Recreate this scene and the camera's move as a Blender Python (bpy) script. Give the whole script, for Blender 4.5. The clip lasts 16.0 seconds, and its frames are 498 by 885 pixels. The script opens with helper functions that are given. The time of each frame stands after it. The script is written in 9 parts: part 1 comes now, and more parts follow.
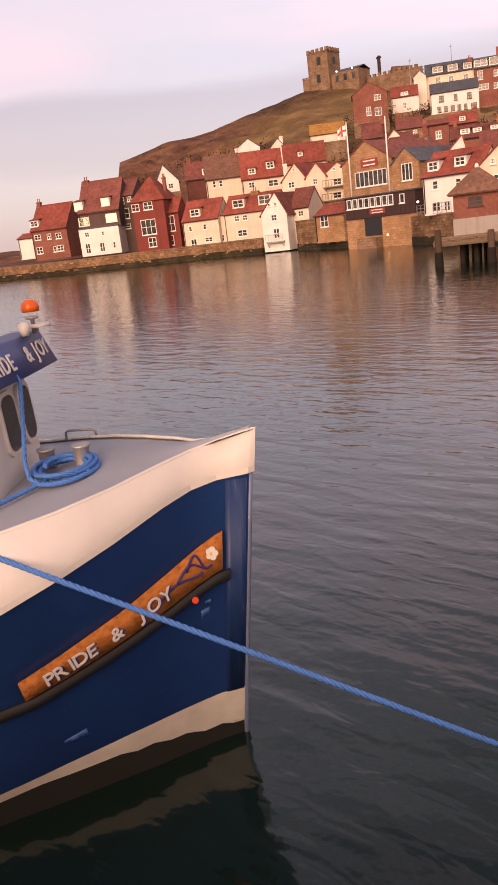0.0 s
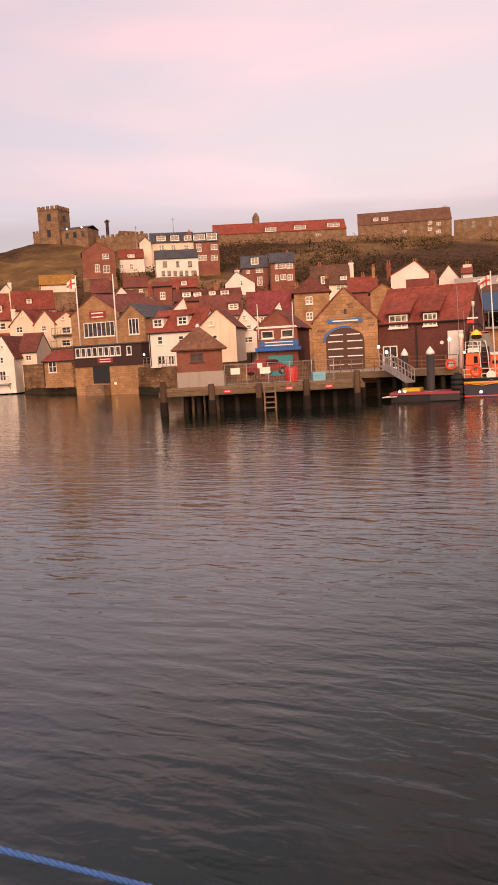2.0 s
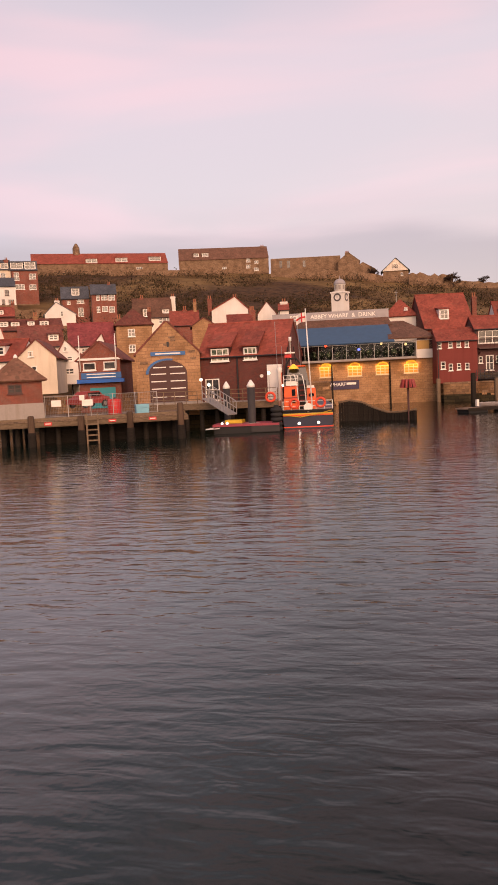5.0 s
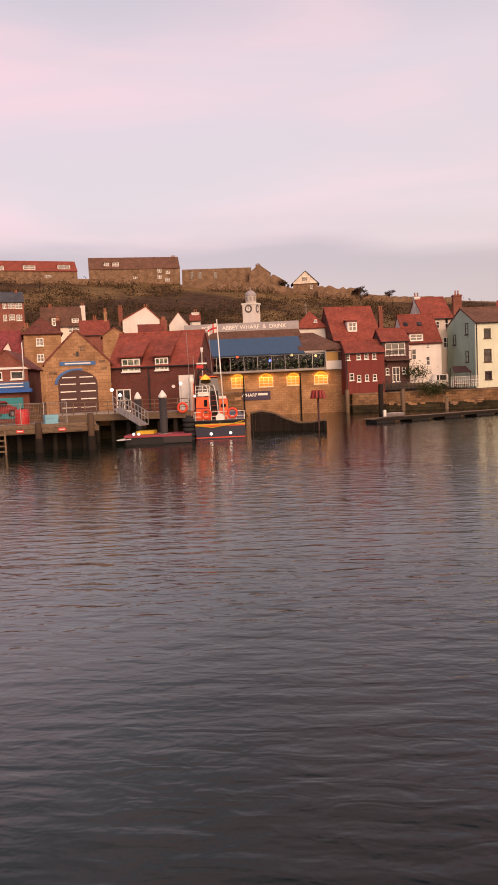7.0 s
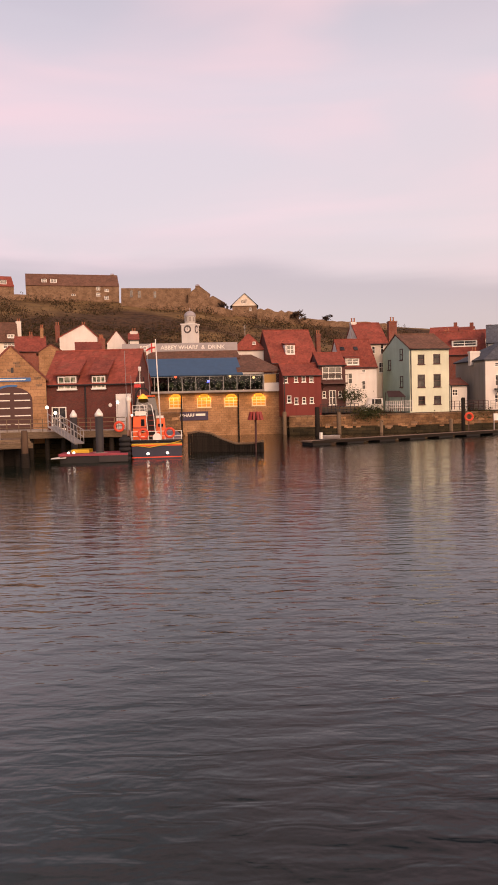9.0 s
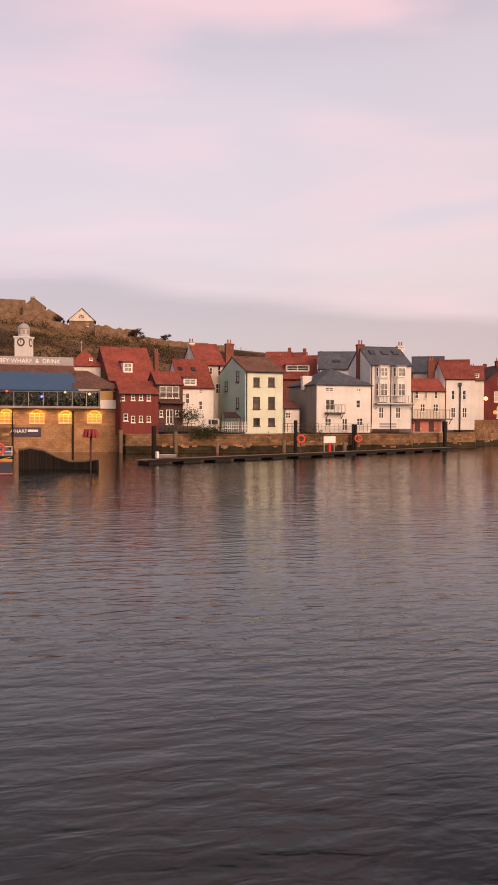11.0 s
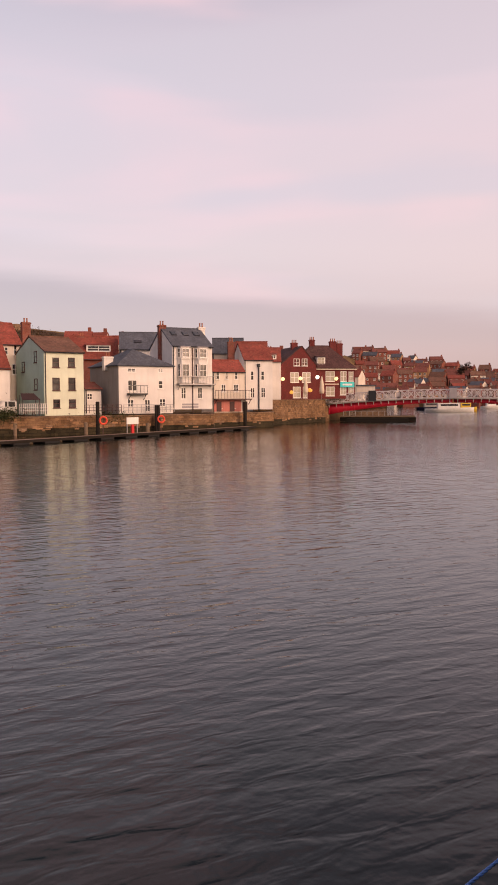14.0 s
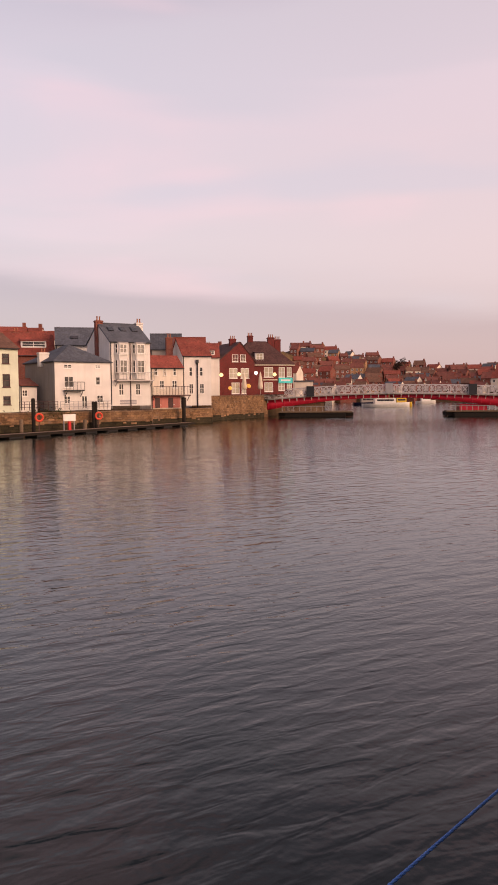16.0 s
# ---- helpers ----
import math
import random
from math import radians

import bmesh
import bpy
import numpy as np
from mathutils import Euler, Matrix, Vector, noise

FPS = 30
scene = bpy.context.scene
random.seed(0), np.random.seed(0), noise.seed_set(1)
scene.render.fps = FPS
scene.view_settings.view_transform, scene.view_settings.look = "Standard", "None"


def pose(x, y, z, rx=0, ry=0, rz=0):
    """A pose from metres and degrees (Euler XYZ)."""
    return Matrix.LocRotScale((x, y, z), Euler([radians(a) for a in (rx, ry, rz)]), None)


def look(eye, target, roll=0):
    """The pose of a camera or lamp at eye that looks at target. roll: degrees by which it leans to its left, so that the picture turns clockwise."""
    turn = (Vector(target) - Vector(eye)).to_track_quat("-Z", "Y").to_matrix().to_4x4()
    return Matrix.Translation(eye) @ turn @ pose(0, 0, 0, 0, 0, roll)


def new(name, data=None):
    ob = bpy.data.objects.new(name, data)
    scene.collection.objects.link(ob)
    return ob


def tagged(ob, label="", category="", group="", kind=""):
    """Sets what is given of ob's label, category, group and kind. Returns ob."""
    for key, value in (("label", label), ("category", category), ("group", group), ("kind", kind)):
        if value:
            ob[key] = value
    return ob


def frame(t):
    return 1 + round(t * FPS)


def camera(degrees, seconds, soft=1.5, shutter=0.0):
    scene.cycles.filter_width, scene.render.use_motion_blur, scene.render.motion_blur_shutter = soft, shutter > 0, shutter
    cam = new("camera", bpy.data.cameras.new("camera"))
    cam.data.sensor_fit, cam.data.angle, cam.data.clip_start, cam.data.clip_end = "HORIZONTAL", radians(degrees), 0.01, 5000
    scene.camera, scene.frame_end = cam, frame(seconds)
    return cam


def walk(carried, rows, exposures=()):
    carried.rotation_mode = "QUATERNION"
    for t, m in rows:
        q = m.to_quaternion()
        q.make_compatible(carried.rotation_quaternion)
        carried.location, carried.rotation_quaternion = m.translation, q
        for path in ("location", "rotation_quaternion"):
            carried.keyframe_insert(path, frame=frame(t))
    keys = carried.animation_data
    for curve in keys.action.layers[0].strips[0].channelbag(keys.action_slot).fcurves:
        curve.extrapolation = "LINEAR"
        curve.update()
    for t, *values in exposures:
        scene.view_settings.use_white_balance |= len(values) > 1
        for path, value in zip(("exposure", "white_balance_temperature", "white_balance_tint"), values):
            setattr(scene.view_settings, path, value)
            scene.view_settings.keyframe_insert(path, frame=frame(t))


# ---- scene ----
EYE = 4.5
cam = camera(34.82, 16.0, 1.7)


def aim(yaw, pitch, roll, dx=0.0, dy=0.0, dz=0.0):
    return pose(dx, dy, EYE + dz, 90 + pitch, 0, -yaw) @ pose(0, 0, 0, 0, 0, roll)


walk(cam, [
    (0, aim(-44.64, -15.10, -7.05, -0.02, -0.02, -0.02)),
    (0.5, aim(-36.42, -12.33, -5.13)),
    (1, aim(-33.34, -9.99, -4.10)),
    (1.5, aim(-28.56, -7.92, -3.33)),
    (2, aim(-24.07, -6.48, -3.16)),
    (2.5, aim(-21.57, -5.64, -3.04)),
    (3, aim(-20.14, -5.06, -3.00)),
    (3.5, aim(-18.78, -4.85, -2.96)),
    (4, aim(-16.29, -4.67, -3.07)),
    (4.5, aim(-13.23, -4.68, -3.02)),
    (5, aim(-11.28, -4.81, -2.71)),
    (5.2, aim(-10.39, -4.81, -2.46)),
    (7.3, aim(-4.22, -4.13, -2.59)),
    (7.5, aim(-3.77, -3.92, -2.60)),
    (8, aim(-3.04, -3.57, -2.35)),
    (8.2, aim(-3.05, -3.58, -2.04)),
    (10.3, aim(7.35, -1.65, -0.11)),
    (10.5, aim(8.35, -1.69, 0.12)),
    (11, aim(11.47, -1.72, 0.24)),
    (11.5, aim(13.93, -1.77, 0.37)),
    (12, aim(16.58, -1.75, 0.28)),
    (12.5, aim(18.97, -1.84, 0.39)),
    (13, aim(21.44, -1.96, 0.22)),
    (13.5, aim(23.55, -2.52, 0.10)),
    (14, aim(25.60, -3.10, -0.23)),
    (14.5, aim(27.71, -3.24, -0.53)),
    (15, aim(29.20, -3.36, -0.41)),
    (15.5, aim(29.79, -3.38, -0.45)),
    (16, aim(29.99, -3.42, -0.47)),
], exposures=[(0, 0.28, 7250, 12), (0.5, 0.22, 7950, 15), (1.0, 0.12, 8100, 15), (1.8, 0.07, 7900, 14), (3.0, -0.02, 7550, 13), (8, -0.06, 7350, 12), (16, -0.10, 7100, 12)])

# ---- world, sun ----
SUN_AZ, SUN_EL = 156.0, 22.0
GLOW_AZ = 105.0
world = bpy.data.worlds.new("dusk_sky")
scene.world = world
world.use_nodes = True


def wire(tree, kind, inputs=None, **settings):
    """A node with its settings and inputs: a socket is linked, anything else is a value."""
    node = tree.nodes.new(kind)
    if "operation" in settings:
        node.operation = settings["operation"]
    if "data_type" in settings:
        node.data_type = settings["data_type"]
    if "blend_type" in settings:
        node.blend_type = settings["blend_type"]
    if "offset" in settings:
        node.offset = settings["offset"]
    for key, value in (inputs or {}).items():
        if isinstance(value, bpy.types.NodeSocket):
            tree.links.new(value, node.inputs[key])
        else:
            node.inputs[key].default_value = value
    return node


def ramp(tree, fac, stops, mode="LINEAR"):
    node = wire(tree, "ShaderNodeValToRGB", {0: fac})
    node.color_ramp.interpolation = mode
    while len(node.color_ramp.elements) < len(stops):
        node.color_ramp.elements.new(0.5)
    for e, (p, c) in zip(node.color_ramp.elements, stops):
        e.position, e.color = p, (*c, 1) if len(c) == 3 else c
    return node.outputs[0]


def build_sky():
    t = world.node_tree
    t.nodes.clear()
    coord = wire(t, "ShaderNodeTexCoord").outputs["Generated"]
    sky = wire(t, "ShaderNodeTexSky")
    sky.sky_type, sky.sun_disc = "NISHITA", False
    sky.sun_elevation, sky.sun_rotation = radians(SUN_EL), radians(SUN_AZ)
    sky.dust_density, sky.ozone_density = 2.5, 3.0
    xyz = wire(t, "ShaderNodeSeparateXYZ", {0: coord})
    # height of the view above the horizon, 0 to 1
    up = wire(t, "ShaderNodeMath", {0: xyz.outputs[2], 1: 0.0}, operation="MAXIMUM").outputs[0]
    veil = ramp(t, up, [(0.0, SKY_A), (0.07, SKY_B), (0.18, SKY_C), (0.36, SKY_D), (0.50, SKY_E), (0.75, SKY_F)])
    # broad soft fields of pink high cloud
    wide = wire(t, "ShaderNodeMapping", {0: coord, "Scale": (1.2, 1.2, 5.0), "Rotation": (0.10, 0.16, 0.4), "Location": (0.3, 0.0, 0.12)})
    n1 = wire(t, "ShaderNodeTexNoise", {"Vector": wide.outputs[0], "Scale": 1.5, "Detail": 4.0, "Roughness": 0.42, "Distortion": 0.5})
    pink = ramp(t, n1.outputs[0], [(0.42, (0, 0, 0)), (0.65, (0.9, 0.9, 0.9))], "EASE")
    m1 = wire(t, "ShaderNodeMix", {0: pink, 6: veil, 7: (*CLOUD_PINK, 1)}, data_type="RGBA")
    # blue-grey gaps between them
    n3 = wire(t, "ShaderNodeTexNoise", {"Vector": wire(t, "ShaderNodeMapping", {0: coord, "Scale": (1.0, 1.0, 6.0), "Location": (5.0, 2.0, 1.0), "Rotation": (-0.08, 0.1, 0)}).outputs[0], "Scale": 1.4, "Detail": 3.0, "Roughness": 0.45, "Distortion": 0.3})
    gap = ramp(t, n3.outputs[0], [(0.46, (0, 0, 0)), (0.60, (0.75, 0.75, 0.75))], "EASE")
    m1 = wire(t, "ShaderNodeMix", {0: gap, 6: m1.outputs[2], 7: (*CLOUD_BLUE, 1)}, data_type="RGBA")
    # one long mauve bank over the hills, sinking towards the bridge, with a ragged edge
    east = wire(t, "ShaderNodeMath", {0: xyz.outputs[0], 1: 0.0}, operation="MAXIMUM").outputs[0]
    tilt = wire(t, "ShaderNodeMath", {0: east, 1: 0.095, 2: xyz.outputs[2]}, operation="MULTIPLY_ADD").outputs[0]
    far = wire(t, "ShaderNodeMapping", {0: coord, "Scale": (2.0, 2.0, 16.0), "Location": (3.1, 0.4, 2.0), "Rotation": (-0.05, 0.05, 0)})
    n2 = wire(t, "ShaderNodeTexNoise", {"Vector": far.outputs[0], "Scale": 1.3, "Detail": 5.0, "Roughness": 0.5, "Distortion": 0.3})
    edge = wire(t, "ShaderNodeMath", {0: n2.outputs[0], 1: 0.05, 2: tilt}, operation="MULTIPLY_ADD").outputs[0]
    bank = ramp(t, edge, [(0.085, (0.1,) * 3), (0.13, (0.8,) * 3), (0.178, (0.95,) * 3), (0.205, (0.2,) * 3), (0.25, (0,) * 3)], "EASE")
    m2 = wire(t, "ShaderNodeMix", {0: bank, 6: m1.outputs[2], 7: (*CLOUD_GREY, 1)}, data_type="RGBA")
    # warmer and brighter towards the sunset
    side = wire(t, "ShaderNodeVectorMath", {0: coord, 1: (math.sin(radians(GLOW_AZ)), math.cos(radians(GLOW_AZ)), 0.0)}, operation="DOT_PRODUCT").outputs["Value"]
    glow = ramp(t, wire(t, "ShaderNodeMath", {0: side, 1: 0.5, 2: 0.5}, operation="MULTIPLY_ADD").outputs[0],
                [(0.0, (0.86, 0.84, 0.86)), (0.10, (0.88, 0.86, 0.88)), (0.22, (0.98, 0.97, 0.98)), (0.45, (1, 1, 1)), (0.78, (1.14, 1.03, 1.0)), (1.0, (1.45, 1.15, 0.98))])
    m3 = wire(t, "ShaderNodeMix", {0: 1.0, 6: m2.outputs[2], 7: glow}, data_type="RGBA", blend_type="MULTIPLY")
    dim = wire(t, "ShaderNodeMix", {0: 1.0, 6: sky.outputs[0], 7: (0.05, 0.05, 0.05, 1)}, data_type="RGBA", blend_type="MULTIPLY")
    add = wire(t, "ShaderNodeMix", {0: 1.0, 6: m3.outputs[2], 7: dim.outputs[2]}, data_type="RGBA", blend_type="ADD")
    back = wire(t, "ShaderNodeBackground", {0: add.outputs[2], 1: 1.0})
    out = wire(t, "ShaderNodeOutputWorld", {0: back.outputs[0]})


SKY_A, SKY_B, SKY_C = (0.64, 0.50, 0.50), (0.63, 0.52, 0.55), (0.68, 0.575, 0.61)
SKY_D, SKY_E, SKY_F = (0.68, 0.60, 0.68), (0.46, 0.44, 0.53), (0.22, 0.22, 0.30)
CLOUD_PINK, CLOUD_BLUE, CLOUD_GREY = (0.87, 0.61, 0.67), (0.61, 0.57, 0.65), (0.49, 0.38, 0.42)
build_sky()

sun_data = bpy.data.lights.new("sun", "SUN")
sun_data.energy, sun_data.angle, sun_data.color = 2.9, radians(40), (1.0, 0.64, 0.46)
sun = new("sun", sun_data)
sun.matrix_world = look((300 * math.sin(radians(SUN_AZ)), 300 * math.cos(radians(SUN_AZ)), 300 * math.tan(radians(SUN_EL))), (0, 0, 0))


# ---- materials ----
def material(name, build, rough=0.8, metallic=0.0, spec=0.4):
    m = bpy.data.materials.new(name)
    m.use_nodes = True
    t = m.node_tree
    b = t.nodes["Principled BSDF"]
    b.inputs["Roughness"].default_value, b.inputs["Metallic"].default_value = rough, metallic
    b.inputs["Specular IOR Level"].default_value = spec
    build(t, b)
    return m


def shade(c, k):
    return tuple(min(1.0, v * k) for v in c)


def local(t):
    return wire(t, "ShaderNodeTexCoord").outputs["Object"]


def mixed(t, fac, a, b, kind="MIX"):
    return wire(t, "ShaderNodeMix", {0: fac, 6: a if isinstance(a, bpy.types.NodeSocket) else (*a, 1), 7: b if isinstance(b, bpy.types.NodeSocket) else (*b, 1)},
                data_type="RGBA", blend_type=kind).outputs[2]


def noisy(t, vec, scale, detail=4.0, rough=0.55, stretch=(1, 1, 1)):
    v = wire(t, "ShaderNodeMapping", {0: vec, "Scale": stretch}).outputs[0]
    return wire(t, "ShaderNodeTexNoise", {"Vector": v, "Scale": scale, "Detail": detail, "Roughness": rough}).outputs[0]


def bumped(t, b, height, strength=0.3, dist=0.02):
    n = wire(t, "ShaderNodeBump", {"Height": height, "Strength": strength, "Distance": dist})
    t.links.new(n.outputs[0], b.inputs["Normal"])


def per_thing(t, colour, spread=0.12):
    r = wire(t, "ShaderNodeObjectInfo").outputs["Random"]
    k = wire(t, "ShaderNodeMath", {0: r, 1: spread * 2, 2: 1 - spread}, operation="MULTIPLY_ADD").outputs[0]
    return wire(t, "ShaderNodeVectorMath", {0: colour, "Scale": k}, operation="SCALE").outputs[0]


def plaster(name, c, dirt=0.5):
    def build(t, b):
        v = local(t)
        big = ramp(t, noisy(t, v, 0.35), [(0.3, shade(c, 0.86)), (0.7, shade(c, 1.06))])
        streak = ramp(t, noisy(t, v, 1.2, 5, 0.6, (1.6, 1.6, 0.14)), [(0.5, (0, 0, 0)), (0.75, (dirt,) * 3)])
        col = mixed(t, streak, big, tuple(v_ * k for v_, k in zip(c, (0.62, 0.56, 0.48))))
        fine = noisy(t, v, 9, 4)
        col = mixed(t, 0.12, col, fine, "OVERLAY")
        t.links.new(col, b.inputs["Base Color"])
        bumped(t, b, fine, 0.3, 0.01)
    return material(name, build, 0.85, spec=0.2)


def masonry(name, c1, c2, mortar, w, h, joint=0.012, patch=0.5, deep=0.3):
    def build(t, b):
        v = local(t)
        s = wire(t, "ShaderNodeSeparateXYZ", {0: v})
        u = wire(t, "ShaderNodeMath", {0: s.outputs[0], 1: s.outputs[1]}, operation="ADD").outputs[0]
        wob = noisy(t, v, 2.0, 2)
        z = wire(t, "ShaderNodeMath", {0: wob, 1: h * 0.55, 2: s.outputs[2]}, operation="MULTIPLY_ADD").outputs[0]
        u = wire(t, "ShaderNodeMath", {0: noisy(t, v, 0.8, 3), 1: w * 1.2, 2: u}, operation="MULTIPLY_ADD").outputs[0]
        uv = wire(t, "ShaderNodeCombineXYZ", {0: u, 1: z}).outputs[0]
        br = wire(t, "ShaderNodeTexBrick", {"Vector": uv, "Color1": (*c1, 1), "Color2": (*c2, 1), "Mortar": (*mortar, 1), "Scale": 1.0,
                                            "Mortar Size": joint, "Brick Width": w, "Row Height": h, "Bias": 0.0, "Mortar Smooth": 0.3}, offset=0.5)
        stain = ramp(t, noisy(t, v, 0.45, 5, 0.6), [(0.35, (0.5, 0.47, 0.42)), (0.62, (1, 1, 1))])
        col = mixed(t, patch, br.outputs[0], stain, "MULTIPLY")
        grain = noisy(t, v, 7, 4)
        col = mixed(t, 0.35, col, grain, "OVERLAY")
        t.links.new(col, b.inputs["Base Color"])
        hgt = wire(t, "ShaderNodeMath", {0: br.outputs[1], 1: -1.0, 2: grain}, operation="MULTIPLY_ADD").outputs[0]
        bumped(t, b, hgt, deep, 0.03)
    return material(name, build, 0.9, spec=0.2)


def tiles(name, c, course=0.3, wave=0.24, moss=0.35):
    def build(t, b):
        v = local(t)
        s = wire(t, "ShaderNodeSeparateXYZ", {0: v})
        big = ramp(t, noisy(t, v, 0.5, 4), [(0.28, shade(c, 0.72)), (0.72, shade(c, 1.18))])
        lich = ramp(t, noisy(t, v, 1.3, 6, 0.65), [(0.55, (0, 0, 0)), (0.72, (moss,) * 3)])
        col = mixed(t, lich, big, (0.11, 0.095, 0.06))
        cells = wire(t, "ShaderNodeTexVoronoi", {"Vector": v, "Scale": 3.6}).outputs["Color"]
        grey = wire(t, "ShaderNodeRGBToBW", {0: cells}).outputs[0]
        col = mixed(t, 0.28, col, grey, "OVERLAY")
        col = per_thing(t, col, 0.16)
        t.links.new(col, b.inputs["Base Color"])
        rows = wire(t, "ShaderNodeMath", {0: wire(t, "ShaderNodeMath", {0: s.outputs[2], 1: 1 / (course * 0.7)}, operation="MULTIPLY").outputs[0]}, operation="FRACT").outputs[0]
        cols = wire(t, "ShaderNodeMath", {0: wire(t, "ShaderNodeMath", {0: s.outputs[0], 1: 6.283 / wave}, operation="MULTIPLY").outputs[0]}, operation="SINE").outputs[0]
        hgt = wire(t, "ShaderNodeMath", {0: cols, 1: 0.4, 2: rows}, operation="MULTIPLY_ADD").outputs[0]
        bumped(t, b, hgt, 0.35, 0.03)
    return material(name, build, 0.85, spec=0.25)


def painted(name, c, rough=0.45, wear=0.25, metallic=0.0, worn=None):
    def build(t, b):
        v = local(t)
        col = ramp(t, noisy(t, v, 1.4, 4), [(0.3, shade(c, 0.88)), (0.7, shade(c, 1.06))])
        chips = ramp(t, noisy(t, v, 11, 6, 0.7), [(0.6, (0, 0, 0)), (0.74, (wear,) * 3)])
        col = mixed(t, chips, col, worn or shade(c, 0.55))
        t.links.new(col, b.inputs["Base Color"])
        bumped(t, b, noisy(t, v, 18, 3), 0.12, 0.01)
    return material(name, build, rough, metallic)


def timber(name, c, along=(1, 1, 8)):
    def build(t, b):
        v = local(t)
        g = noisy(t, v, 3, 6, 0.65, along)
        col = ramp(t, g, [(0.3, shade(c, 0.6)), (0.5, c), (0.75, shade(c, 1.35))])
        col = per_thing(t, col, 0.2)
        t.links.new(col, b.inputs["Base Color"])
        bumped(t, b, g, 0.5, 0.02)
    return material(name, build, 0.9, spec=0.08)


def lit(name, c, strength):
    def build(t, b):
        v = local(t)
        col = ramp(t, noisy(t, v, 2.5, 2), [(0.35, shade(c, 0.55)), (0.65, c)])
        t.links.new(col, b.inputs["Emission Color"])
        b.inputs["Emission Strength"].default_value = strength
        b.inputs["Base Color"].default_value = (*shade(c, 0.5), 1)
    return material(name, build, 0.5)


def dark_glass(t, b):
    v = local(t)
    col = ramp(t, noisy(t, v, 1.2, 2), [(0.35, (0.012, 0.012, 0.015)), (0.7, (0.07, 0.06, 0.055))])
    t.links.new(per_thing(t, col, 0.6), b.inputs["Base Color"])


M = dict(
    glass=material("window_glass", dark_glass, 0.08, spec=0.5),
    white=plaster("white_render", (0.74, 0.69, 0.63), 0.22),
    offwhite=plaster("offwhite_render", (0.72, 0.63, 0.52), 0.45),
    cream=plaster("cream_render", (0.68, 0.57, 0.44), 0.45),
    pale_yellow=plaster("pale_yellow_render", (0.66, 0.68, 0.52), 0.25),
    # side wall of the pale yellow house, its shade put into the colour
    pale_green_shaded=plaster("pale_green_shaded_render", (0.42, 0.53, 0.43), 0.3),
    grey=plaster("grey_render", (0.33, 0.29, 0.26), 0.5),
    dark_render=plaster("dark_brown_render", (0.10, 0.065, 0.055), 0.4),
    maroon=plaster("maroon_render", (0.195, 0.046, 0.038), 0.5),
    pink=plaster("pink_render", (0.55, 0.20, 0.16), 0.4),
    ochre=plaster("ochre_render", (0.45, 0.27, 0.10), 0.5),
    brick=masonry("red_brick", (0.30, 0.075, 0.045), (0.22, 0.055, 0.04), (0.22, 0.16, 0.13), 0.23, 0.08),
    dark_brick=masonry("dark_red_brick", (0.17, 0.045, 0.035), (0.12, 0.035, 0.03), (0.10, 0.07, 0.06), 0.23, 0.08),
    stone=masonry("sandstone", (0.46, 0.265, 0.14), (0.36, 0.20, 0.105), (0.22, 0.135, 0.08), 0.62, 0.30, 0.015, 0.7, 0.5),
    grey_stone=masonry("weathered_stone", (0.31, 0.195, 0.12), (0.22, 0.14, 0.09), (0.12, 0.08, 0.055), 0.6, 0.32, 0.02, 0.8, 0.6),
    quay=masonry("quay_stone", (0.34, 0.195, 0.10), (0.20, 0.115, 0.065), (0.13, 0.08, 0.05), 0.66, 0.33, 0.016, 1.0, 0.8),
    red_tile=tiles("red_pantile", (0.235, 0.058, 0.040)),
    old_tile=tiles("old_red_pantile", (0.165, 0.055, 0.042), moss=0.6),
    brown_tile=tiles("brown_tile", (0.15, 0.075, 0.05), moss=0.5),
    slate=tiles("blue_slate", (0.085, 0.09, 0.105), 0.25, 0.3, 0.25),
    trim=painted("white_trim", (0.78, 0.74, 0.68), 0.5, 0.15),
    black=painted("black_paint", (0.02, 0.02, 0.022), 0.5),
    brown=painted("brown_paint", (0.065, 0.024, 0.02), 0.6),
    inn_brick=masonry("deep_red_brick", (0.20, 0.035, 0.032), (0.15, 0.028, 0.026), (0.12, 0.05, 0.045), 0.23, 0.08),
    wood=timber("weathered_timber", (0.17, 0.12, 0.08)),
    dark_wood=timber("tarred_timber", (0.022, 0.018, 0.015)),
    plank=timber("deck_plank", (0.20, 0.14, 0.10), (8, 1, 1)),
    steel=painted("galvanised_steel", (0.36, 0.34, 0.33), 0.5, 0.3, 0.6),
    blue=painted("blue_paint", (0.03, 0.12, 0.30), 0.5),
    red=painted("red_paint", (0.55, 0.03, 0.03), 0.45),
    teal=painted("teal_paint", (0.02, 0.25, 0.28), 0.5),
    lamp=lit("lit_lamp", (1.0, 0.72, 0.35), 2.2),
    lamp_white=lit("white_lamp", (1.0, 0.95, 0.85), 3.2),
    glow=lit("lit_window", (1.0, 0.50, 0.10), 0.95),
    amber_pane=lit("amber_pane", (1.0, 0.40, 0.05), 0.22),
    warm_pane=lit("warm_lit_pane", (1.0, 0.80, 0.48), 1.1),
    # pale pane colour stands in for the cream glow of the inn windows
    pale_lit_pane=painted("pale_glow_pane", (0.42, 0.37, 0.28), 0.2),
    cyan=lit("cyan_sign_light", (0.05, 0.55, 0.5), 0.7),
)


# ---- helpers for building ----
def part(name, bm, mat, parent=None, label=""):
    me = bpy.data.meshes.new(name)
    bm.to_mesh(me)
    bm.free()
    if isinstance(mat, (list, tuple)):
        for m in mat:
            me.materials.append(m)
    else:
        me.materials.append(mat)
    ob = new(name, me)
    ob.parent = parent
    if label:
        ob["label"] = label
    return ob


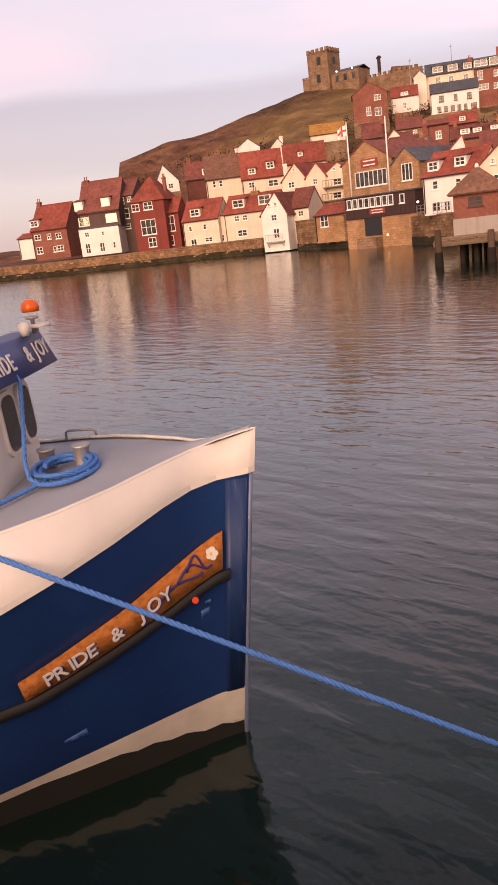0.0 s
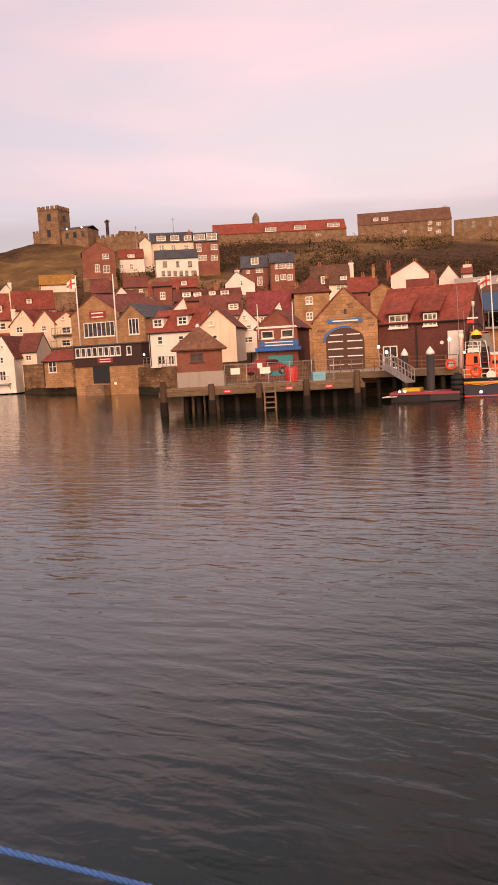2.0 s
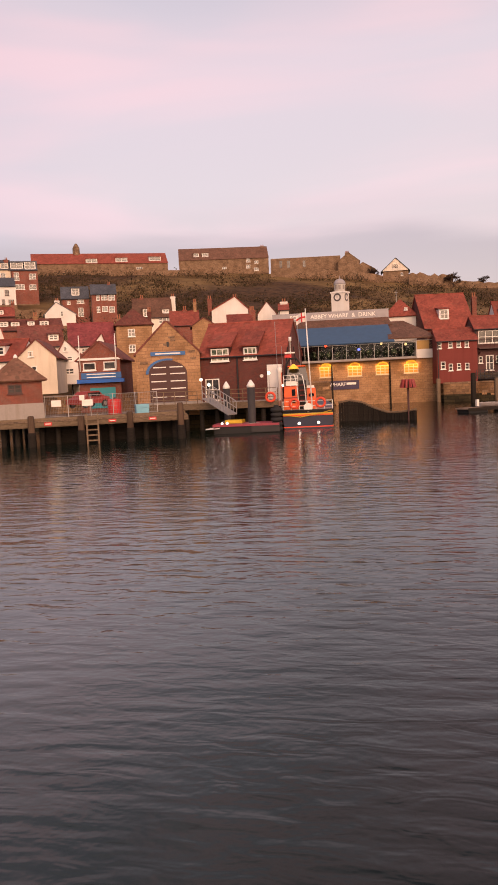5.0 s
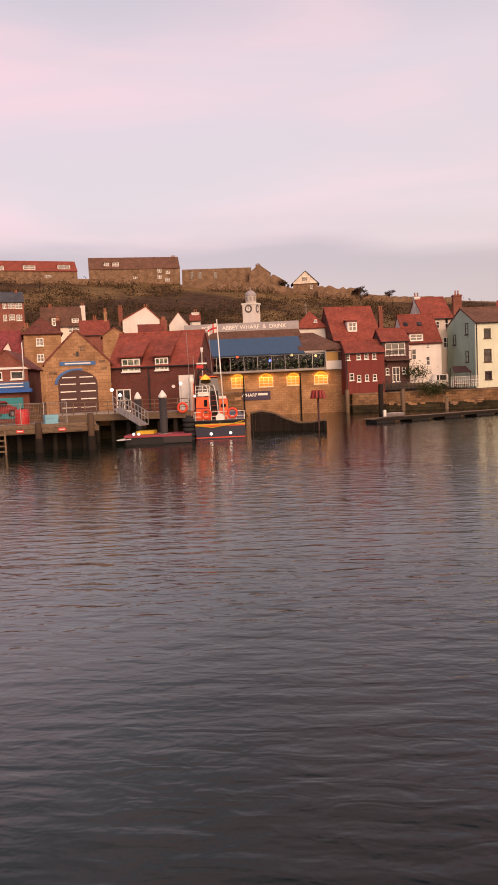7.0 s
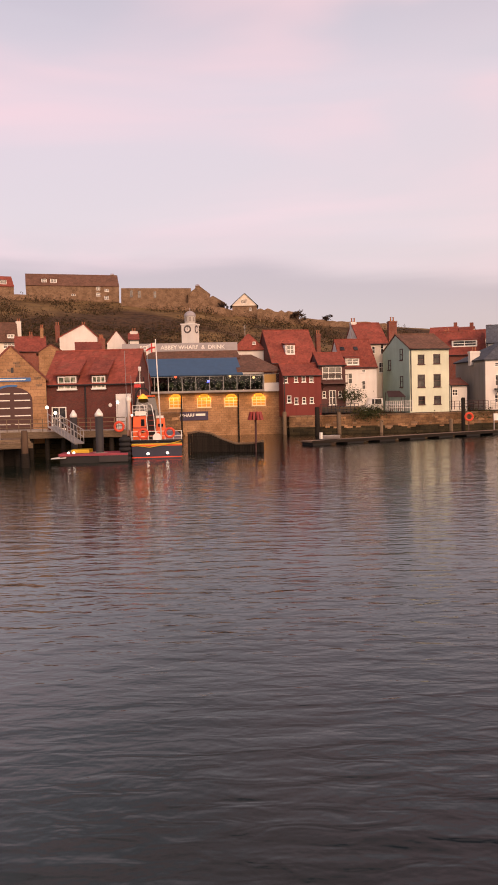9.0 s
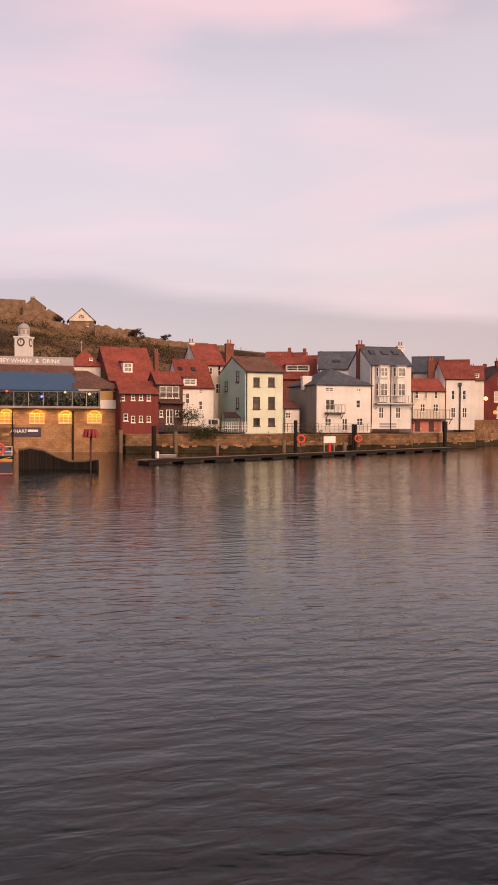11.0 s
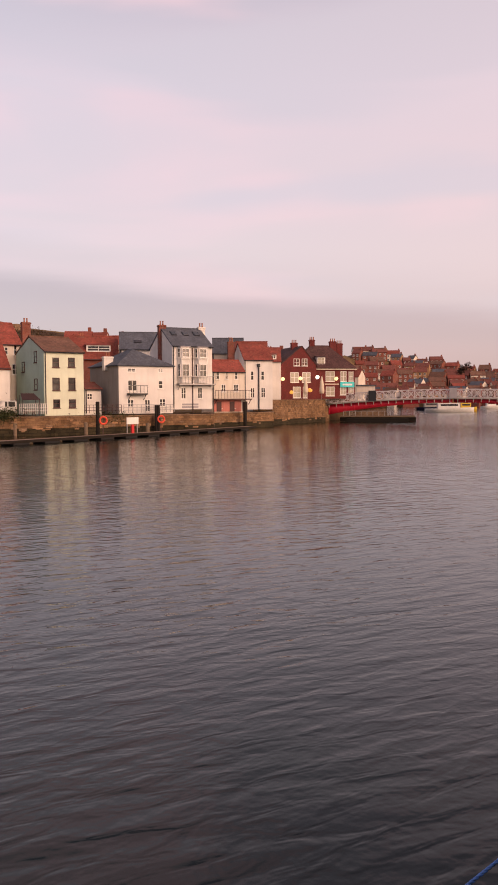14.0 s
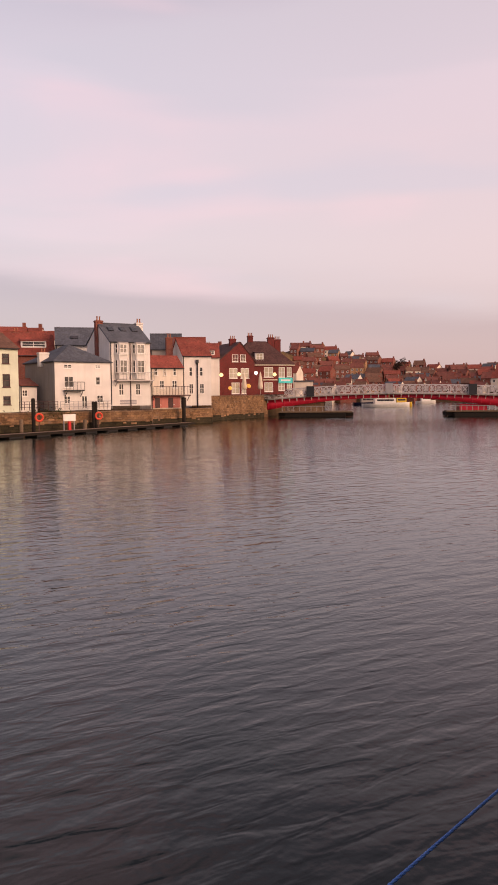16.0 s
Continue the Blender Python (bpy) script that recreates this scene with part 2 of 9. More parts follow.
def shared(name, me, parent, m=None):
    ob = new(name, me)
    ob.parent = parent
    if m is not None:
        ob.matrix_basis = m
    return ob


def box(bm, x0, y0, z0, x1, y1, z1, mat=0):
    v = [bm.verts.new(p) for p in ((x0, y0, z0), (x1, y0, z0), (x1, y1, z0), (x0, y1, z0), (x0, y0, z1), (x1, y0, z1), (x1, y1, z1), (x0, y1, z1))]
    for f in ((0, 3, 2, 1), (4, 5, 6, 7), (0, 1, 5, 4), (1, 2, 6, 5), (2, 3, 7, 6), (3, 0, 4, 7)):
        bm.faces.new([v[i] for i in f]).material_index = mat


def boxes(*dims):
    bm = bmesh.new()
    for d in dims:
        box(bm, *d)
    return bm


def tube(bm, a, b, r0, r1=None, n=8, caps=True):
    """A round bar from a to b."""
    a, b = Vector(a), Vector(b)
    r1 = r0 if r1 is None else r1
    q = (b - a).to_track_quat("Z", "Y")
    rings = []
    for p, r in ((a, r0), (b, r1)):
        rings.append([bm.verts.new(p + q @ Vector((r * math.cos(k * math.tau / n), r * math.sin(k * math.tau / n), 0))) for k in range(n)])
    for k in range(n):
        f = bm.faces.new((rings[0][k], rings[0][(k + 1) % n], rings[1][(k + 1) % n], rings[1][k]))
        f.smooth = n > 6
    if caps:
        bm.faces.new(rings[0][::-1])
        bm.faces.new(rings[1])
    return bm


def tubes(r, *pairs, n=8):
    bm = bmesh.new()
    for a, b in pairs:
        tube(bm, a, b, r, r, n)
    return bm


def pipe(bm, pts, r, n=8):
    """A bent round bar through the points."""
    pts = [Vector(p) for p in pts]
    last = None
    for i, p in enumerate(pts):
        d = pts[min(i + 1, len(pts) - 1)] - pts[max(i - 1, 0)]
        q = d.to_track_quat("Z", "Y") if d.length > 1e-6 else Euler((0, 0, 0)).to_quaternion()
        ring = [bm.verts.new(p + q @ Vector((r * math.cos(k * math.tau / n), r * math.sin(k * math.tau / n), 0))) for k in range(n)]
        if last:
            # join to the nearest start of the former ring, so that the skin does not twist
            o = min(range(n), key=lambda s: sum((ring[(k + s) % n].co - last[k].co).length for k in range(n)))
            ring = ring[o:] + ring[:o]
            for k in range(n):
                f = bm.faces.new((last[k], last[(k + 1) % n], ring[(k + 1) % n], ring[k]))
                f.smooth = True
        else:
            bm.faces.new(ring[::-1])
        last = ring
    bm.faces.new(last)
    return bm


def lathe(bm, profile, n=16, centre=(0, 0, 0)):
    """A turned body from (radius, height) pairs."""
    last = None
    c = Vector(centre)
    for r, z in profile:
        ring = [bm.verts.new(c + Vector((r * math.cos(k * math.tau / n), r * math.sin(k * math.tau / n), z))) for k in range(n)]
        if last:
            for k in range(n):
                bm.faces.new((last[k], last[(k + 1) % n], ring[(k + 1) % n], ring[k])).smooth = True
        else:
            bm.faces.new(ring[::-1])
        last = ring
    bm.faces.new(last)
    return bm


def thing(name, m, label, category, group="", kind=""):
    ob = new(name)
    ob.matrix_basis = m
    ob.empty_display_size = 0.5
    return tagged(ob, label, category, group, kind)


def lettering(text, size, mat, parent, m, name="lettering", label=""):
    """Letters of the built-in font as a mesh, standing in the local xz plane, centred."""
    cu = bpy.data.curves.new(name, "FONT")
    cu.body, cu.size, cu.extrude, cu.align_x, cu.align_y = text, size, size * 0.02, "CENTER", "CENTER"
    cu.offset = size * 0.012
    tmp = new(name + "_curve", cu)
    me = bpy.data.meshes.new_from_object(tmp.evaluated_get(bpy.context.evaluated_depsgraph_get()))
    bpy.data.objects.remove(tmp)
    bpy.data.curves.remove(cu)
    me.materials.clear()
    me.materials.append(mat)
    ob = shared(name, me, parent, m @ pose(0, 0, 0, 90, 0, 0))
    if label:
        ob["label"] = label
    return ob


# ---- ground ----
def table(xs, ys):
    return lambda a: float(np.interp(a, xs, ys))


shore = table((-180, -128, -75, -62, -54, -47, -42, -39, -33, -30, -25, -12, -8, -3, 3, 12, 18, 26, 30, 32.5, 33.2, 38, 46, 48, 52, 60, 180),
              (900, 900, 260, 171, 151, 144, 138, 126, 110, 94, 84, 84, 96, 106, 108, 109, 119, 143, 160, 172, 430, 440, 430, 300, 240, 900, 900))
crest_el = table((-180, -75, -58, -53.2, -51.9, -51, -47.5, -45, -41.6, -38.5, -35, -31, -26, -18, -10, -4, 3, 7.4, 11.4, 16, 20, 25, 32, 33.5, 36.5, 40.4, 44.3, 60, 180),
                 (0.0, 0.0, 0.3, 0.8, 1.8, 5.2, 6.15, 6.4, 7.2, 8.05, 8.3, 8.0, 7.5, 7.6, 7.2, 6.85, 5.7, 5.25, 4.9, 4.3, 3.9, 3.6, 3.1, 3.2, 2.7, 2.0, 1.75, 1.6, 0.5))
crest_r = table((-180, -60, -45, -38, -30, -20, 10, 20, 30, 33, 46, 60, 180), (1500, 260, 280, 300, 315, 340, 350, 330, 330, 620, 660, 660, 1500))


def ground_height(x, y):
    a, r = math.degrees(math.atan2(x, y)), math.hypot(x, y)
    r0 = shore(a) + 6
    if r < r0 - 4:
        return -4.0
    if r < r0:
        return -4.0 + 6.4 * (r - r0 + 4) / 4
    rc = max(crest_r(a), r0 + 60)
    zc = EYE + rc * math.tan(radians(crest_el(a)))
    s = min(1.0, max(0.0, (r - r0 - 12) / (rc - r0 - 12)))
    z = 2.4 + (zc - 2.4) * s ** 1.2
    if r > rc:
        z -= (r - rc) * 0.03
    rough = 1.2 * min(1, s * 3) * (1 if s < 0.97 else 0.4)
    z += rough * noise.fractal(Vector((x * 0.03, y * 0.03, 0)), 0.9, 2.0, 4)
    if -52 < a < -37:
        # gullies and ledges in the cliff face
        crag = min(1.0, (a + 52) / 2, (-37 - a) / 4) * min(1.0, s * 4) * (1 if s < 0.9 else 0.15)
        z += crag * (2.6 * noise.fractal(Vector((x * 0.06, y * 0.06, 5)), 0.8, 2.0, 4) + 0.9 * math.sin(r * 0.35 + 2 * noise.noise(Vector((x * 0.03, y * 0.03, 9)))))
    return max(z, 1.5)


def hillside(t, b):
    v = local(t)
    big = noisy(t, v, 0.02, 6, 0.6)
    mid = noisy(t, v, 0.12, 6, 0.65)
    grass = ramp(t, mid, [(0.3, (0.11, 0.065, 0.03)), (0.5, (0.17, 0.105, 0.045)), (0.7, (0.26, 0.165, 0.075))])
    scrub = ramp(t, noisy(t, v, 0.5, 6, 0.7), [(0.35, (0.03, 0.02, 0.012)), (0.65, (0.11, 0.06, 0.032))])
    col = mixed(t, ramp(t, big, [(0.44, (0, 0, 0)), (0.56, (1, 1, 1))]), scrub, grass)
    # bare red-brown shale where the cliff falls to the sea
    shale = ramp(t, noisy(t, v, 0.16, 6, 0.7, (1, 1, 0.35)), [(0.32, (0.045, 0.026, 0.018)), (0.5, (0.13, 0.06, 0.036)), (0.68, (0.21, 0.115, 0.062))])
    west = wire(t, "ShaderNodeMath", {0: wire(t, "ShaderNodeVectorMath", {0: v, 1: (-0.03, -0.021, 0.0)}, operation="DOT_PRODUCT").outputs["Value"], 1: noisy(t, v, 0.05, 5)}, operation="ADD").outputs[0]
    west = wire(t, "ShaderNodeMath", {0: west, 1: 1.0}, operation="SUBTRACT").outputs[0]
    col = mixed(t, ramp(t, west, [(0.60, (0, 0, 0)), (0.80, (0.5, 0.5, 0.5)), (1.0, (1, 1, 1))]), col, shale)
    t.links.new(col, b.inputs["Base Color"])
    bumped(t, b, mid, 1.0, 1.6)


def build_ground():
    """One sheet round the harbour: river bed, banks, the cliff and the land behind it."""
    az = sorted({*[-180 + 10 * k for k in range(13)], *[-62 + 0.5 * k for k in range(244)], *[60 + 10 * k for k in range(13)]})
    rad = [3, 30, 60, 75] + [80 + 4 * k for k in range(66)] + [345, 350, 360, 375, 390, 410, 425, 432, 438, 445, 460, 480, 500, 530, 560, 590, 620, 650, 670, 700, 800, 1000, 1500, 2500, 4500]
    bm = bmesh.new()
    rows = [[bm.verts.new((r * math.sin(radians(a)), r * math.cos(radians(a)), ground_height(r * math.sin(radians(a)), r * math.cos(radians(a))))) for r in rad] for a in az[:-1]]
    n = len(rows)
    for i in range(n):
        for j in range(len(rad) - 1):
            f = bm.faces.new((rows[i][j], rows[i][j + 1], rows[(i + 1) % n][j + 1], rows[(i + 1) % n][j]))
            f.smooth = True
    ob = part("ground", bm, material("hillside_grass", hillside, 0.95, spec=0.1))
    tagged(ob, "brown winter grass and scrub on a harbour cliff", "ground", kind="structure")


build_ground()


def river(t, b):
    v = wire(t, "ShaderNodeTexCoord").outputs["Object"]
    # water body colour and IOR rise towards the boat to paint that side brighter
    x = wire(t, "ShaderNodeSeparateXYZ", {0: v}).outputs[0]
    east = wire(t, "ShaderNodeMath", {0: x, 1: 0.10, 2: 0.62}, operation="MULTIPLY_ADD").outputs[0]
    east = wire(t, "ShaderNodeMath", {0: noisy(t, v, 0.06, 3), 1: 0.3, 2: east}, operation="MULTIPLY_ADD").outputs[0]
    t.links.new(ramp(t, east, [(0.25, (0.006, 0.014, 0.010)), (0.62, (0.005, 0.012, 0.009)), (1.0, (0.002, 0.005, 0.004))]), b.inputs["Base Color"])
    brighten = ramp(t, east, [(0.1, (1, 1, 1)), (0.62, (0, 0, 0))])
    t.links.new(wire(t, "ShaderNodeMath", {0: brighten, 1: 0.34, 2: 1.33}, operation="MULTIPLY_ADD").outputs[0], b.inputs["IOR"])
    # low crossing swell, small ripples, and cat's-paws between calmer lanes
    turn = wire(t, "ShaderNodeMapping", {0: v, "Rotation": (0, 0, radians(12)), "Scale": (0.40, 1.0, 1.0)}).outputs[0]
    w1 = wire(t, "ShaderNodeTexNoise", {"Vector": turn, "Scale": 3.3, "Detail": 2.0, "Roughness": 0.45, "Distortion": 0.5}).outputs[0]
    turn2 = wire(t, "ShaderNodeMapping", {0: v, "Rotation": (0, 0, radians(-16)), "Scale": (0.30, 1.0, 1.0)}).outputs[0]
    w2 = wire(t, "ShaderNodeTexNoise", {"Vector": turn2, "Scale": 1.9, "Detail": 0.6, "Roughness": 0.4, "Distortion": 0.5}).outputs[0]
    w3 = wire(t, "ShaderNodeTexNoise", {"Vector": v, "Scale": 7.0, "Detail": 1.5, "Roughness": 0.5}).outputs[0]
    lane = ramp(t, noisy(t, v, 0.05, 4, 0.6, (0.3, 1, 1)), [(0.36, (0.4,) * 3), (0.62, (1, 1, 1))])
    h = wire(t, "ShaderNodeMath", {0: w1, 1: 1.5, 2: wire(t, "ShaderNodeMath", {0: w3, 1: 0.30}, operation="MULTIPLY").outputs[0]}, operation="MULTIPLY_ADD").outputs[0]
    h = wire(t, "ShaderNodeMath", {0: h, 1: lane}, operation="MULTIPLY").outputs[0]
    h = wire(t, "ShaderNodeMath", {0: w2, 1: 1.15, 2: h}, operation="MULTIPLY_ADD").outputs[0]
    bumped(t, b, h, WATER_STRENGTH, WATER_DIST)


WATER_STRENGTH, WATER_DIST = 0.6, 0.040
water = part("water", boxes((-2500, -2500, -6, 2500, 2500, 0)), material("river_water", river, 0.10, spec=0.5))
tagged(water, "dark rippled harbour water reflecting a pink sky", "water", kind="structure")


# ---- houses ----
window_meshes = {}


def window_mesh(kind, w, h, bars, mat_frame, mat_pane):
    key = (kind, round(w, 2), round(h, 2), bars, mat_frame, mat_pane)
    if key in window_meshes:
        return window_meshes[key]
    bm = bmesh.new()
    if kind == "window_frame":
        e = min(0.09, w * 0.14)
        for d in ((-w / 2, -h / 2, w / 2, -h / 2 + e), (-w / 2, h / 2 - e, w / 2, h / 2), (-w / 2, -h / 2 + e, -w / 2 + e, h / 2 - e), (w / 2 - e, -h / 2 + e, w / 2, h / 2 - e)):
            box(bm, d[0], -0.06, d[1], d[2], 0.04, d[3])
        for k in range(1, bars[0]):
            x = -w / 2 + w * k / bars[0]
            box(bm, x - 0.04, -0.04, -h / 2 + e, x + 0.04, 0.03, h / 2 - e)
        for k in range(1, bars[1]):
            z = -h / 2 + h * k / bars[1]
            box(bm, -w / 2 + e, -0.05, z - 0.035, w / 2 - e, 0.025, z + 0.035)
        box(bm, -w / 2 - 0.08, -0.16, -h / 2 - 0.10, w / 2 + 0.08, -0.062, -h / 2)
    else:
        box(bm, -w / 2 + 0.02, 0.02, -h / 2 + 0.02, w / 2 - 0.02, 0.035, h / 2 - 0.02)
    bmesh.ops.remove_doubles(bm, verts=bm.verts, dist=0.0005)
    me = bpy.data.meshes.new(kind)
    bm.to_mesh(me)
    bm.free()
    me.materials.append(mat_frame if kind == "window_frame" else mat_pane)
    window_meshes[key] = me
    return me


def add_window(parent, u, z, w, h, y=0.0, bars=None, frame_mat="trim", pane="glass", name="window"):
    if bars is None:
        bars = (2 if w > 0.75 else 1, 2)
    if w > 2.2:
        bars = (round(w / 0.8), bars[1])
    fr = shared(name, window_mesh("window_frame", w, h, bars, M[frame_mat], None), parent, pose(u, y, z))
    shared("pane", window_mesh("pane", w, h, (1, 1), None, M[pane]), fr)
    return fr


def facade(bm, w, z0, z1, holes, y=0.0, depth=0.14):
    """A wall face in the xz plane with openings cut through it and their reveals."""
    us = sorted({0.0, w, *[c for u, z, a, b in holes for c in (u - a / 2, u + a / 2)]})
    zs = sorted({z0, z1, *[c for u, z, a, b in holes for c in (z - b / 2, z + b / 2)]})
    grid = {}

    def vert(x, z):
        if (x, z) not in grid:
            grid[x, z] = bm.verts.new((x, y, z))
        return grid[x, z]
    for a, b in zip(us, us[1:]):
        for c, d in zip(zs, zs[1:]):
            m, n = (a + b) / 2, (c + d) / 2
            if any(abs(m - u) < hw / 2 and abs(n - z) < hh / 2 for u, z, hw, hh in holes):
                continue
            bm.faces.new((vert(a, c), vert(b, c), vert(b, d), vert(a, d)))
    for u, z, a, b in holes:
        p = [(u - a / 2, z - b / 2), (u + a / 2, z - b / 2), (u + a / 2, z + b / 2), (u - a / 2, z + b / 2)]
        for k in range(4):
            (x0, q0), (x1, q1) = p[k], p[(k + 1) % 4]
            bm.faces.new([bm.verts.new(c) for c in ((x0, y, q0), (x0, y + depth, q0), (x1, y + depth, q1), (x1, y, q1))])
        bm.faces.new([bm.verts.new((c[0], y + depth, c[1])) for c in p])


def roof_slab(bm, pts, thick=0.16):
    """A roof slope: the outline pushed up to a slab."""
    n = (Vector(pts[1]) - Vector(pts[0])).cross(Vector(pts[2]) - Vector(pts[0])).normalized()
    if n.z < 0:
        pts, n = pts[::-1], -n
    low = [bm.verts.new(Vector(p)) for p in pts]
    top = [bm.verts.new(Vector(p) + n * thick) for p in pts]
    bm.faces.new(top)
    bm.faces.new(low[::-1])
    for k in range(len(pts)):
        bm.faces.new((low[k], low[(k + 1) % len(pts)], top[(k + 1) % len(pts)], top[k]))


def add_chimney(parent, u, y, z0, z1, w=0.8, mat="brick", pots=2):
    bm = boxes((u - w / 2, y - 0.35, z0, u + w / 2, y + 0.35, z1 - 0.25), (u - w / 2 - 0.08, y - 0.43, z1 - 0.25, u + w / 2 + 0.08, y + 0.43, z1 - 0.08),
               (u - w / 2, y - 0.35, z1 - 0.08, u + w / 2, y + 0.35, z1))
    c = part("chimney", bm, M[mat], parent)
    for k in range(pots):
        x = u + (k - (pots - 1) / 2) * min(0.4, w / pots)
        part("chimney_pot", lathe(bmesh.new(), [(0.12, z1), (0.13, z1 + 0.1), (0.10, z1 + 0.2), (0.10, z1 + 0.5), (0.13, z1 + 0.55), (0.13, z1 + 0.6)], 8, (x, y, 0)), M["pot"], c)


M["black_tile"] = tiles("black_tile", (0.02, 0.02, 0.024), moss=0.1)
M["ochre_tile"] = tiles("ochre_tile", (0.40, 0.20, 0.05), moss=0.2)
M["dark_tile"] = tiles("dark_plain_tile", (0.075, 0.036, 0.033), moss=0.3)
M["plum_tile"] = tiles("plum_tile", (0.20, 0.045, 0.045), moss=0.2)
M["brown_wall"] = painted("brown_boarding", (0.085, 0.03, 0.025), 0.7)
M["pot"] = plaster("clay_pot", (0.35, 0.14, 0.08), 0.4)


def house(label, x, y, yaw, z0, w, d, eave, ridge, style, wall, roof, wins=(), dormers=(), chimneys=(), side="", apex=0.5, hang=0.25,
          bars=None, frame_mat="trim", name="house", group="", pane="glass", side_wins=(), gutter=True, skylights=()):
    """A house: its front runs along local x from the origin, its depth goes back along y. Heights are metres over the water.
    style: ridge (along the front), gable (towards the front), hip, flat. wins: (along, height, width, height of window)."""
    h = thing(name, pose(x, y, 0, 0, 0, yaw), label, "house", group)
    if z0 > 7.0 and name == "house":
        # foundations reach the slope at every corner
        ca, sa = math.cos(radians(yaw)), math.sin(radians(yaw))
        zg = min([z0 - 0.3] + [ground_height(x + ca * a - sa * b, y + sa * a + ca * b) - 0.6 for a in (0, w / 2, w) for b in (0, d / 2, d)])
        part("plinth", boxes((-0.15, -0.15, zg, w + 0.15, d + 0.1, z0)), M["grey_stone"], h, "rough stone footing wall")
    holes = [q for q in wins if q[1] + q[3] / 2 < eave - 0.02 and q[1] - q[3] / 2 > z0 and q[0] - q[2] / 2 > 0.02 and q[0] + q[2] / 2 < w - 0.02]
    bm = bmesh.new()
    facade(bm, w, z0, eave, holes)
    v = bm.verts.new

    def quad(*p):
        bm.faces.new([v(q) for q in p])
    quad((0, d, z0), (0, 0, z0), (0, 0, eave), (0, d, eave))
    quad((w, 0, z0), (w, d, z0), (w, d, eave), (w, 0, eave))
    quad((w, d, z0), (0, d, z0), (0, d, eave), (w, d, eave))
    rb = bmesh.new()
    o = hang
    if style == "gable":
        ax = w * apex
        quad((0, 0, eave), (w, 0, eave), (ax, 0, ridge))
        quad((w, d, eave), (0, d, eave), (ax, d, ridge))
        kl, kr = (ridge - eave) / max(ax, 0.01), (ridge - eave) / max(w - ax, 0.01)
        if ax > 0.05:
            roof_slab(rb, [(-o, -o * 0.5, eave - o * kl), (ax, -o * 0.5, ridge), (ax, d + o, ridge), (-o, d + o, eave - o * kl)])
        if w - ax > 0.05:
            roof_slab(rb, [(ax, -o * 0.5, ridge), (w + o, -o * 0.5, eave - o * kr), (w + o, d + o, eave - o * kr), (ax, d + o, ridge)])
    elif style == "ridge":
        quad((0, d, eave), (0, 0, eave), (0, d / 2, ridge))
        quad((w, 0, eave), (w, d, eave), (w, d / 2, ridge))
        k = (ridge - eave) / (d / 2)
        roof_slab(rb, [(-0.1, -o, eave - o * k), (w + 0.1, -o, eave - o * k), (w + 0.1, d / 2, ridge), (-0.1, d / 2, ridge)])
        roof_slab(rb, [(w + 0.1, d + o, eave - o * k), (-0.1, d + o, eave - o * k), (-0.1, d / 2, ridge), (w + 0.1, d / 2, ridge)])
        tube(rb, (-0.12, d / 2, ridge + 0.14), (w + 0.12, d / 2, ridge + 0.14), 0.14, n=6)
    elif style == "hip":
        m = min(w, d) / 2
        a, b = ((m, d / 2, ridge), (w - m, d / 2, ridge)) if w >= d else ((w / 2, m, ridge), (w / 2, d - m, ridge))
        e0, e1, e2, e3 = (-o, -o, eave), (w + o, -o, eave), (w + o, d + o, eave), (-o, d + o, eave)
        if w > d + 0.2:
            for p in ([e0, e1, b, a], [e1, e2, b], [e2, e3, a, b], [e3, e0, a]):
                roof_slab(rb, p)
        elif d > w + 0.2:
            for p in ([e0, e1, a], [e1, e2, b, a], [e2, e3, b], [e3, e0, a, b]):
                roof_slab(rb, p)
        else:
            for p in ([e0, e1, a], [e1, e2, a], [e2, e3, a], [e3, e0, a]):
                roof_slab(rb, p)
    else:
        box(rb, -o, -o, eave, w + o, d + o, eave + 0.25)
    part("wall", bm, M[wall], h)
    part("roof", rb, M[roof], h)
    if side:
        sb = bmesh.new()
        box(sb, -0.03, 0.02, z0, 0.0, d, eave)
        if style == "ridge":
            tri = [[sb.verts.new(p) for p in ((q, 0.02, eave), (q, d, eave), (q, d / 2, ridge - 0.05))] for q in (-0.03, 0.0)]
            sb.faces.new(tri[0][::-1]), sb.faces.new(tri[1])
            for i in range(3):
                sb.faces.new((tri[0][i], tri[0][(i + 1) % 3], tri[1][(i + 1) % 3], tri[1][i]))
        part("side_wall", sb, M[side], h)
    if gutter and style == "ridge":
        g = tubes(0.07, ((-0.1, -o - 0.05, eave - 0.1), (w + 0.1, -o - 0.05, eave - 0.1)), ((0.15, -0.08, z0 + 0.2), (0.15, -0.08, eave - 0.1)), n=6)
        part("gutter", g, M["black"], h)
    for q in wins:
        add_window(h, q[0], q[1], q[2], q[3], 0.05 if q in holes else -0.02, bars, frame_mat, pane)
    for q in side_wins:
        fr = add_window(h, 0, 0, q[2], q[3], 0, bars, frame_mat, pane)
        fr.matrix_basis = pose(-0.04, q[0], q[1], 0, 0, -90)
    for u, z, a, b in dormers:
        # the front stands where the slope has reached the sill
        k = (ridge - eave) / (d / 2) if style != "gable" else 1.0
        f = max(0.0, (z - b / 2 - eave) / k - 0.25)
        e = min(d / 2, f + (b + 0.5) / max(k, 0.2))
        db = bmesh.new()
        box(db, u - a / 2 - 0.15, f, z - b / 2 - 0.3, u + a / 2 + 0.15, e, z + b / 2 + 0.08)
        dm = part("dormer", db, M[wall if wall in ("white", "offwhite", "cream") else "trim"], h)
        tb = bmesh.new()
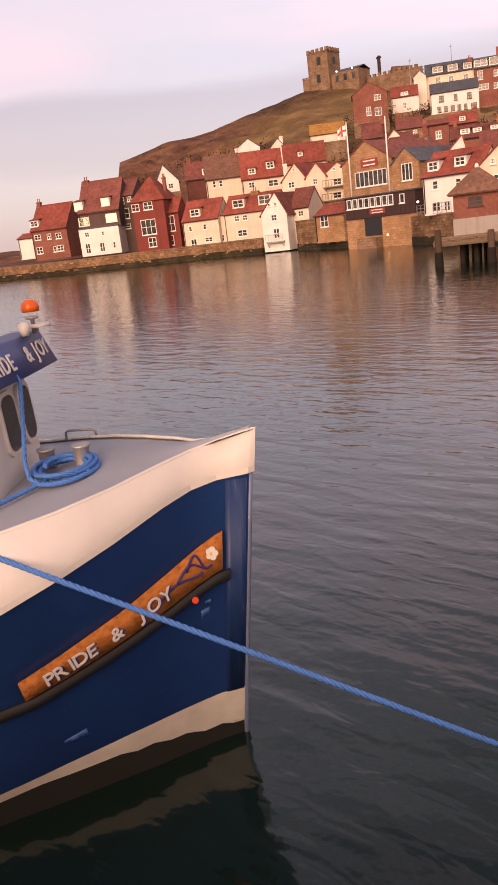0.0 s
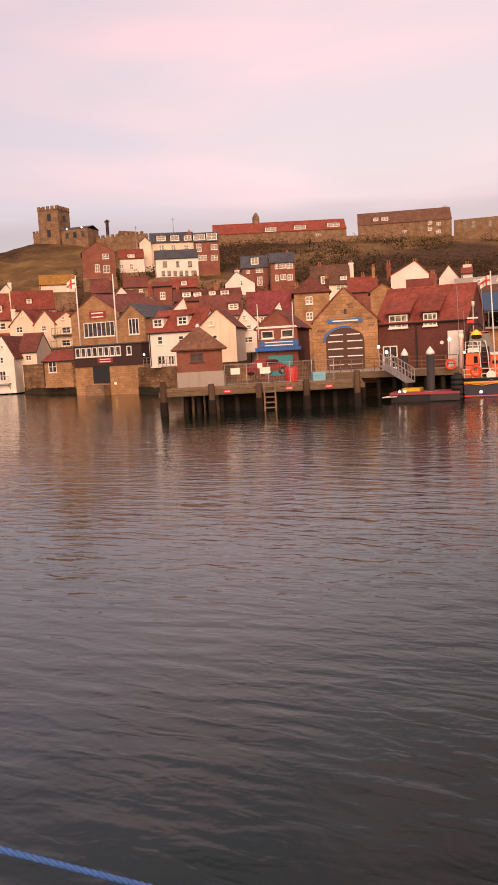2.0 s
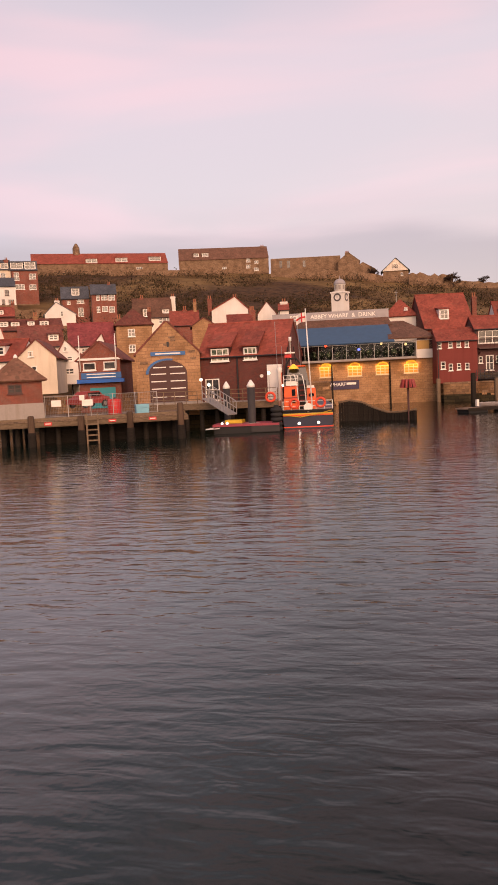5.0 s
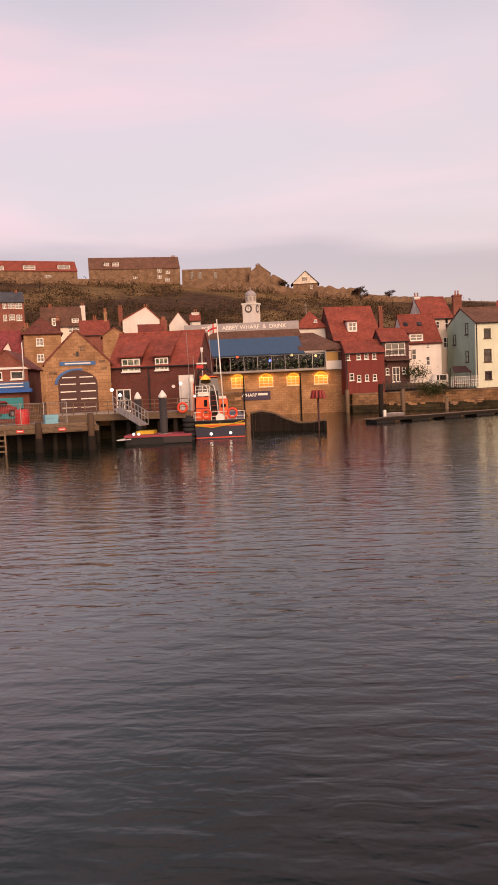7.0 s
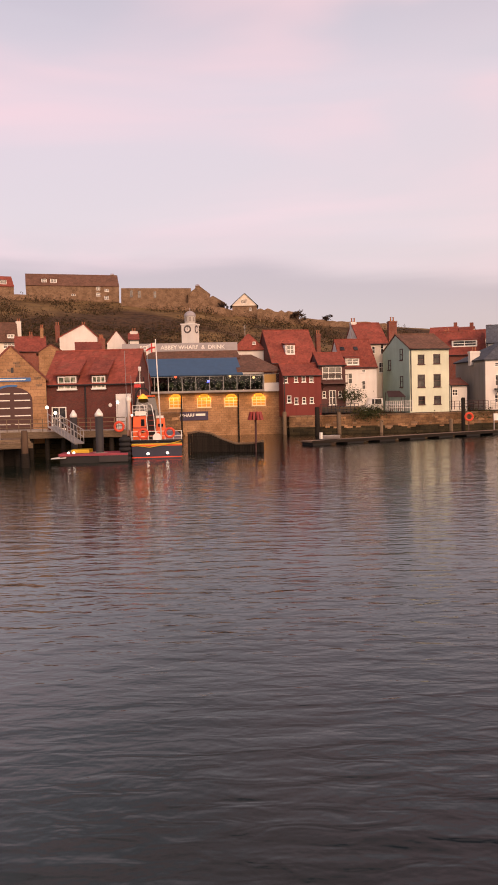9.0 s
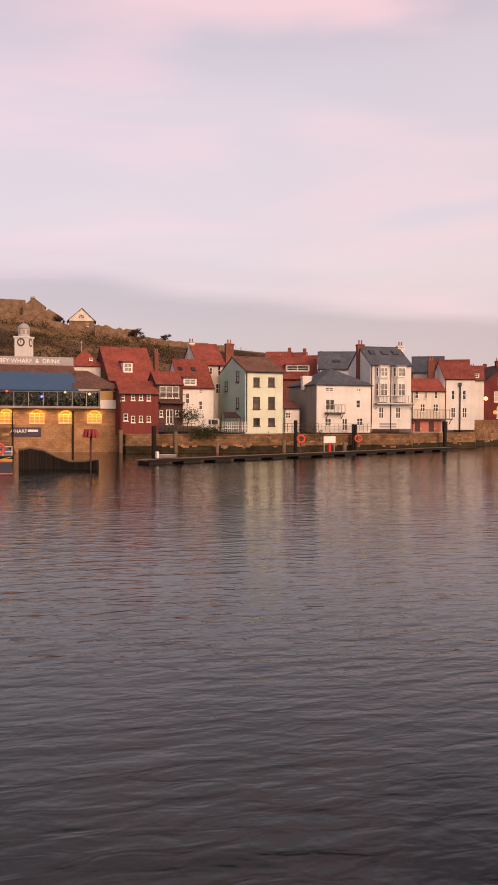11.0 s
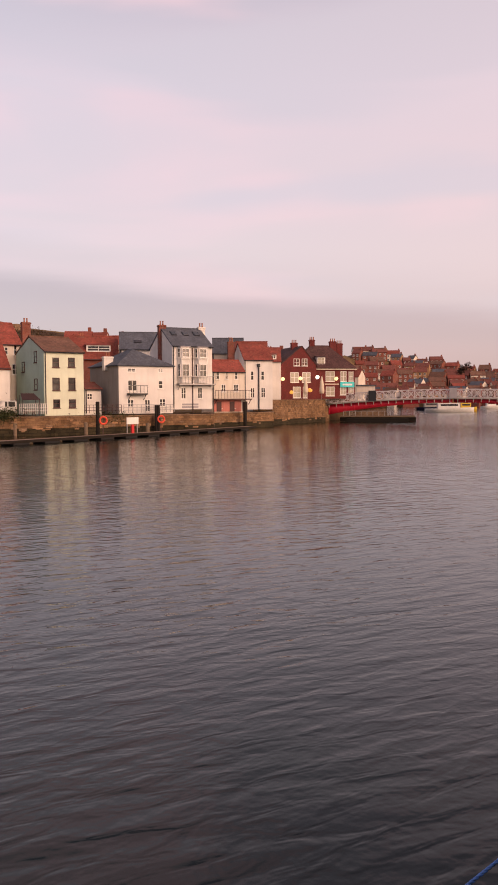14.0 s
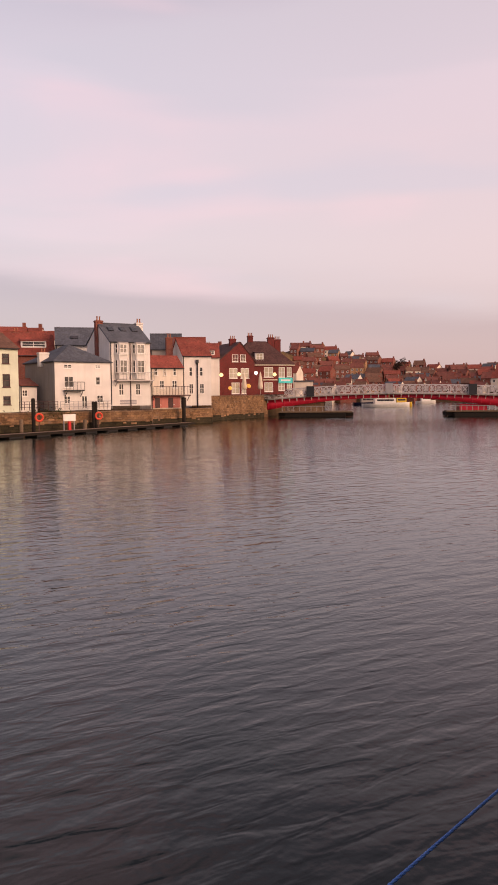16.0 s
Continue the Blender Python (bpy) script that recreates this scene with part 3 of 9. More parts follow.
        roof_slab(tb, [(u - a / 2 - 0.3, f - 0.25, z + b / 2 + 0.08), (u + a / 2 + 0.3, f - 0.25, z + b / 2 + 0.08), (u + a / 2 + 0.3, e + 0.6, z + b / 2 + 0.45), (u - a / 2 - 0.3, e + 0.6, z + b / 2 + 0.45)], 0.1)
        part("dormer_roof", tb, M[roof], dm)
        shared("dormer_window", window_mesh("window_frame", a, b, (2 if a > 0.6 else 1, 2), M[frame_mat], None), dm, pose(u, f - 0.04, z))
        shared("pane", window_mesh("pane", a, b, (1, 1), None, M[pane]), dm, pose(u, f - 0.06, z))
    for u, z, a, b in skylights:
        k = (ridge - eave) / (d / 2)
        sl = part("skylight", boxes((-a / 2, -b / 2, 0.0, a / 2, b / 2, 0.26)), M["black"], h)
        sl.matrix_basis = pose(u, (z - eave) / k, z, math.degrees(math.atan(k)), 0, 0)
        part("pane", boxes((-a / 2 + 0.08, -b / 2 + 0.08, 0.262, a / 2 - 0.08, b / 2 - 0.08, 0.275)), M["glass"], sl)
    for c in chimneys:
        add_chimney(h, *c)
    return h


# houses along the far bank and up the hill
house("small white rendered harbour annexe", -141.62, 86.59, 30.0, 3.45, 3.44, 5, 7.44, 8.15, "ridge", "white", "red_tile")
house("red brick harbour house with a red pantile roof", -137.65, 87.30, 30.0, 2.95, 7.41, 9, 8.55, 13.02, "ridge", "brick", "red_tile",
      wins=((1.2, 7.26, 1.35, 1.01), (3.6, 7.2, 0.84, 1.04), (5.55, 7.11, 1.17, 1.07), (1.17, 4.83, 1.27, 1.28), (4.39, 4.73, 0.67, 1.01), (5.53, 4.81, 1.34, 1.12)),
      dormers=((0.72, 9.83, 1.49, 1.05),),
      chimneys=((0.48, 4.5, 8.05, 13.9, 0.77, 'brick', 2),))
house("narrow dark brick house set back between neighbours", -137.90, 95.96, 30.0, 3.11, 2.30, 7, 9.72, 12.00, "ridge", "dark_brick", "old_tile",
      wins=((0.76, 9.18, 0.87, 0.77), (0.64, 7.08, 1.18, 1.05)))
house("white painted lower floors of an old harbour inn", -125.34, 89.47, 32.0, 2.72, 7.71, 9, 7.48, 7.48, "flat", "white", "slate",
      wins=((1.51, 6.57, 0.86, 0.89), (4.59, 6.49, 0.51, 0.71), (1.32, 4.12, 0.99, 1.8), (4.13, 4.08, 0.98, 1.61), (6.48, 4.2, 0.47, 1.07)), name="inn", hang=0.02)
house("brown upper floor of an old harbour inn, windows lit", -125.58, 90.18, 32.0, 7.31, 7.86, 9, 10.43, 15.86, "ridge", "dark_render", "old_tile",
      wins=((0.89, 8.9, 2.08, 1.53), (6.23, 9.02, 2.17, 1.52)),
      dormers=((0.13, 11.76, 1.39, 1.29), (5.4, 11.88, 1.37, 1.35)),
      chimneys=((0.76, 4.5, 9.93, 16.33, 1.0, 'brick', 2),), name="inn", pane="warm_pane")
house("brown rendered harbour house with white bay windows", -121.24, 96.57, 32.0, 2.38, 2.73, 9, 12.67, 15.57, "ridge", "dark_render", "old_tile",
      wins=((0.56, 11.81, 0.9, 1.17), (2.02, 11.96, 0.82, 0.89), (0.77, 9.51, 1.85, 1.86), (0.56, 7.2, 2.05, 0.9)))
house("tall maroon harbour house with a hipped tile roof", -114.45, 93.84, 30.0, 2.29, 5.93, 8, 10.82, 15.05, "hip", "maroon", "red_tile",
      wins=((0.65, 10.01, 1.44, 1.26), (3.0, 10.12, 1.69, 1.36), (2.9, 3.86, 1.52, 1.67), (2.57, 6.51, 2.77, 2.62)),
      chimneys=((5.28, 4.0, 10.32, 14.76, 0.5, 'brick', 2),))
house("maroon harbour house wing with a white bay window", -111.10, 97.78, 30.0, 2.21, 2.90, 6, 8.56, 11.03, "ridge", "maroon", "red_tile",
      wins=((0.93, 6.66, 2.31, 2.67), (0.72, 3.76, 1.64, 1.69)))
house("white gabled house on the slope behind the quay", -133.86, 117.33, 48.8, 13.51, 4.80, 7, 15.64, 19.01, "gable", "white", "slate",
      wins=((2.99, 14.76, 1.07, 1.02),), apex=0.37)
house("cream cottage with a red pantile roof on the quay", -105.96, 97.51, 24.0, 1.31, 6.69, 7, 6.59, 9.80, "ridge", "cream", "red_tile",
      wins=((1.38, 5.28, 0.63, 0.83), (4.1, 5.36, 0.62, 0.91), (1.73, 2.64, 1.13, 1.84), (4.58, 3.17, 1.43, 0.79)),
      dormers=((2.4, 7.87, 1.62, 1.12),))
house("cream cottage wing with a low gable", -101.41, 100.82, 24.0, 1.39, 3.11, 5, 6.40, 6.99, "gable", "cream", "old_tile",
      wins=((0.61, 5.64, 0.8, 1.25), (1.11, 3.14, 0.81, 1.13)), apex=0.12)
house("cream terrace cottage with a red roof and dormers", -99.45, 101.36, 22.0, 2.28, 9.60, 7, 6.90, 9.72, "ridge", "cream", "red_tile",
      wins=((2.33, 6.04, 0.89, 0.95), (3.82, 6.03, 0.89, 0.9), (3.05, 3.57, 1.74, 1.12), (7.35, 5.89, 0.66, 0.61)),
      dormers=((2.54, 8.44, 1.93, 1.24), (7.36, 8.56, 2.04, 1.43)),
      chimneys=((4.85, 3.5, 6.4, 10.27, 1.35, 'stone', 2),))
house("white gabled house standing straight out of the water", -87.30, 97.35, 15.0, 0.20, 4.43, 9, 5.90, 9.05, "gable", "white", "old_tile",
      wins=((1.55, 7.35, 0.42, 0.5), (2.65, 7.38, 0.45, 0.5), (2.20, 5.35, 1.0, 0.95), (2.40, 2.95, 1.05, 1.5)), apex=0.61, name="white_house", gutter=False)
house("white rendered side wing of a waterside house", -84.30, 101.00, 18.0, 0.54, 3.1, 7, 6.42, 9.26, "ridge", "offwhite", "old_tile",
      wins=((1.75, 5.51, 0.9, 0.86), (1.7, 3.12, 0.85, 0.79)))
house("tall cream house with a brown roof behind the quay", -109.65, 108.13, 45.4, ground_height(-109.7, 108.1) - 2.0, 6.53, 8, 13.64, 17.83, "ridge", "cream", "brown_tile",
      wins=((1.5, 12.7, 0.58, 1.23), (2.72, 12.72, 0.67, 1.19)))
house("dark old house with a tiled roof behind the quay", -117.99, 111.00, 46.7, ground_height(-118.0, 111.0) - 2.0, 4.09, 7, 14.48, 17.74, "ridge", "dark_brick", "old_tile",
      dormers=((4.09, 15.69, 1.13, 1.07),),
      chimneys=((1.01, 3.5, 13.98, 18.25, 0.85, 'brick', 2),))
house("cream row with a broad red pantile roof", -102.20, 109.79, 42.9, ground_height(-102.2, 109.8) - 2.0, 7.60, 9, 12.67, 17.43, "ridge", "cream", "red_tile",
      wins=((5.63, 11.51, 1.78, 1.17), (1.73, 11.58, 1.1, 1.0)),
      dormers=((2.01, 13.94, 1.12, 0.87), (5.42, 14.66, 1.21, 1.05)),
      chimneys=((7.96, 0.0, 12.13, 14.45, 0.71, 'white', 2),))
house("red roofed house higher in the old town", -107.90, 128.77, 40.0, ground_height(-107.9, 128.8) - 2.0, 8.38, 7, 15.43, 19.25, "ridge", "cream", "red_tile",
      dormers=((3.45, 17.2, 0.75, 0.73),),
      chimneys=((8.34, 3.5, 14.93, 18.07, 1.02, 'stone', 2),))
house("cream gabled waterside house", -91.00, 107.70, 15.0, ground_height(-91.0, 107.7) - 2.0, 4.43, 9, 11.04, 13.62, "gable", "cream", "red_tile",
      wins=((1.64, 10.35, 1.15, 0.98), (2.3, 12.7, 0.46, 0.48)), apex=0.57)
house("tall narrow cream gabled waterside house", -86.64, 108.69, 15.0, ground_height(-86.6, 108.7) - 2.0, 3.49, 9, 11.08, 13.16, "gable", "cream", "red_tile",
      wins=((1.59, 10.33, 0.81, 0.88), (1.41, 8.19, 0.9, 0.89), (1.24, 5.66, 1.36, 1.14)), apex=0.56)
house("cream gabled house with timber balconies", -83.55, 109.83, 15.0, ground_height(-83.6, 109.8) - 2.0, 4.32, 9, 11.23, 12.74, "gable", "cream", "red_tile",
      wins=((2.08, 9.83, 1.5, 1.04), (1.88, 7.75, 1.51, 1.05), (1.65, 11.84, 0.62, 0.48)), apex=0.54, name="balcony_house")
house("small white gabled cottage high on the bank", -136.66, 146.03, 43.1, ground_height(-136.7, 146.0) - 2.0, 5.77, 7, 22.32, 24.36, "gable", "white", "slate",
      chimneys=((0.01, 0, 21.08, 22.56, 0.58, 'white', 2),), apex=0.54)
house("white cottage with a tall chimney on the bank", -133.75, 155.36, 40.7, ground_height(-133.8, 155.4) - 2.0, 3.25, 7, 22.26, 24.01, "gable", "offwhite", "slate",
      chimneys=((2.65, 0.7, 21.76, 24.56, 0.85, 'white', 2),), apex=0.56)
house("long low white building with an ochre roof", -123.16, 157.58, 38.0, 21.4, 8.22, 8, 23.23, 25.73, "ridge", "offwhite", "ochre_tile")
house("tall red brick house on the slope below the church", -127.34, 181.85, 35.0, 26.74, 8.78, 10, 33.42, 36.13, "gable", "brick", "old_tile",
      wins=((6.29, 32.32, 1.7, 1.34), (3.89, 29.27, 1.21, 2.08), (6.29, 28.92, 1.7, 1.99)))
house("white cottage with a red roof below the churchyard", -124.59, 195.71, 32.5, 28.79, 7.05, 7, 32.71, 35.51, "ridge", "white", "red_tile",
      wins=((3.38, 30.46, 0.93, 1.57), (0.61, 30.61, 1.02, 0.89)),
      dormers=((3.0, 33.46, 0.78, 0.84), (3.99, 33.44, 0.67, 0.84)))
house("long cream terrace with a grey mansard roof", -120.89, 207.33, 30.2, 28.99, 12.86, 10, 37.88, 41.18, "ridge", "cream", "slate",
      wins=((3.31, 36.29, 1.46, 1.9), (6.78, 36.23, 1.36, 1.63), (10.59, 36.14, 1.37, 1.64)),
      dormers=((3.35, 39.23, 2.45, 1.42), (7.34, 39.09, 2.36, 1.54), (11.15, 39.05, 1.93, 1.43)))
house("red brick end of a long hill terrace", -109.25, 212.57, 27.2, 27.98, 7.39, 10, 37.54, 40.62, "ridge", "brick", "slate",
      wins=((1.52, 35.83, 1.42, 2.23), (5.94, 35.77, 1.92, 1.53), (5.86, 32.74, 1.92, 1.48), (2.29, 32.86, 2.68, 1.47)),
      dormers=((1.77, 38.91, 3.2, 1.59), (5.43, 38.91, 2.77, 1.93)),
      chimneys=((-1.08, 5.0, 37.04, 41.29, 1.28, 'brick', 2),))
house("white gabled end house of the hill terrace", -122.53, 204.03, 31.0, 29.03, 3.34, 7, 37.73, 39.23, "gable", "offwhite", "slate", apex=0.53)
house("white house with a blue slate roof on the hill", -109.00, 188.80, 30.0, 25.72, 11.57, 8, 30.58, 33.08, "ridge", "white", "slate",
      wins=((2.67, 29.13, 1.13, 1.48), (6.07, 29.03, 0.84, 1.49), (9.35, 28.93, 1.05, 1.49), (2.06, 26.74, 0.93, 1.34), (3.62, 26.69, 0.89, 1.34), (5.27, 26.64, 0.94, 1.34), (6.86, 26.59, 0.94, 1.34), (8.35, 26.54, 0.85, 1.35), (10.32, 26.48, 1.4, 1.35)),
      chimneys=((2.91, 4.0, 30.08, 32.97, 1.0, 'offwhite', 2), (9.24, 4.0, 30.08, 32.66, 1.11, 'offwhite', 2)), frame_mat="brown")
house("white house with a tall chimney on the hillside", -83.28, 177.43, 25.1, 18.42, 7.20, 9, 21.14, 23.94, "gable", "white", "slate",
      wins=((4.01, 21.25, 0.51, 1.16),),
      chimneys=((3.05, 0.9, 20.64, 24.46, 1.15, 'white', 2),), apex=0.39)
house("brick house with a slate roof on the hillside", -84.46, 190.08, 24.0, 19.61, 6.92, 8, 25.96, 29.20, "ridge", "brick", "slate",
      wins=((4.72, 25.23, 1.79, 0.96), (4.69, 22.56, 1.36, 2.16), (1.8, 25.02, 0.82, 0.86)),
      dormers=((3.63, 27.76, 1.71, 1.64),))
house("brick house with a blue slate roof and white windows", -75.85, 188.30, 21.9, 19.40, 6.30, 8, 26.35, 29.07, "ridge", "brick", "slate",
      wins=((1.77, 25.52, 0.81, 1.31), (3.32, 25.57, 1.52, 1.27), (5.1, 25.53, 1.57, 1.36), (1.75, 22.63, 0.81, 1.46), (3.35, 22.74, 1.42, 1.27), (5.06, 22.59, 1.33, 1.41)),
      chimneys=((4.71, 4.0, 25.85, 29.24, 0.68, 'brick', 2),))
house("old house with a mossy brown roof and white chimney", -55.57, 160.66, 19.1, ground_height(-55.6, 160.7) - 2.0, 8.25, 9, 17.65, 21.91, "ridge", "offwhite", "brown_tile",
      wins=((6.55, 16.97, 2.39, 1.26),),
      dormers=((2.82, 18.65, 1.13, 1.52), (6.92, 18.92, 1.21, 0.72)),
      chimneys=((8.73, 4.5, 17.15, 22.31, 1.02, 'white', 2), (2.04, 4.5, 17.15, 22.23, 0.73, 'brick', 2)))
house("square stone house with a hipped red roof", -36.81, 99.40, 20.3, ground_height(-36.8, 99.4) - 2.0, 4.65, 9, 11.72, 14.00, "hip", "stone", "old_tile",
      wins=((1.98, 10.82, 0.92, 0.99), (1.97, 8.77, 0.87, 0.99)),
      chimneys=((0.44, 4.5, 11.22, 13.0, 0.57, 'grey_stone', 2), (4.6, 4.5, 11.22, 13.82, 0.5, 'dark_brick', 2)))
house("red roofed cottage among the old town roofs", -38.32, 129.45, 16.5, ground_height(-38.3, 129.4) - 2.0, 4.89, 8, 13.40, 15.92, "ridge", "brick", "red_tile",
      chimneys=((2.59, 4.0, 12.9, 16.35, 0.65, 'brick', 2), (4.39, 4.0, 12.9, 17.54, 0.5, 'stone', 2)))
house("stone gabled cottage among the old town roofs", -30.95, 115.94, 14.9, ground_height(-31.0, 115.9) - 2.0, 3.50, 7, 12.25, 13.36, "gable", "stone", "old_tile")
house("white gable house with a red roof in the old town", -33.61, 140.02, 13.5, ground_height(-33.6, 140.0) - 2.0, 6.54, 9, 16.37, 18.65, "gable", "white", "red_tile",
      chimneys=((-0.31, 4.5, 15.87, 18.93, 0.78, 'brick', 2), (4.28, 2.7, 15.87, 18.78, 0.76, 'stone', 2)), apex=0.64)
house("small white gable in the old town", -28.05, 155.49, 10.2, ground_height(-28.0, 155.5) - 2.0, 3.66, 7, 16.35, 18.70, "gable", "white", "old_tile",
      chimneys=((-1.31, 3.5, 15.85, 17.77, 1.14, 'brick', 2),))
house("white chimneyed house above the wharf", -22.77, 148.26, 8.7, ground_height(-22.8, 148.3) - 2.0, 1.93, 6, 16.39, 17.61, "ridge", "white", "red_tile",
      chimneys=((1.06, 3.0, 15.89, 18.17, 1.41, 'white', 2),))
house("brick house above the wharf roofs", -26.68, 121.10, 12.4, ground_height(-26.7, 121.1) - 2.0, 3.89, 7, 12.44, 14.06, "ridge", "dark_brick", "red_tile",
      chimneys=((4.03, 3.5, 11.94, 14.81, 0.96, 'brick', 2),))
house("long row with a dark red roof and white dormers", -60.77, 110.38, 28.8, ground_height(-60.8, 110.4) - 2.0, 10.75, 7, 12.96, 14.69, "ridge", "brick", "old_tile",
      dormers=((2.04, 13.99, 1.08, 0.67), (3.74, 13.98, 0.97, 0.56), (6.11, 14.06, 0.8, 0.53), (8.05, 13.89, 1.04, 0.83)),
      chimneys=((0.67, 3.5, 12.46, 15.13, 0.5, 'brick', 2), (6.88, 3.5, 12.46, 15.3, 0.66, 'stone', 2)))
house("brick house showing a round headed window", -67.57, 115.72, 30.3, ground_height(-67.6, 115.7) - 2.0, 3.15, 6, 16.15, 16.82, "ridge", "brick", "red_tile",
      wins=((1.59, 14.59, 0.85, 1.16),))
house("white gable rising over the harbour roofs", -54.25, 97.98, 29.0, ground_height(-54.3, 98.0) - 2.0, 2.04, 9, 10.81, 12.41, "gable", "white", "red_tile", apex=0.80)
house("red roofed harbour house with small dormers", -51.77, 101.57, 27.0, ground_height(-51.8, 101.6) - 2.0, 5.94, 9, 9.83, 12.83, "ridge", "offwhite", "old_tile",
      dormers=((4.74, 11.11, 1.16, 0.73),))
house("stone gabled warehouse with a slate roof", -62.32, 102.55, 31.3, ground_height(-62.3, 102.5) - 2.0, 3.29, 10, 11.66, 13.52, "gable", "stone", "slate", apex=0.54)
house("old red roof behind the arcade", -70.37, 109.31, 32.8, ground_height(-70.4, 109.3) - 2.0, 4.34, 8, 12.97, 14.90, "ridge", "brick", "old_tile",
      chimneys=((-0.71, 4.0, 12.47, 17.32, 0.59, 'dark_brick', 2),))
house("low red roofed cottage over the arcade", -81.23, 126.10, 32.8, ground_height(-81.2, 126.1) - 2.0, 3.99, 5, 15.99, 17.05, "ridge", "offwhite", "old_tile")
house("white house front with a red roof and two dormers", -48.63, 81.61, 6.0, 3.26, 6.56, 7, 7.38, 9.78, "ridge", "white", "red_tile",
      wins=((1.43, 6.44, 0.7, 0.95), (4.11, 6.41, 0.69, 0.88), (1.46, 4.13, 0.95, 1.09), (2.7, 4.09, 0.77, 1.12)),
      dormers=((1.03, 8.47, 1.1, 0.9), (4.09, 8.59, 1.11, 0.89)))
house("cream gabled house beside the landing stage", -40.19, 78.29, 18.0, 3.55, 4.03, 10, 7.47, 9.32, "gable", "cream", "old_tile",
      wins=((1.41, 7.87, 0.55, 0.55), (1.68, 6.16, 0.55, 0.86)))
house("narrow white gabled house", -40.17, 88.29, 24.5, 4.48, 2.56, 10, 8.03, 9.68, "gable", "white", "old_tile",
      wins=((0.94, 8.65, 0.34, 0.49), (1.4, 7.5, 0.66, 0.56), (1.24, 6.01, 1.15, 0.71)), apex=0.37)
house("house with a plum red tile roof behind the harbour", -42.50, 97.11, 23.6, ground_height(-42.5, 97.1) - 2.0, 6.00, 9, 9.35, 12.44, "ridge", "white", "plum_tile",
      wins=((1.99, 8.65, 0.86, 0.8),))
house("white gable behind the harbour shop", -37.49, 92.71, 22.0, ground_height(-37.5, 92.7) - 2.0, 1.57, 8, 9.04, 10.46, "gable", "white", "plum_tile", apex=0.73)
house("maroon waterside house with small arched windows", 4.06, 103.92, 8.0, 2.33, 5.06, 5, 7.70, 9.19, "ridge", "maroon", "red_tile",
      wins=((0.34, 7.17, 0.51, 0.8), (1.72, 7.19, 0.51, 0.76), (2.75, 7.22, 0.51, 0.79), (3.77, 7.17, 0.51, 0.79), (0.76, 4.62, 0.58, 0.94), (1.71, 4.36, 0.52, 0.87), (2.74, 4.4, 0.51, 0.83), (3.77, 4.4, 0.51, 0.8)), name="maroon_house")
house("big house with a broad red pantile roof", 2.91, 112.96, 12.0, ground_height(2.9, 113.0) - 2.0, 6.89, 11, 9.78, 14.72, "ridge", "dark_brick", "red_tile",
      dormers=((3.01, 11.73, 1.1, 1.26),),
      chimneys=((8.47, 5.5, 9.28, 14.3, 0.64, 'brick', 2),))
house("red roofed cottage behind the wharf", -2.55, 117.97, 1.2, ground_height(-2.6, 118.0) - 2.0, 4.38, 8, 11.93, 14.49, "hip", "white", "red_tile",
      wins=((2.99, 13.06, 0.44, 0.37),))
house("brown timbered house with a glazed white balcony room", 8.85, 105.63, 10.0, 3.50, 3.68, 5, 9.04, 10.65, "ridge", "brown_wall", "red_tile",
      wins=((1.83, 8.0, 2.69, 1.6), (1.87, 4.7, 0.99, 1.92), (0.72, 5.12, 0.46, 0.85), (2.9, 5.13, 0.5, 0.86)), name="timbered_house")
house("white rendered house with a wide red roof", 12.28, 108.31, 8.0, 3.41, 4.83, 8, 8.78, 12.67, "ridge", "white", "red_tile",
      wins=((3.02, 8.21, 0.51, 0.46), (3.01, 6.32, 0.55, 1.2), (1.12, 7.25, 0.65, 1.48)),
      dormers=((1.47, 9.5, 1.63, 0.82),), skylights=((-0.1 + 0.8, 11.3, 0.6, 0.7), (2.6, 11.3, 0.6, 0.7)))
house("tall grey-white house with brick chimneys", 15.38, 112.96, 10.0, 4.56, 4.13, 8, 12.23, 15.34, "ridge", "offwhite", "red_tile",
      wins=((1.99, 11.33, 0.51, 0.99), (3.27, 11.47, 0.47, 1.37), (2.0, 8.93, 0.51, 1.0), (3.22, 8.82, 0.98, 1.48)),
      chimneys=((0.28, 4.0, 11.73, 15.64, 0.79, 'white', 2), (6.25, 4.0, 11.73, 15.76, 1.23, 'brick', 2)))
house("pale yellow three-storey house on the quay", 20.60, 103.98, 13.0, 2.50, 5.56, 9, 10.83, 12.90, "ridge", "pale_yellow", "brown_tile",
      wins=((1.61, 9.41, 0.94, 1.25), (3.83, 9.46, 0.99, 1.27), (1.61, 6.6, 1.04, 1.66), (3.86, 6.63, 1.02, 1.68), (1.65, 4.06, 0.97, 1.1), (3.88, 4.06, 1.02, 1.11)), side="pale_green_shaded", bars=(1, 2), frame_mat="brown", side_wins=((2.5, 10.2, 0.9, 1.5), (2.5, 6.6, 0.9, 1.5), (6.5, 9.0, 0.9, 1.4)))
house("small white cottage squeezed between taller houses", 27.03, 108.69, 8.0, 2.48, 2.40, 5, 6.03, 6.84, "ridge", "white", "old_tile",
      wins=((0.67, 5.01, 0.82, 0.89),))
house("brick house with a long strip of white windows", 29.23, 126.67, -13.0, ground_height(29.2, 126.7) - 2.0, 7.64, 9, 11.04, 14.90, "ridge", "brick", "red_tile",
      dormers=((4.48, 12.84, 3.61, 0.89),),
      chimneys=((1.84, 4.5, 10.54, 14.97, 0.79, 'brick', 2),))
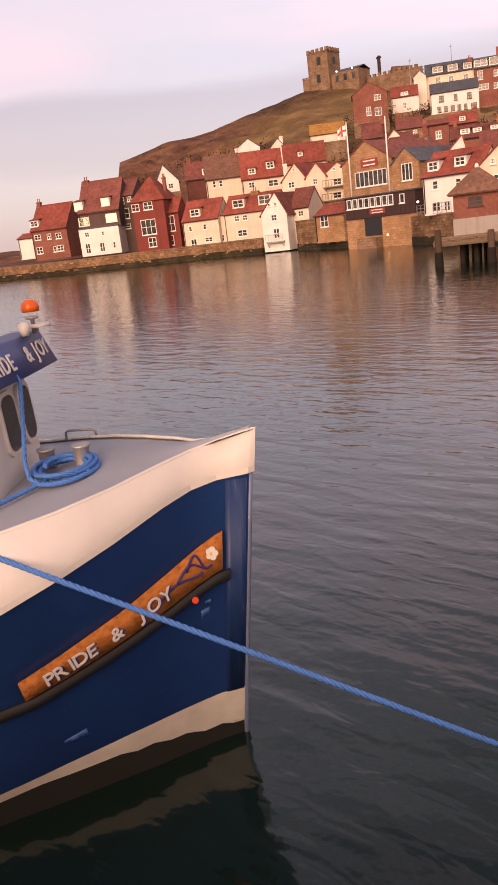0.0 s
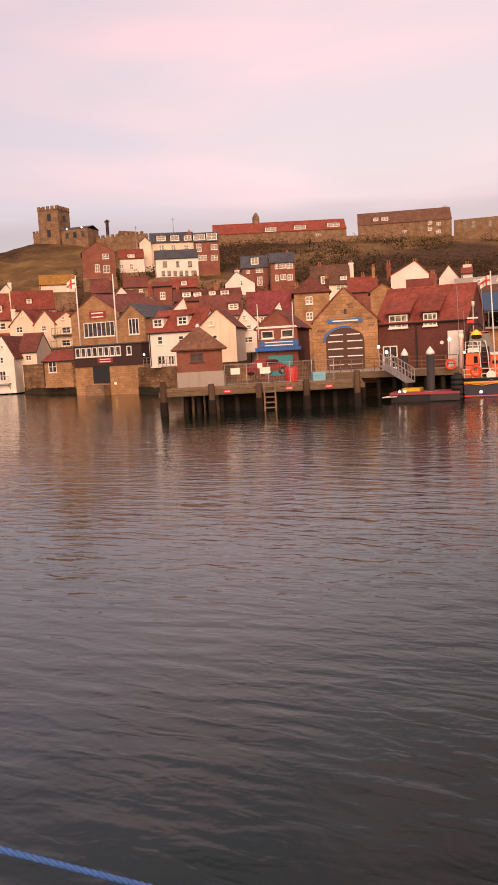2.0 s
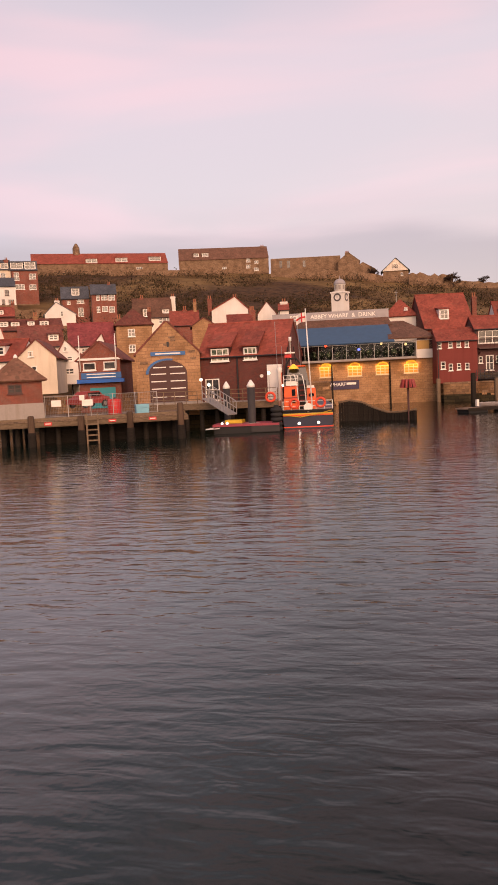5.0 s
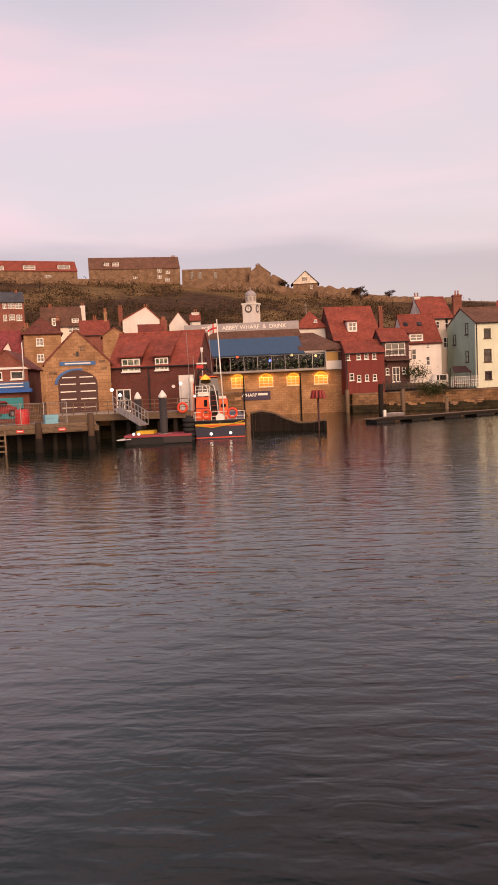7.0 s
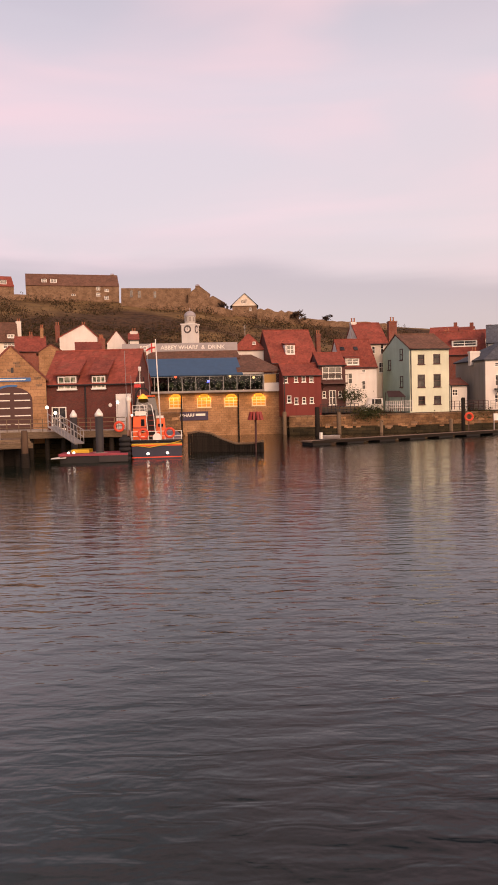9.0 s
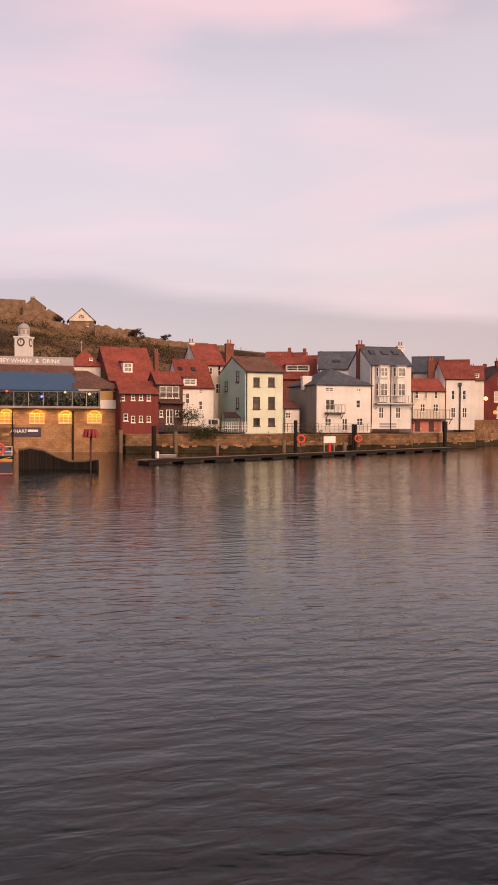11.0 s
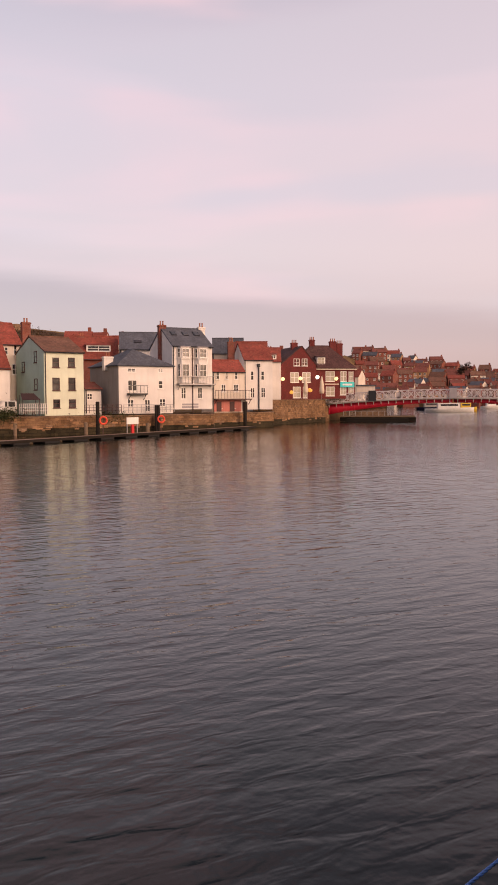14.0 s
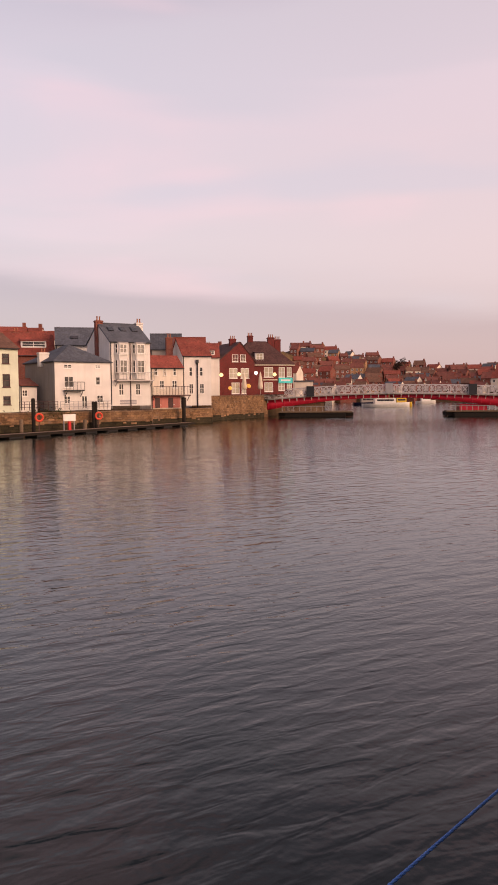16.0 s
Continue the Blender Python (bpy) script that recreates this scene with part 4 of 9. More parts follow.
house("white house with a grey slate hipped roof and balcony", 30.92, 105.56, 8.0, 2.60, 8.33, 10, 9.14, 11.63, "hip", "white", "slate",
      wins=((1.9, 8.6, 1.25, 0.55), (2.03, 6.49, 1.39, 1.53), (6.41, 8.62, 0.81, 0.46), (6.39, 6.63, 0.73, 1.15), (1.74, 4.05, 1.0, 1.07), (4.3, 3.73, 0.87, 1.74), (6.66, 4.13, 0.99, 1.09)),
      chimneys=((0.15, 4.0, 8.64, 10.59, 1.38, 'white', 2),), side="grey")
house("slate roofed house behind the white ones", 36.18, 122.78, -16.4, ground_height(36.2, 122.8) - 2.0, 6.33, 9, 12.55, 15.42, "ridge", "white", "slate",
      skylights=((2.9, 13.7, 1.2, 0.8),))
house("tall white house with bay windows and slate roof", 39.60, 107.97, 2.0, 3.11, 6.26, 9, 12.27, 15.05, "ridge", "white", "slate",
      wins=((1.68, 5.45, 0.79, 1.65), (4.29, 5.46, 0.8, 1.66)),
      skylights=((1.3, 14.1, 0.8, 1.1), (3.2, 14.1, 0.9, 1.1), (5.0, 14.15, 0.9, 1.2)),
      chimneys=((0.15, 4.5, 9.57, 15.58, 1.07, 'brick', 2), (6.53, 4.5, 11.77, 15.5, 1.06, 'white', 2)), name="bay_house")
house("cream cottage with a red roof above a pink ground floor", 49.24, 115.98, -5.0, 2.18, 5.38, 6, 8.93, 10.76, "ridge", "offwhite", "red_tile",
      wins=((0.81, 8.31, 0.64, 1.2), (2.32, 8.33, 0.49, 1.2), (3.96, 8.3, 0.53, 1.13), (1.81, 6.32, 0.79, 1.2), (3.92, 6.33, 0.87, 1.2), (1.18, 3.73, 0.75, 1.28), (3.44, 3.74, 0.76, 1.28)), name="pink_cottage")
house("plain white two-storey house with a drainpipe", 56.36, 119.36, -10.0, 2.84, 4.91, 8, 11.07, 14.00, "ridge", "white", "red_tile",
      wins=((1.38, 8.46, 0.57, 1.51), (3.19, 8.47, 0.61, 1.51), (1.43, 5.61, 0.76, 1.7), (3.28, 5.62, 0.8, 1.7)),
      chimneys=((-1.22, 4.0, 10.28, 14.31, 1.1, 'brick', 2),))
house("slate roofed house among chimneys", 58.66, 138.05, -23.0, ground_height(58.7, 138.1) - 2.0, 5.89, 9, 13.18, 16.19, "ridge", "grey", "slate",
      chimneys=((0.45, 4.5, 12.68, 15.58, 0.61, 'brick', 2), (3.36, 4.5, 12.68, 15.9, 1.3, 'brick', 2)))
house("red roofed house with a row of chimney pots", 66.53, 136.67, -26.0, ground_height(66.5, 136.7) - 2.0, 5.20, 9, 11.71, 14.45, "ridge", "white", "red_tile",
      dormers=((3.8, 12.62, 0.84, 0.74),),
      chimneys=((0.83, 4.5, 11.21, 14.52, 1.72, 'brick', 4), (2.76, 4.5, 11.21, 14.36, 1.71, 'brick', 4)))
house("red roofed house behind the white quay houses", 60.97, 132.66, -24.7, ground_height(61.0, 132.7) - 2.0, 5.85, 9, 12.16, 15.22, "ridge", "white", "red_tile",
      wins=((0.61, 12.24, 0.98, 0.96),))
house("deep red brick inn gable by the swing bridge", 72.98, 137.88, -5.0, 4.43, 7.67, 9, 11.20, 14.91, "gable", "inn_brick", "dark_tile",
      wins=((3.4, 11.78, 1.29, 1.43), (5.12, 11.8, 1.21, 1.44), (2.98, 8.82, 1.77, 1.96), (5.53, 8.83, 1.79, 1.97), (3.48, 5.88, 1.68, 2.18), (5.28, 5.87, 0.97, 2.19)),
      chimneys=((4.2, 3.0, 10.7, 15.79, 1.29, 'inn_brick', 3),), apex=0.59, name="inn_gable", pane="pale_lit_pane")
house("deep red brick inn with lit windows by the swing bridge", 76.80, 139.21, -15.0, 4.59, 12.58, 9, 10.61, 15.46, "hip", "inn_brick", "dark_tile",
      wins=((7.38, 9.08, 1.88, 2.01), (10.17, 9.08, 1.25, 2.02), (11.75, 9.08, 1.0, 1.9), (7.4, 6.08, 1.8, 1.85), (10.11, 6.17, 1.3, 1.64), (11.76, 6.32, 1.05, 1.51)),
      dormers=((5.66, 12.2, 1.44, 1.3),),
      chimneys=((9.2, 4.5, 10.11, 16.39, 1.43, 'inn_brick', 3), (10.7, 4.8, 10.11, 16.01, 1.3, 'inn_brick', 3), (4.78, 4.5, 10.11, 16.69, 1.09, 'inn_brick', 3)), name="corner_inn", pane="pale_lit_pane")
house("long low white shed at the bridge end", 94.54, 143.69, -33.3, 5.37, 3.85, 5, 7.29, 7.29, "flat", "offwhite", "slate")
house("long stone range with a red tile roof on the clifftop", -147.12, 304.30, 25.8, 49.40, 55.79, 12, 53.68, 58.35, "ridge", "grey_stone", "red_tile",
      wins=((43.73, 51.07, 2.48, 1.8),),
      dormers=((24.13, 54.71, 4.38, 1.57), (36.49, 55.09, 4.58, 1.57), (50.58, 55.51, 4.79, 1.58)), name="clifftop_range", gutter=False)
house("old stone hall with a brown roof on the clifftop", -91.08, 325.50, 15.6, 47.07, 37.60, 12, 53.72, 59.02, "ridge", "grey_stone", "brown_tile",
      wins=((18.85, 49.8, 1.75, 1.09), (29.03, 52.76, 1.62, 1.41), (32.47, 52.0, 1.62, 1.08), (28.96, 50.26, 1.63, 1.41), (32.29, 48.97, 1.84, 1.3)),
      dormers=((7.35, 55.88, 1.89, 1.32), (11.09, 55.74, 2.44, 1.43)),
      chimneys=((35.63, 6.0, 53.22, 59.31, 1.86, 'grey_stone', 4),), name="clifftop_hall", gutter=False)
house("roofless stone ruin with tall window openings", -53.69, 333.71, 9.1, 45.73, 29.13, 6, 52.42, 52.42, "flat", "grey_stone", "grey_stone",
      wins=((4.2, 50.31, 1.27, 3.06), (7.47, 50.13, 1.38, 3.06), (13.97, 50.01, 1.26, 2.83)), name="ruin", hang=0.0, frame_mat="grey_stone")
house("stone gable of a ruined clifftop building", -25.87, 335.00, 4.4, 43.79, 9.00, 8, 49.61, 53.09, "gable", "grey_stone", "grey_stone",
      chimneys=((4.03, 4.0, 49.11, 53.78, 1.82, 'grey_stone', 4),), name="ruin")
house("low broken stone outbuilding on the clifftop", -20.31, 334.38, 3.5, 43.28, 9.61, 8, 45.74, 48.63, "gable", "grey_stone", "grey_stone", name="ruin")
house("gatehouse with a cream gable over stone walls", -7.38, 329.92, 1.3, 43.78, 9.88, 9, 44.22, 48.79, "gable", "offwhite", "black_tile",
      wins=((4.83, 45.54, 2.39, 1.74),), apex=0.52, name="gatehouse", hang=0.8)
house("stone lower storey of the clifftop gatehouse", -7.40, 330.42, 1.3, 37.27, 10.11, 9, 44.05, 44.05, "flat", "grey_stone", "grey_stone",
      wins=((7.47, 42.35, 0.87, 1.31),), hang=0.0, name="stone_lodge")

house("red roofed cottage with one white dormer on the bank", -76.30, 129.10, 30.0, ground_height(-76.3, 129.1) - 2.0, 4.2, 7, 14.90, 17.80, "ridge", "brick", "red_tile",
      dormers=((2.5, 15.9, 1.1, 1.1),), chimneys=((0.3, 3.5, 14.4, 18.2, 0.6, 'brick', 2),))
house("weathered stone gable with a mossy tile roof", -66.27, 109.80, 31.0, ground_height(-66.3, 109.8) - 2.0, 3.5, 8, 12.30, 14.25, "gable", "grey_stone", "brown_tile")
house("dark old cottage under the tall brick house", -96.50, 139.90, 33.0, ground_height(-96.5, 139.9) - 2.0, 4.2, 7, 18.40, 21.40, "ridge", "dark_brick", "old_tile",
      wins=((2.0, 17.4, 0.9, 0.9),), chimneys=((3.9, 3.5, 17.9, 22.0, 0.6, 'brick', 2),))
house("small white gable wedged between roofs on the bank", -81.50, 125.90, 32.0, ground_height(-81.5, 125.9) - 2.0, 2.4, 6, 16.20, 17.60, "gable", "white", "old_tile")
house("low tiled cottage row with pale dormers on the bank", -68.20, 122.20, 28.0, ground_height(-68.2, 122.2) - 2.0, 6.2, 7, 13.00, 14.60, "ridge", "stone", "old_tile",
      dormers=((1.3, 13.8, 1.0, 0.7), (3.2, 13.8, 1.0, 0.7)), chimneys=((6.0, 3.5, 12.5, 15.4, 0.7, 'stone', 2),))
house("brown stone cottage below the hill terrace", -99.00, 156.60, 31.0, ground_height(-99.0, 156.6) - 2.0, 5.6, 7, 20.60, 23.00, "ridge", "grey_stone", "old_tile",
      wins=((1.6, 19.6, 0.9, 1.0), (3.9, 19.6, 0.9, 1.0)), chimneys=((0.4, 3.5, 20.0, 23.8, 0.7, 'brick', 2),))
house("old red roof below the white hill house", -90.50, 163.50, 29.0, ground_height(-90.5, 163.5) - 2.0, 6.0, 7, 20.20, 22.40, "ridge", "dark_brick", "red_tile",
      dormers=((3.0, 21.2, 1.0, 0.8),), chimneys=((5.8, 3.5, 19.8, 23.4, 0.7, 'brick', 2),))

# ---- quay walls ----
def quay_wall(label, pts, top, thick=4.0):
    """A stone harbour wall along the points, its face towards the water, with a coping and tide-dark foot."""
    bm, cap, foot = bmesh.new(), bmesh.new(), bmesh.new()
    for (x0, y0), (x1, y1) in zip(pts, pts[1:]):
        d = Vector((x1 - x0, y1 - y0, 0)).normalized()
        n = Vector((-d.y, d.x, 0)) * thick
        o = Vector((d.y, -d.x, 0))
        for b, z0, z1, out in ((bm, 0.95, top, 0.0), (cap, top, top + 0.16, 0.08), (foot, -4.0, 0.95, 0.06)):
            a = [Vector((x0, y0, 0)) + o * out, Vector((x1, y1, 0)) + o * out, Vector((x1, y1, 0)) + n, Vector((x0, y0, 0)) + n]
            lo, hi = [b.verts.new(p + Vector((0, 0, z0))) for p in a], [b.verts.new(p + Vector((0, 0, z1))) for p in a]
            b.faces.new(hi), b.faces.new(lo[::-1])
            for k in range(4):
                b.faces.new((lo[k], lo[(k + 1) % 4], hi[(k + 1) % 4], hi[k]))
    w = part("quay_wall", bm, M["quay"])
    tagged(w, label, "quay wall", kind="structure")
    rnd = random.Random(len(label))
    for (x0, y0), (x1, y1) in zip(pts, pts[1:]):
        L = math.hypot(x1 - x0, y1 - y0)
        if y0 > 140 or L > 60:
            continue
        m = pose(x0, y0, 0, 0, 0, math.degrees(math.atan2(y1 - y0, x1 - x0)))
        for k in range(int(L * 2.2)):
            bw, bh = rnd.uniform(0.35, 1.0), rnd.uniform(0.18, 0.34)
            bx, bz = rnd.uniform(0.1, max(0.15, L - bw - 0.1)), rnd.uniform(0.45, top - bh - 0.05)
            part("stone", boxes((bx, -rnd.uniform(0.07, 0.095), bz, bx + bw, -0.004, bz + bh)), M[rnd.choice(("quay", "quay", "stone", "grey_stone", "grey_stone"))], w).matrix_basis = m
    part("coping", cap, M["grey_stone"], w)
    part("wall_foot", foot, M["weed"], w, "weed-dark foot of the quay wall")
    return w


M["dark_stone"] = masonry("dark_stone", (0.07, 0.05, 0.04), (0.05, 0.04, 0.03), (0.03, 0.025, 0.02), 0.6, 0.4)
M["weed"] = masonry("weedy_stone", (0.065, 0.050, 0.026), (0.035, 0.029, 0.016), (0.02, 0.016, 0.012), 0.95, 0.42, 0.03, 0.9, 0.8)
quay_wall("old sandstone quay wall with a weedy foot", [(-330, 120), (-165, 84), (-143, 83.5), (-126, 86.5), (-114, 92.5), (-106, 96.2), (-99, 98.8), (-87.5, 97.0)], 2.3)
quay_wall("sandstone quay wall beside the amusement arcade", [(-82.3, 99.6), (-80.33, 98.0), (-66.66, 91.87)], 4.3)
quay_wall("dark brick and stone quay wall by the landing stage", [(-53.61, 86.77), (-44.25, 79.52), (-34, 74), (-24, 75), (-22, 92), (-9, 98)], 3.2)
quay_wall("sandstone quay wall below the waterside houses", [(3.95, 105.93), (8.70, 102.83), (8.81, 103.63), (14.45, 103.50), (21.45, 102.38), (25.63, 103.37), (30.40, 103.63),
          (38.81, 105.59), (44.60, 104.91), (48.25, 113.14), (54.74, 115.71), (60.19, 116.35), (64.37, 124.32)], 2.3)
quay_wall("high sandstone terrace wall of the inn", [(64.62, 125.32), (70.51, 128.99), (82.63, 137.01)], 4.3)


# ---- landing stage ----
M["pile_wood"] = timber("wet_pile_timber", (0.085, 0.055, 0.038), (1, 1, 0.2))
M["dark_boards"] = painted("dark_brown_boards", (0.045, 0.020, 0.017), 0.6)
M["red_dark"] = painted("faded_red", (0.28, 0.04, 0.035), 0.6)
PIER = pose(-30.9, 53.0, 0, 0, 0, 20.5)
DECK = 1.88


def build_pier():
    h = thing("landing_stage", PIER, "weathered timber landing stage on tarred piles in the river", "pier")
    n = 66
    for k in range(n):
        x = k * 0.235
        me_dx = 0.215
        bm = boxes((x, -0.1 - random.uniform(0, 0.12), DECK - 0.09, x + me_dx, 12.0, DECK + random.uniform(-0.012, 0.012)))
        part("plank", bm, M["plank"], h)
    for x, top in ((0.3, 0.75), (4.0, 0.4), (7.6, 0.25), (11.2, 0.35), (15.0, 0.85)):
        bm = bmesh.new()
        lathe(bm, [(0.25, -4), (0.26, 0.2), (0.25, 1.0), (0.23, DECK + top - 0.06), (0.18, DECK + top)], 10, (x, -0.35, 0))
        sp = part("support_post", bm, M["pile_wood"], h, "rubbed timber fender pile")
        part("wet_foot", lathe(bmesh.new(), [(0.315, -4), (0.325, 0.2), (0.30, 0.9), (0.285, 1.05)], 10, (x, -0.35, 0)), M["dark_wood"], sp, "weed-dark foot of the pile")
    for x in (1.6, 2.6, 4.4, 5.6, 8.6, 9.6, 12.2, 13.2, 14.4):
        for y in (1.2, 5.5, 10.0):
            part("support_post", lathe(bmesh.new(), [(0.2, -4), (0.2, DECK - 0.35)], 8, (x + 0.2 * math.sin(y), y, 0)), M["dark_wood"], h, "dark tarred pile")
    for y in (0.0, 4.0, 8.0, 11.5):
        part("beam", boxes((-0.1, y - 0.14, DECK - 0.48, 15.6, y + 0.14, DECK - 0.1)), M["wood"], h)
    # near-black sheet added behind the piles to give the darkness under the deck
    part("back_boarding", boxes((4.7, 2.4, -4, 15.5, 2.55, DECK - 0.5)), M["dark_wood"], h, "dark sheet in place of the deep shade under the deck")
    part("fender_rail", boxes((0.0, -0.2, DECK - 0.40, 15.4, -0.12, DECK - 0.14)), M["wood"], h)
    part("kerb", boxes((0.0, 0.0, DECK + 0.012, 15.4, 0.2, DECK + 0.19)), M["wood"], h)
    ld = part("ladder", boxes((7.95, -0.55, -1.0, 8.07, -0.43, DECK + 0.35), (8.78, -0.55, -1.0, 8.9, -0.43, DECK + 0.35)), M["wood"], h)
    for k in range(7):
        part("rung", boxes((8.07, -0.52, -0.6 + k * 0.4, 8.78, -0.45, -0.5 + k * 0.4)), M["wood"], ld)
    for x in (5.2, 9.9, 12.9):
        s = part("notice", boxes((x - 0.28, -0.235, DECK - 0.36, x + 0.28, -0.205, DECK - 0.12)), M["red"], h, "small red notice with a white bar")
        part("bar", boxes((x - 0.2, -0.245, DECK - 0.27, x + 0.2, -0.237, DECK - 0.21)), M["trim"], s)


build_pier()


def build_fence():
    h = thing("site_fence", PIER @ pose(3.0, 3.4, DECK, 0, 0, 2), "grey mesh site fence with white notices on the landing stage", "fence")
    for k in range(7):
        x = k * 1.75
        part("post", tubes(0.035, ((x, 0, 0), (x, 0, 1.75)), n=6), M["steel"], h)
        if k < 6:
            pb = tubes(0.022, ((x, 0, 1.7), (x + 1.75, 0, 1.7)), ((x, 0, 0.12), (x + 1.75, 0, 0.12)), n=6)
            for j in range(1, 14):
                tube(pb, (x + j * 0.125, 0, 0.12), (x + j * 0.125, 0, 1.7), 0.006, n=4, caps=False)
            for j in range(1, 5):
                tube(pb, (x, 0, 0.12 + j * 0.32), (x + 1.75, 0, 0.12 + j * 0.32), 0.006, n=4, caps=False)
            part("mesh_panel", pb, M["steel"], h)
    for x, z, w, hh in ((2.6, 1.15, 0.75, 0.5), (4.6, 1.5, 0.4, 0.4), (5.0, 1.1, 0.85, 0.5)):
        part("notice", boxes((x - w / 2, -0.06, z - hh / 2, x + w / 2, -0.04, z + hh / 2)), M["trim"], h, "blank white notice board")


build_fence()


def build_bins():
    r = thing("red_tank", PIER @ pose(10.1, 4.2, DECK), "red plastic tank on the landing stage", "tank")
    part("body", lathe(bmesh.new(), [(0.5, 0), (0.55, 0.1), (0.55, 1.1), (0.45, 1.25), (0.15, 1.3)], 14), M["red"], r)
    part("lid", lathe(bmesh.new(), [(0.16, 1.3), (0.16, 1.38)], 10), M["black"], r)
    b = thing("blue_crate", PIER @ pose(12.2, 2.2, DECK, 0, 0, 10), "stack of pale blue fish crates", "crate")
    for k in range(3):
        part("crate", boxes((-0.5, -0.35, k * 0.27, 0.5, 0.35, k * 0.27 + 0.05), (-0.5, -0.35, k * 0.27 + 0.05, 0.5, -0.3, k * 0.27 + 0.25), (-0.5, 0.3, k * 0.27 + 0.05, 0.5, 0.35, k * 0.27 + 0.25),
                            (-0.5, -0.3, k * 0.27 + 0.05, -0.45, 0.3, k * 0.27 + 0.25), (0.45, -0.3, k * 0.27 + 0.05, 0.5, 0.3, k * 0.27 + 0.25)), M["pale_blue"], b)


M["pale_blue"] = painted("pale_blue_plastic", (0.18, 0.42, 0.52), 0.5)
build_bins()


def build_hut():
    f = pose(-30.45, 55.15, 0, 0, 0, 28.0)
    w = 3.58
    e, a = 4.84, 6.65
    hu = house("square red brick hut with a pyramid tile roof", f.translation.x, f.translation.y, math.degrees(f.to_euler().z), 3.18, w, w, e, a, "hip", "brick", "brown_tile",
               wins=((1.57, 4.32, 1.03, 0.68),), name="brick_hut", hang=0.35, frame_mat="brown")
    part("plinth", boxes((-0.06, -0.06, DECK, w + 0.06, w + 0.06, 3.18)), M["grey"], hu, "grey rendered plinth")
    part("finial", lathe(bmesh.new(), [(0.16, a), (0.16, a + 0.2), (0.05, a + 0.35)], 8, (w / 2, w / 2, 0)), M["trim"], hu)
    part("vent", lathe(bmesh.new(), [(0.14, -0.03), (0.14, 0.03)], 10), M["trim"], hu).matrix_basis = pose(w / 2, w * 0.16, e + (a - e) * 0.42, 60, 0, 0)


build_hut()


# ---- harbour shop ----
def sign_board(parent, u, z, w, h, y, mat, bars=1, bar_mat="trim", name="sign"):
    s = part(name, boxes((u - w / 2, y - 0.06, z - h / 2, u + w / 2, y, z + h / 2)), M[mat], parent)
    for k in range(bars):
        zz_ = z + h * 0.5 - h * (k + 0.5) / bars
        part("bar", boxes((u - w * 0.36, y - 0.075, zz_ - h * 0.16 / bars, u + w * 0.36, y - 0.062, zz_ + h * 0.16 / bars)), M[bar_mat], s, "unreadable line of writing")
    return s


def build_shop():
    f = pose(-31.37, 73.59, 0, 0, 0, 12.0)
    w = 4.09
    h = house("red brick harbour shop with a blue fascia sign", f.translation.x, f.translation.y, math.degrees(f.to_euler().z), 1.5, w, 9, 6.79, 8.48, "gable", "brick", "old_tile",
              wins=((1.08, 6.12, 1.23, 0.76), (3.06, 6.14, 1.18, 0.78)), bars=(1, 1), name="harbour_shop")
    part("string_course", boxes((-0.1, -0.12, 6.71, w + 0.1, -0.02, 6.91)), M["trim"], h)
    sign_board(h, 2.24, 5.19, 3.93, 0.60, -0.3, "blue", 2)
    part("awning", boxes((-0.1, -0.7, 4.49, w + 0.4, -0.02, 4.85)), M["blue_bright"], h)
    part("shutter", boxes((1.05, -0.08, 2.0, 3.51, -0.02, 4.00)), M["teal"], h)
    for a, b in ((0.22, 9.16), (3.74, 9.22)):
        p = thing("flagpole", f @ pose(a, -0.25, 0), "white flagpole fixed to a shop front", "flagpole", "shop flagpoles")
        part("pole", tube(bmesh.new(), (0, 0, 5.64), (0, 0, b), 0.06, 0.04), M["trim"], p)
        part("bracket", boxes((-0.05, 0, 5.94, 0.05, 0.28, 6.09)), M["steel"], p)


M["blue_bright"] = painted("bright_blue_paint", (0.01, 0.10, 0.38), 0.4)
build_shop()


def build_car():
    c = thing("parked_car", pose(-27.61, 66.50, 2.35, 0, 0, 68), "small red car parked behind the fence", "car")
    prof = [(-1.9, 0.35), (-1.95, 0.8), (-1.2, 0.95), (-0.7, 1.42), (0.7, 1.45), (1.35, 1.0), (1.9, 0.85), (1.95, 0.35)]
    bm = bmesh.new()
    l, r = [bm.verts.new((x, -0.8 if z < 1 else -0.65, z)) for x, z in prof], [bm.verts.new((x, 0.8 if z < 1 else 0.65, z)) for x, z in prof]
    bm.faces.new(l[::-1]), bm.faces.new(r)
    for k in range(len(prof)):
        j = (k + 1) % len(prof)
        bm.faces.new((l[k], l[j], r[j], r[k]))
    bmesh.ops.recalc_face_normals(bm, faces=bm.faces)
    part("body", bm, M["red_dark"], c)
    part("side_window", boxes((-0.75, -0.77, 1.0, 0.75, -0.72, 1.32)), M["glass"], c)
    for x in (-1.2, 1.2):
        for y in (-0.8, 0.8):
            wb = tube(bmesh.new(), (x, y - 0.1, 0.32), (x, y + 0.1, 0.32), 0.32, n=14)
            wh = part("wheel", wb, M["black"], c)
            part("rim", tube(bmesh.new(), (x, y - 0.115, 0.32), (x, y + 0.115, 0.32), 0.2, n=12), M["steel"], wh)


build_car()


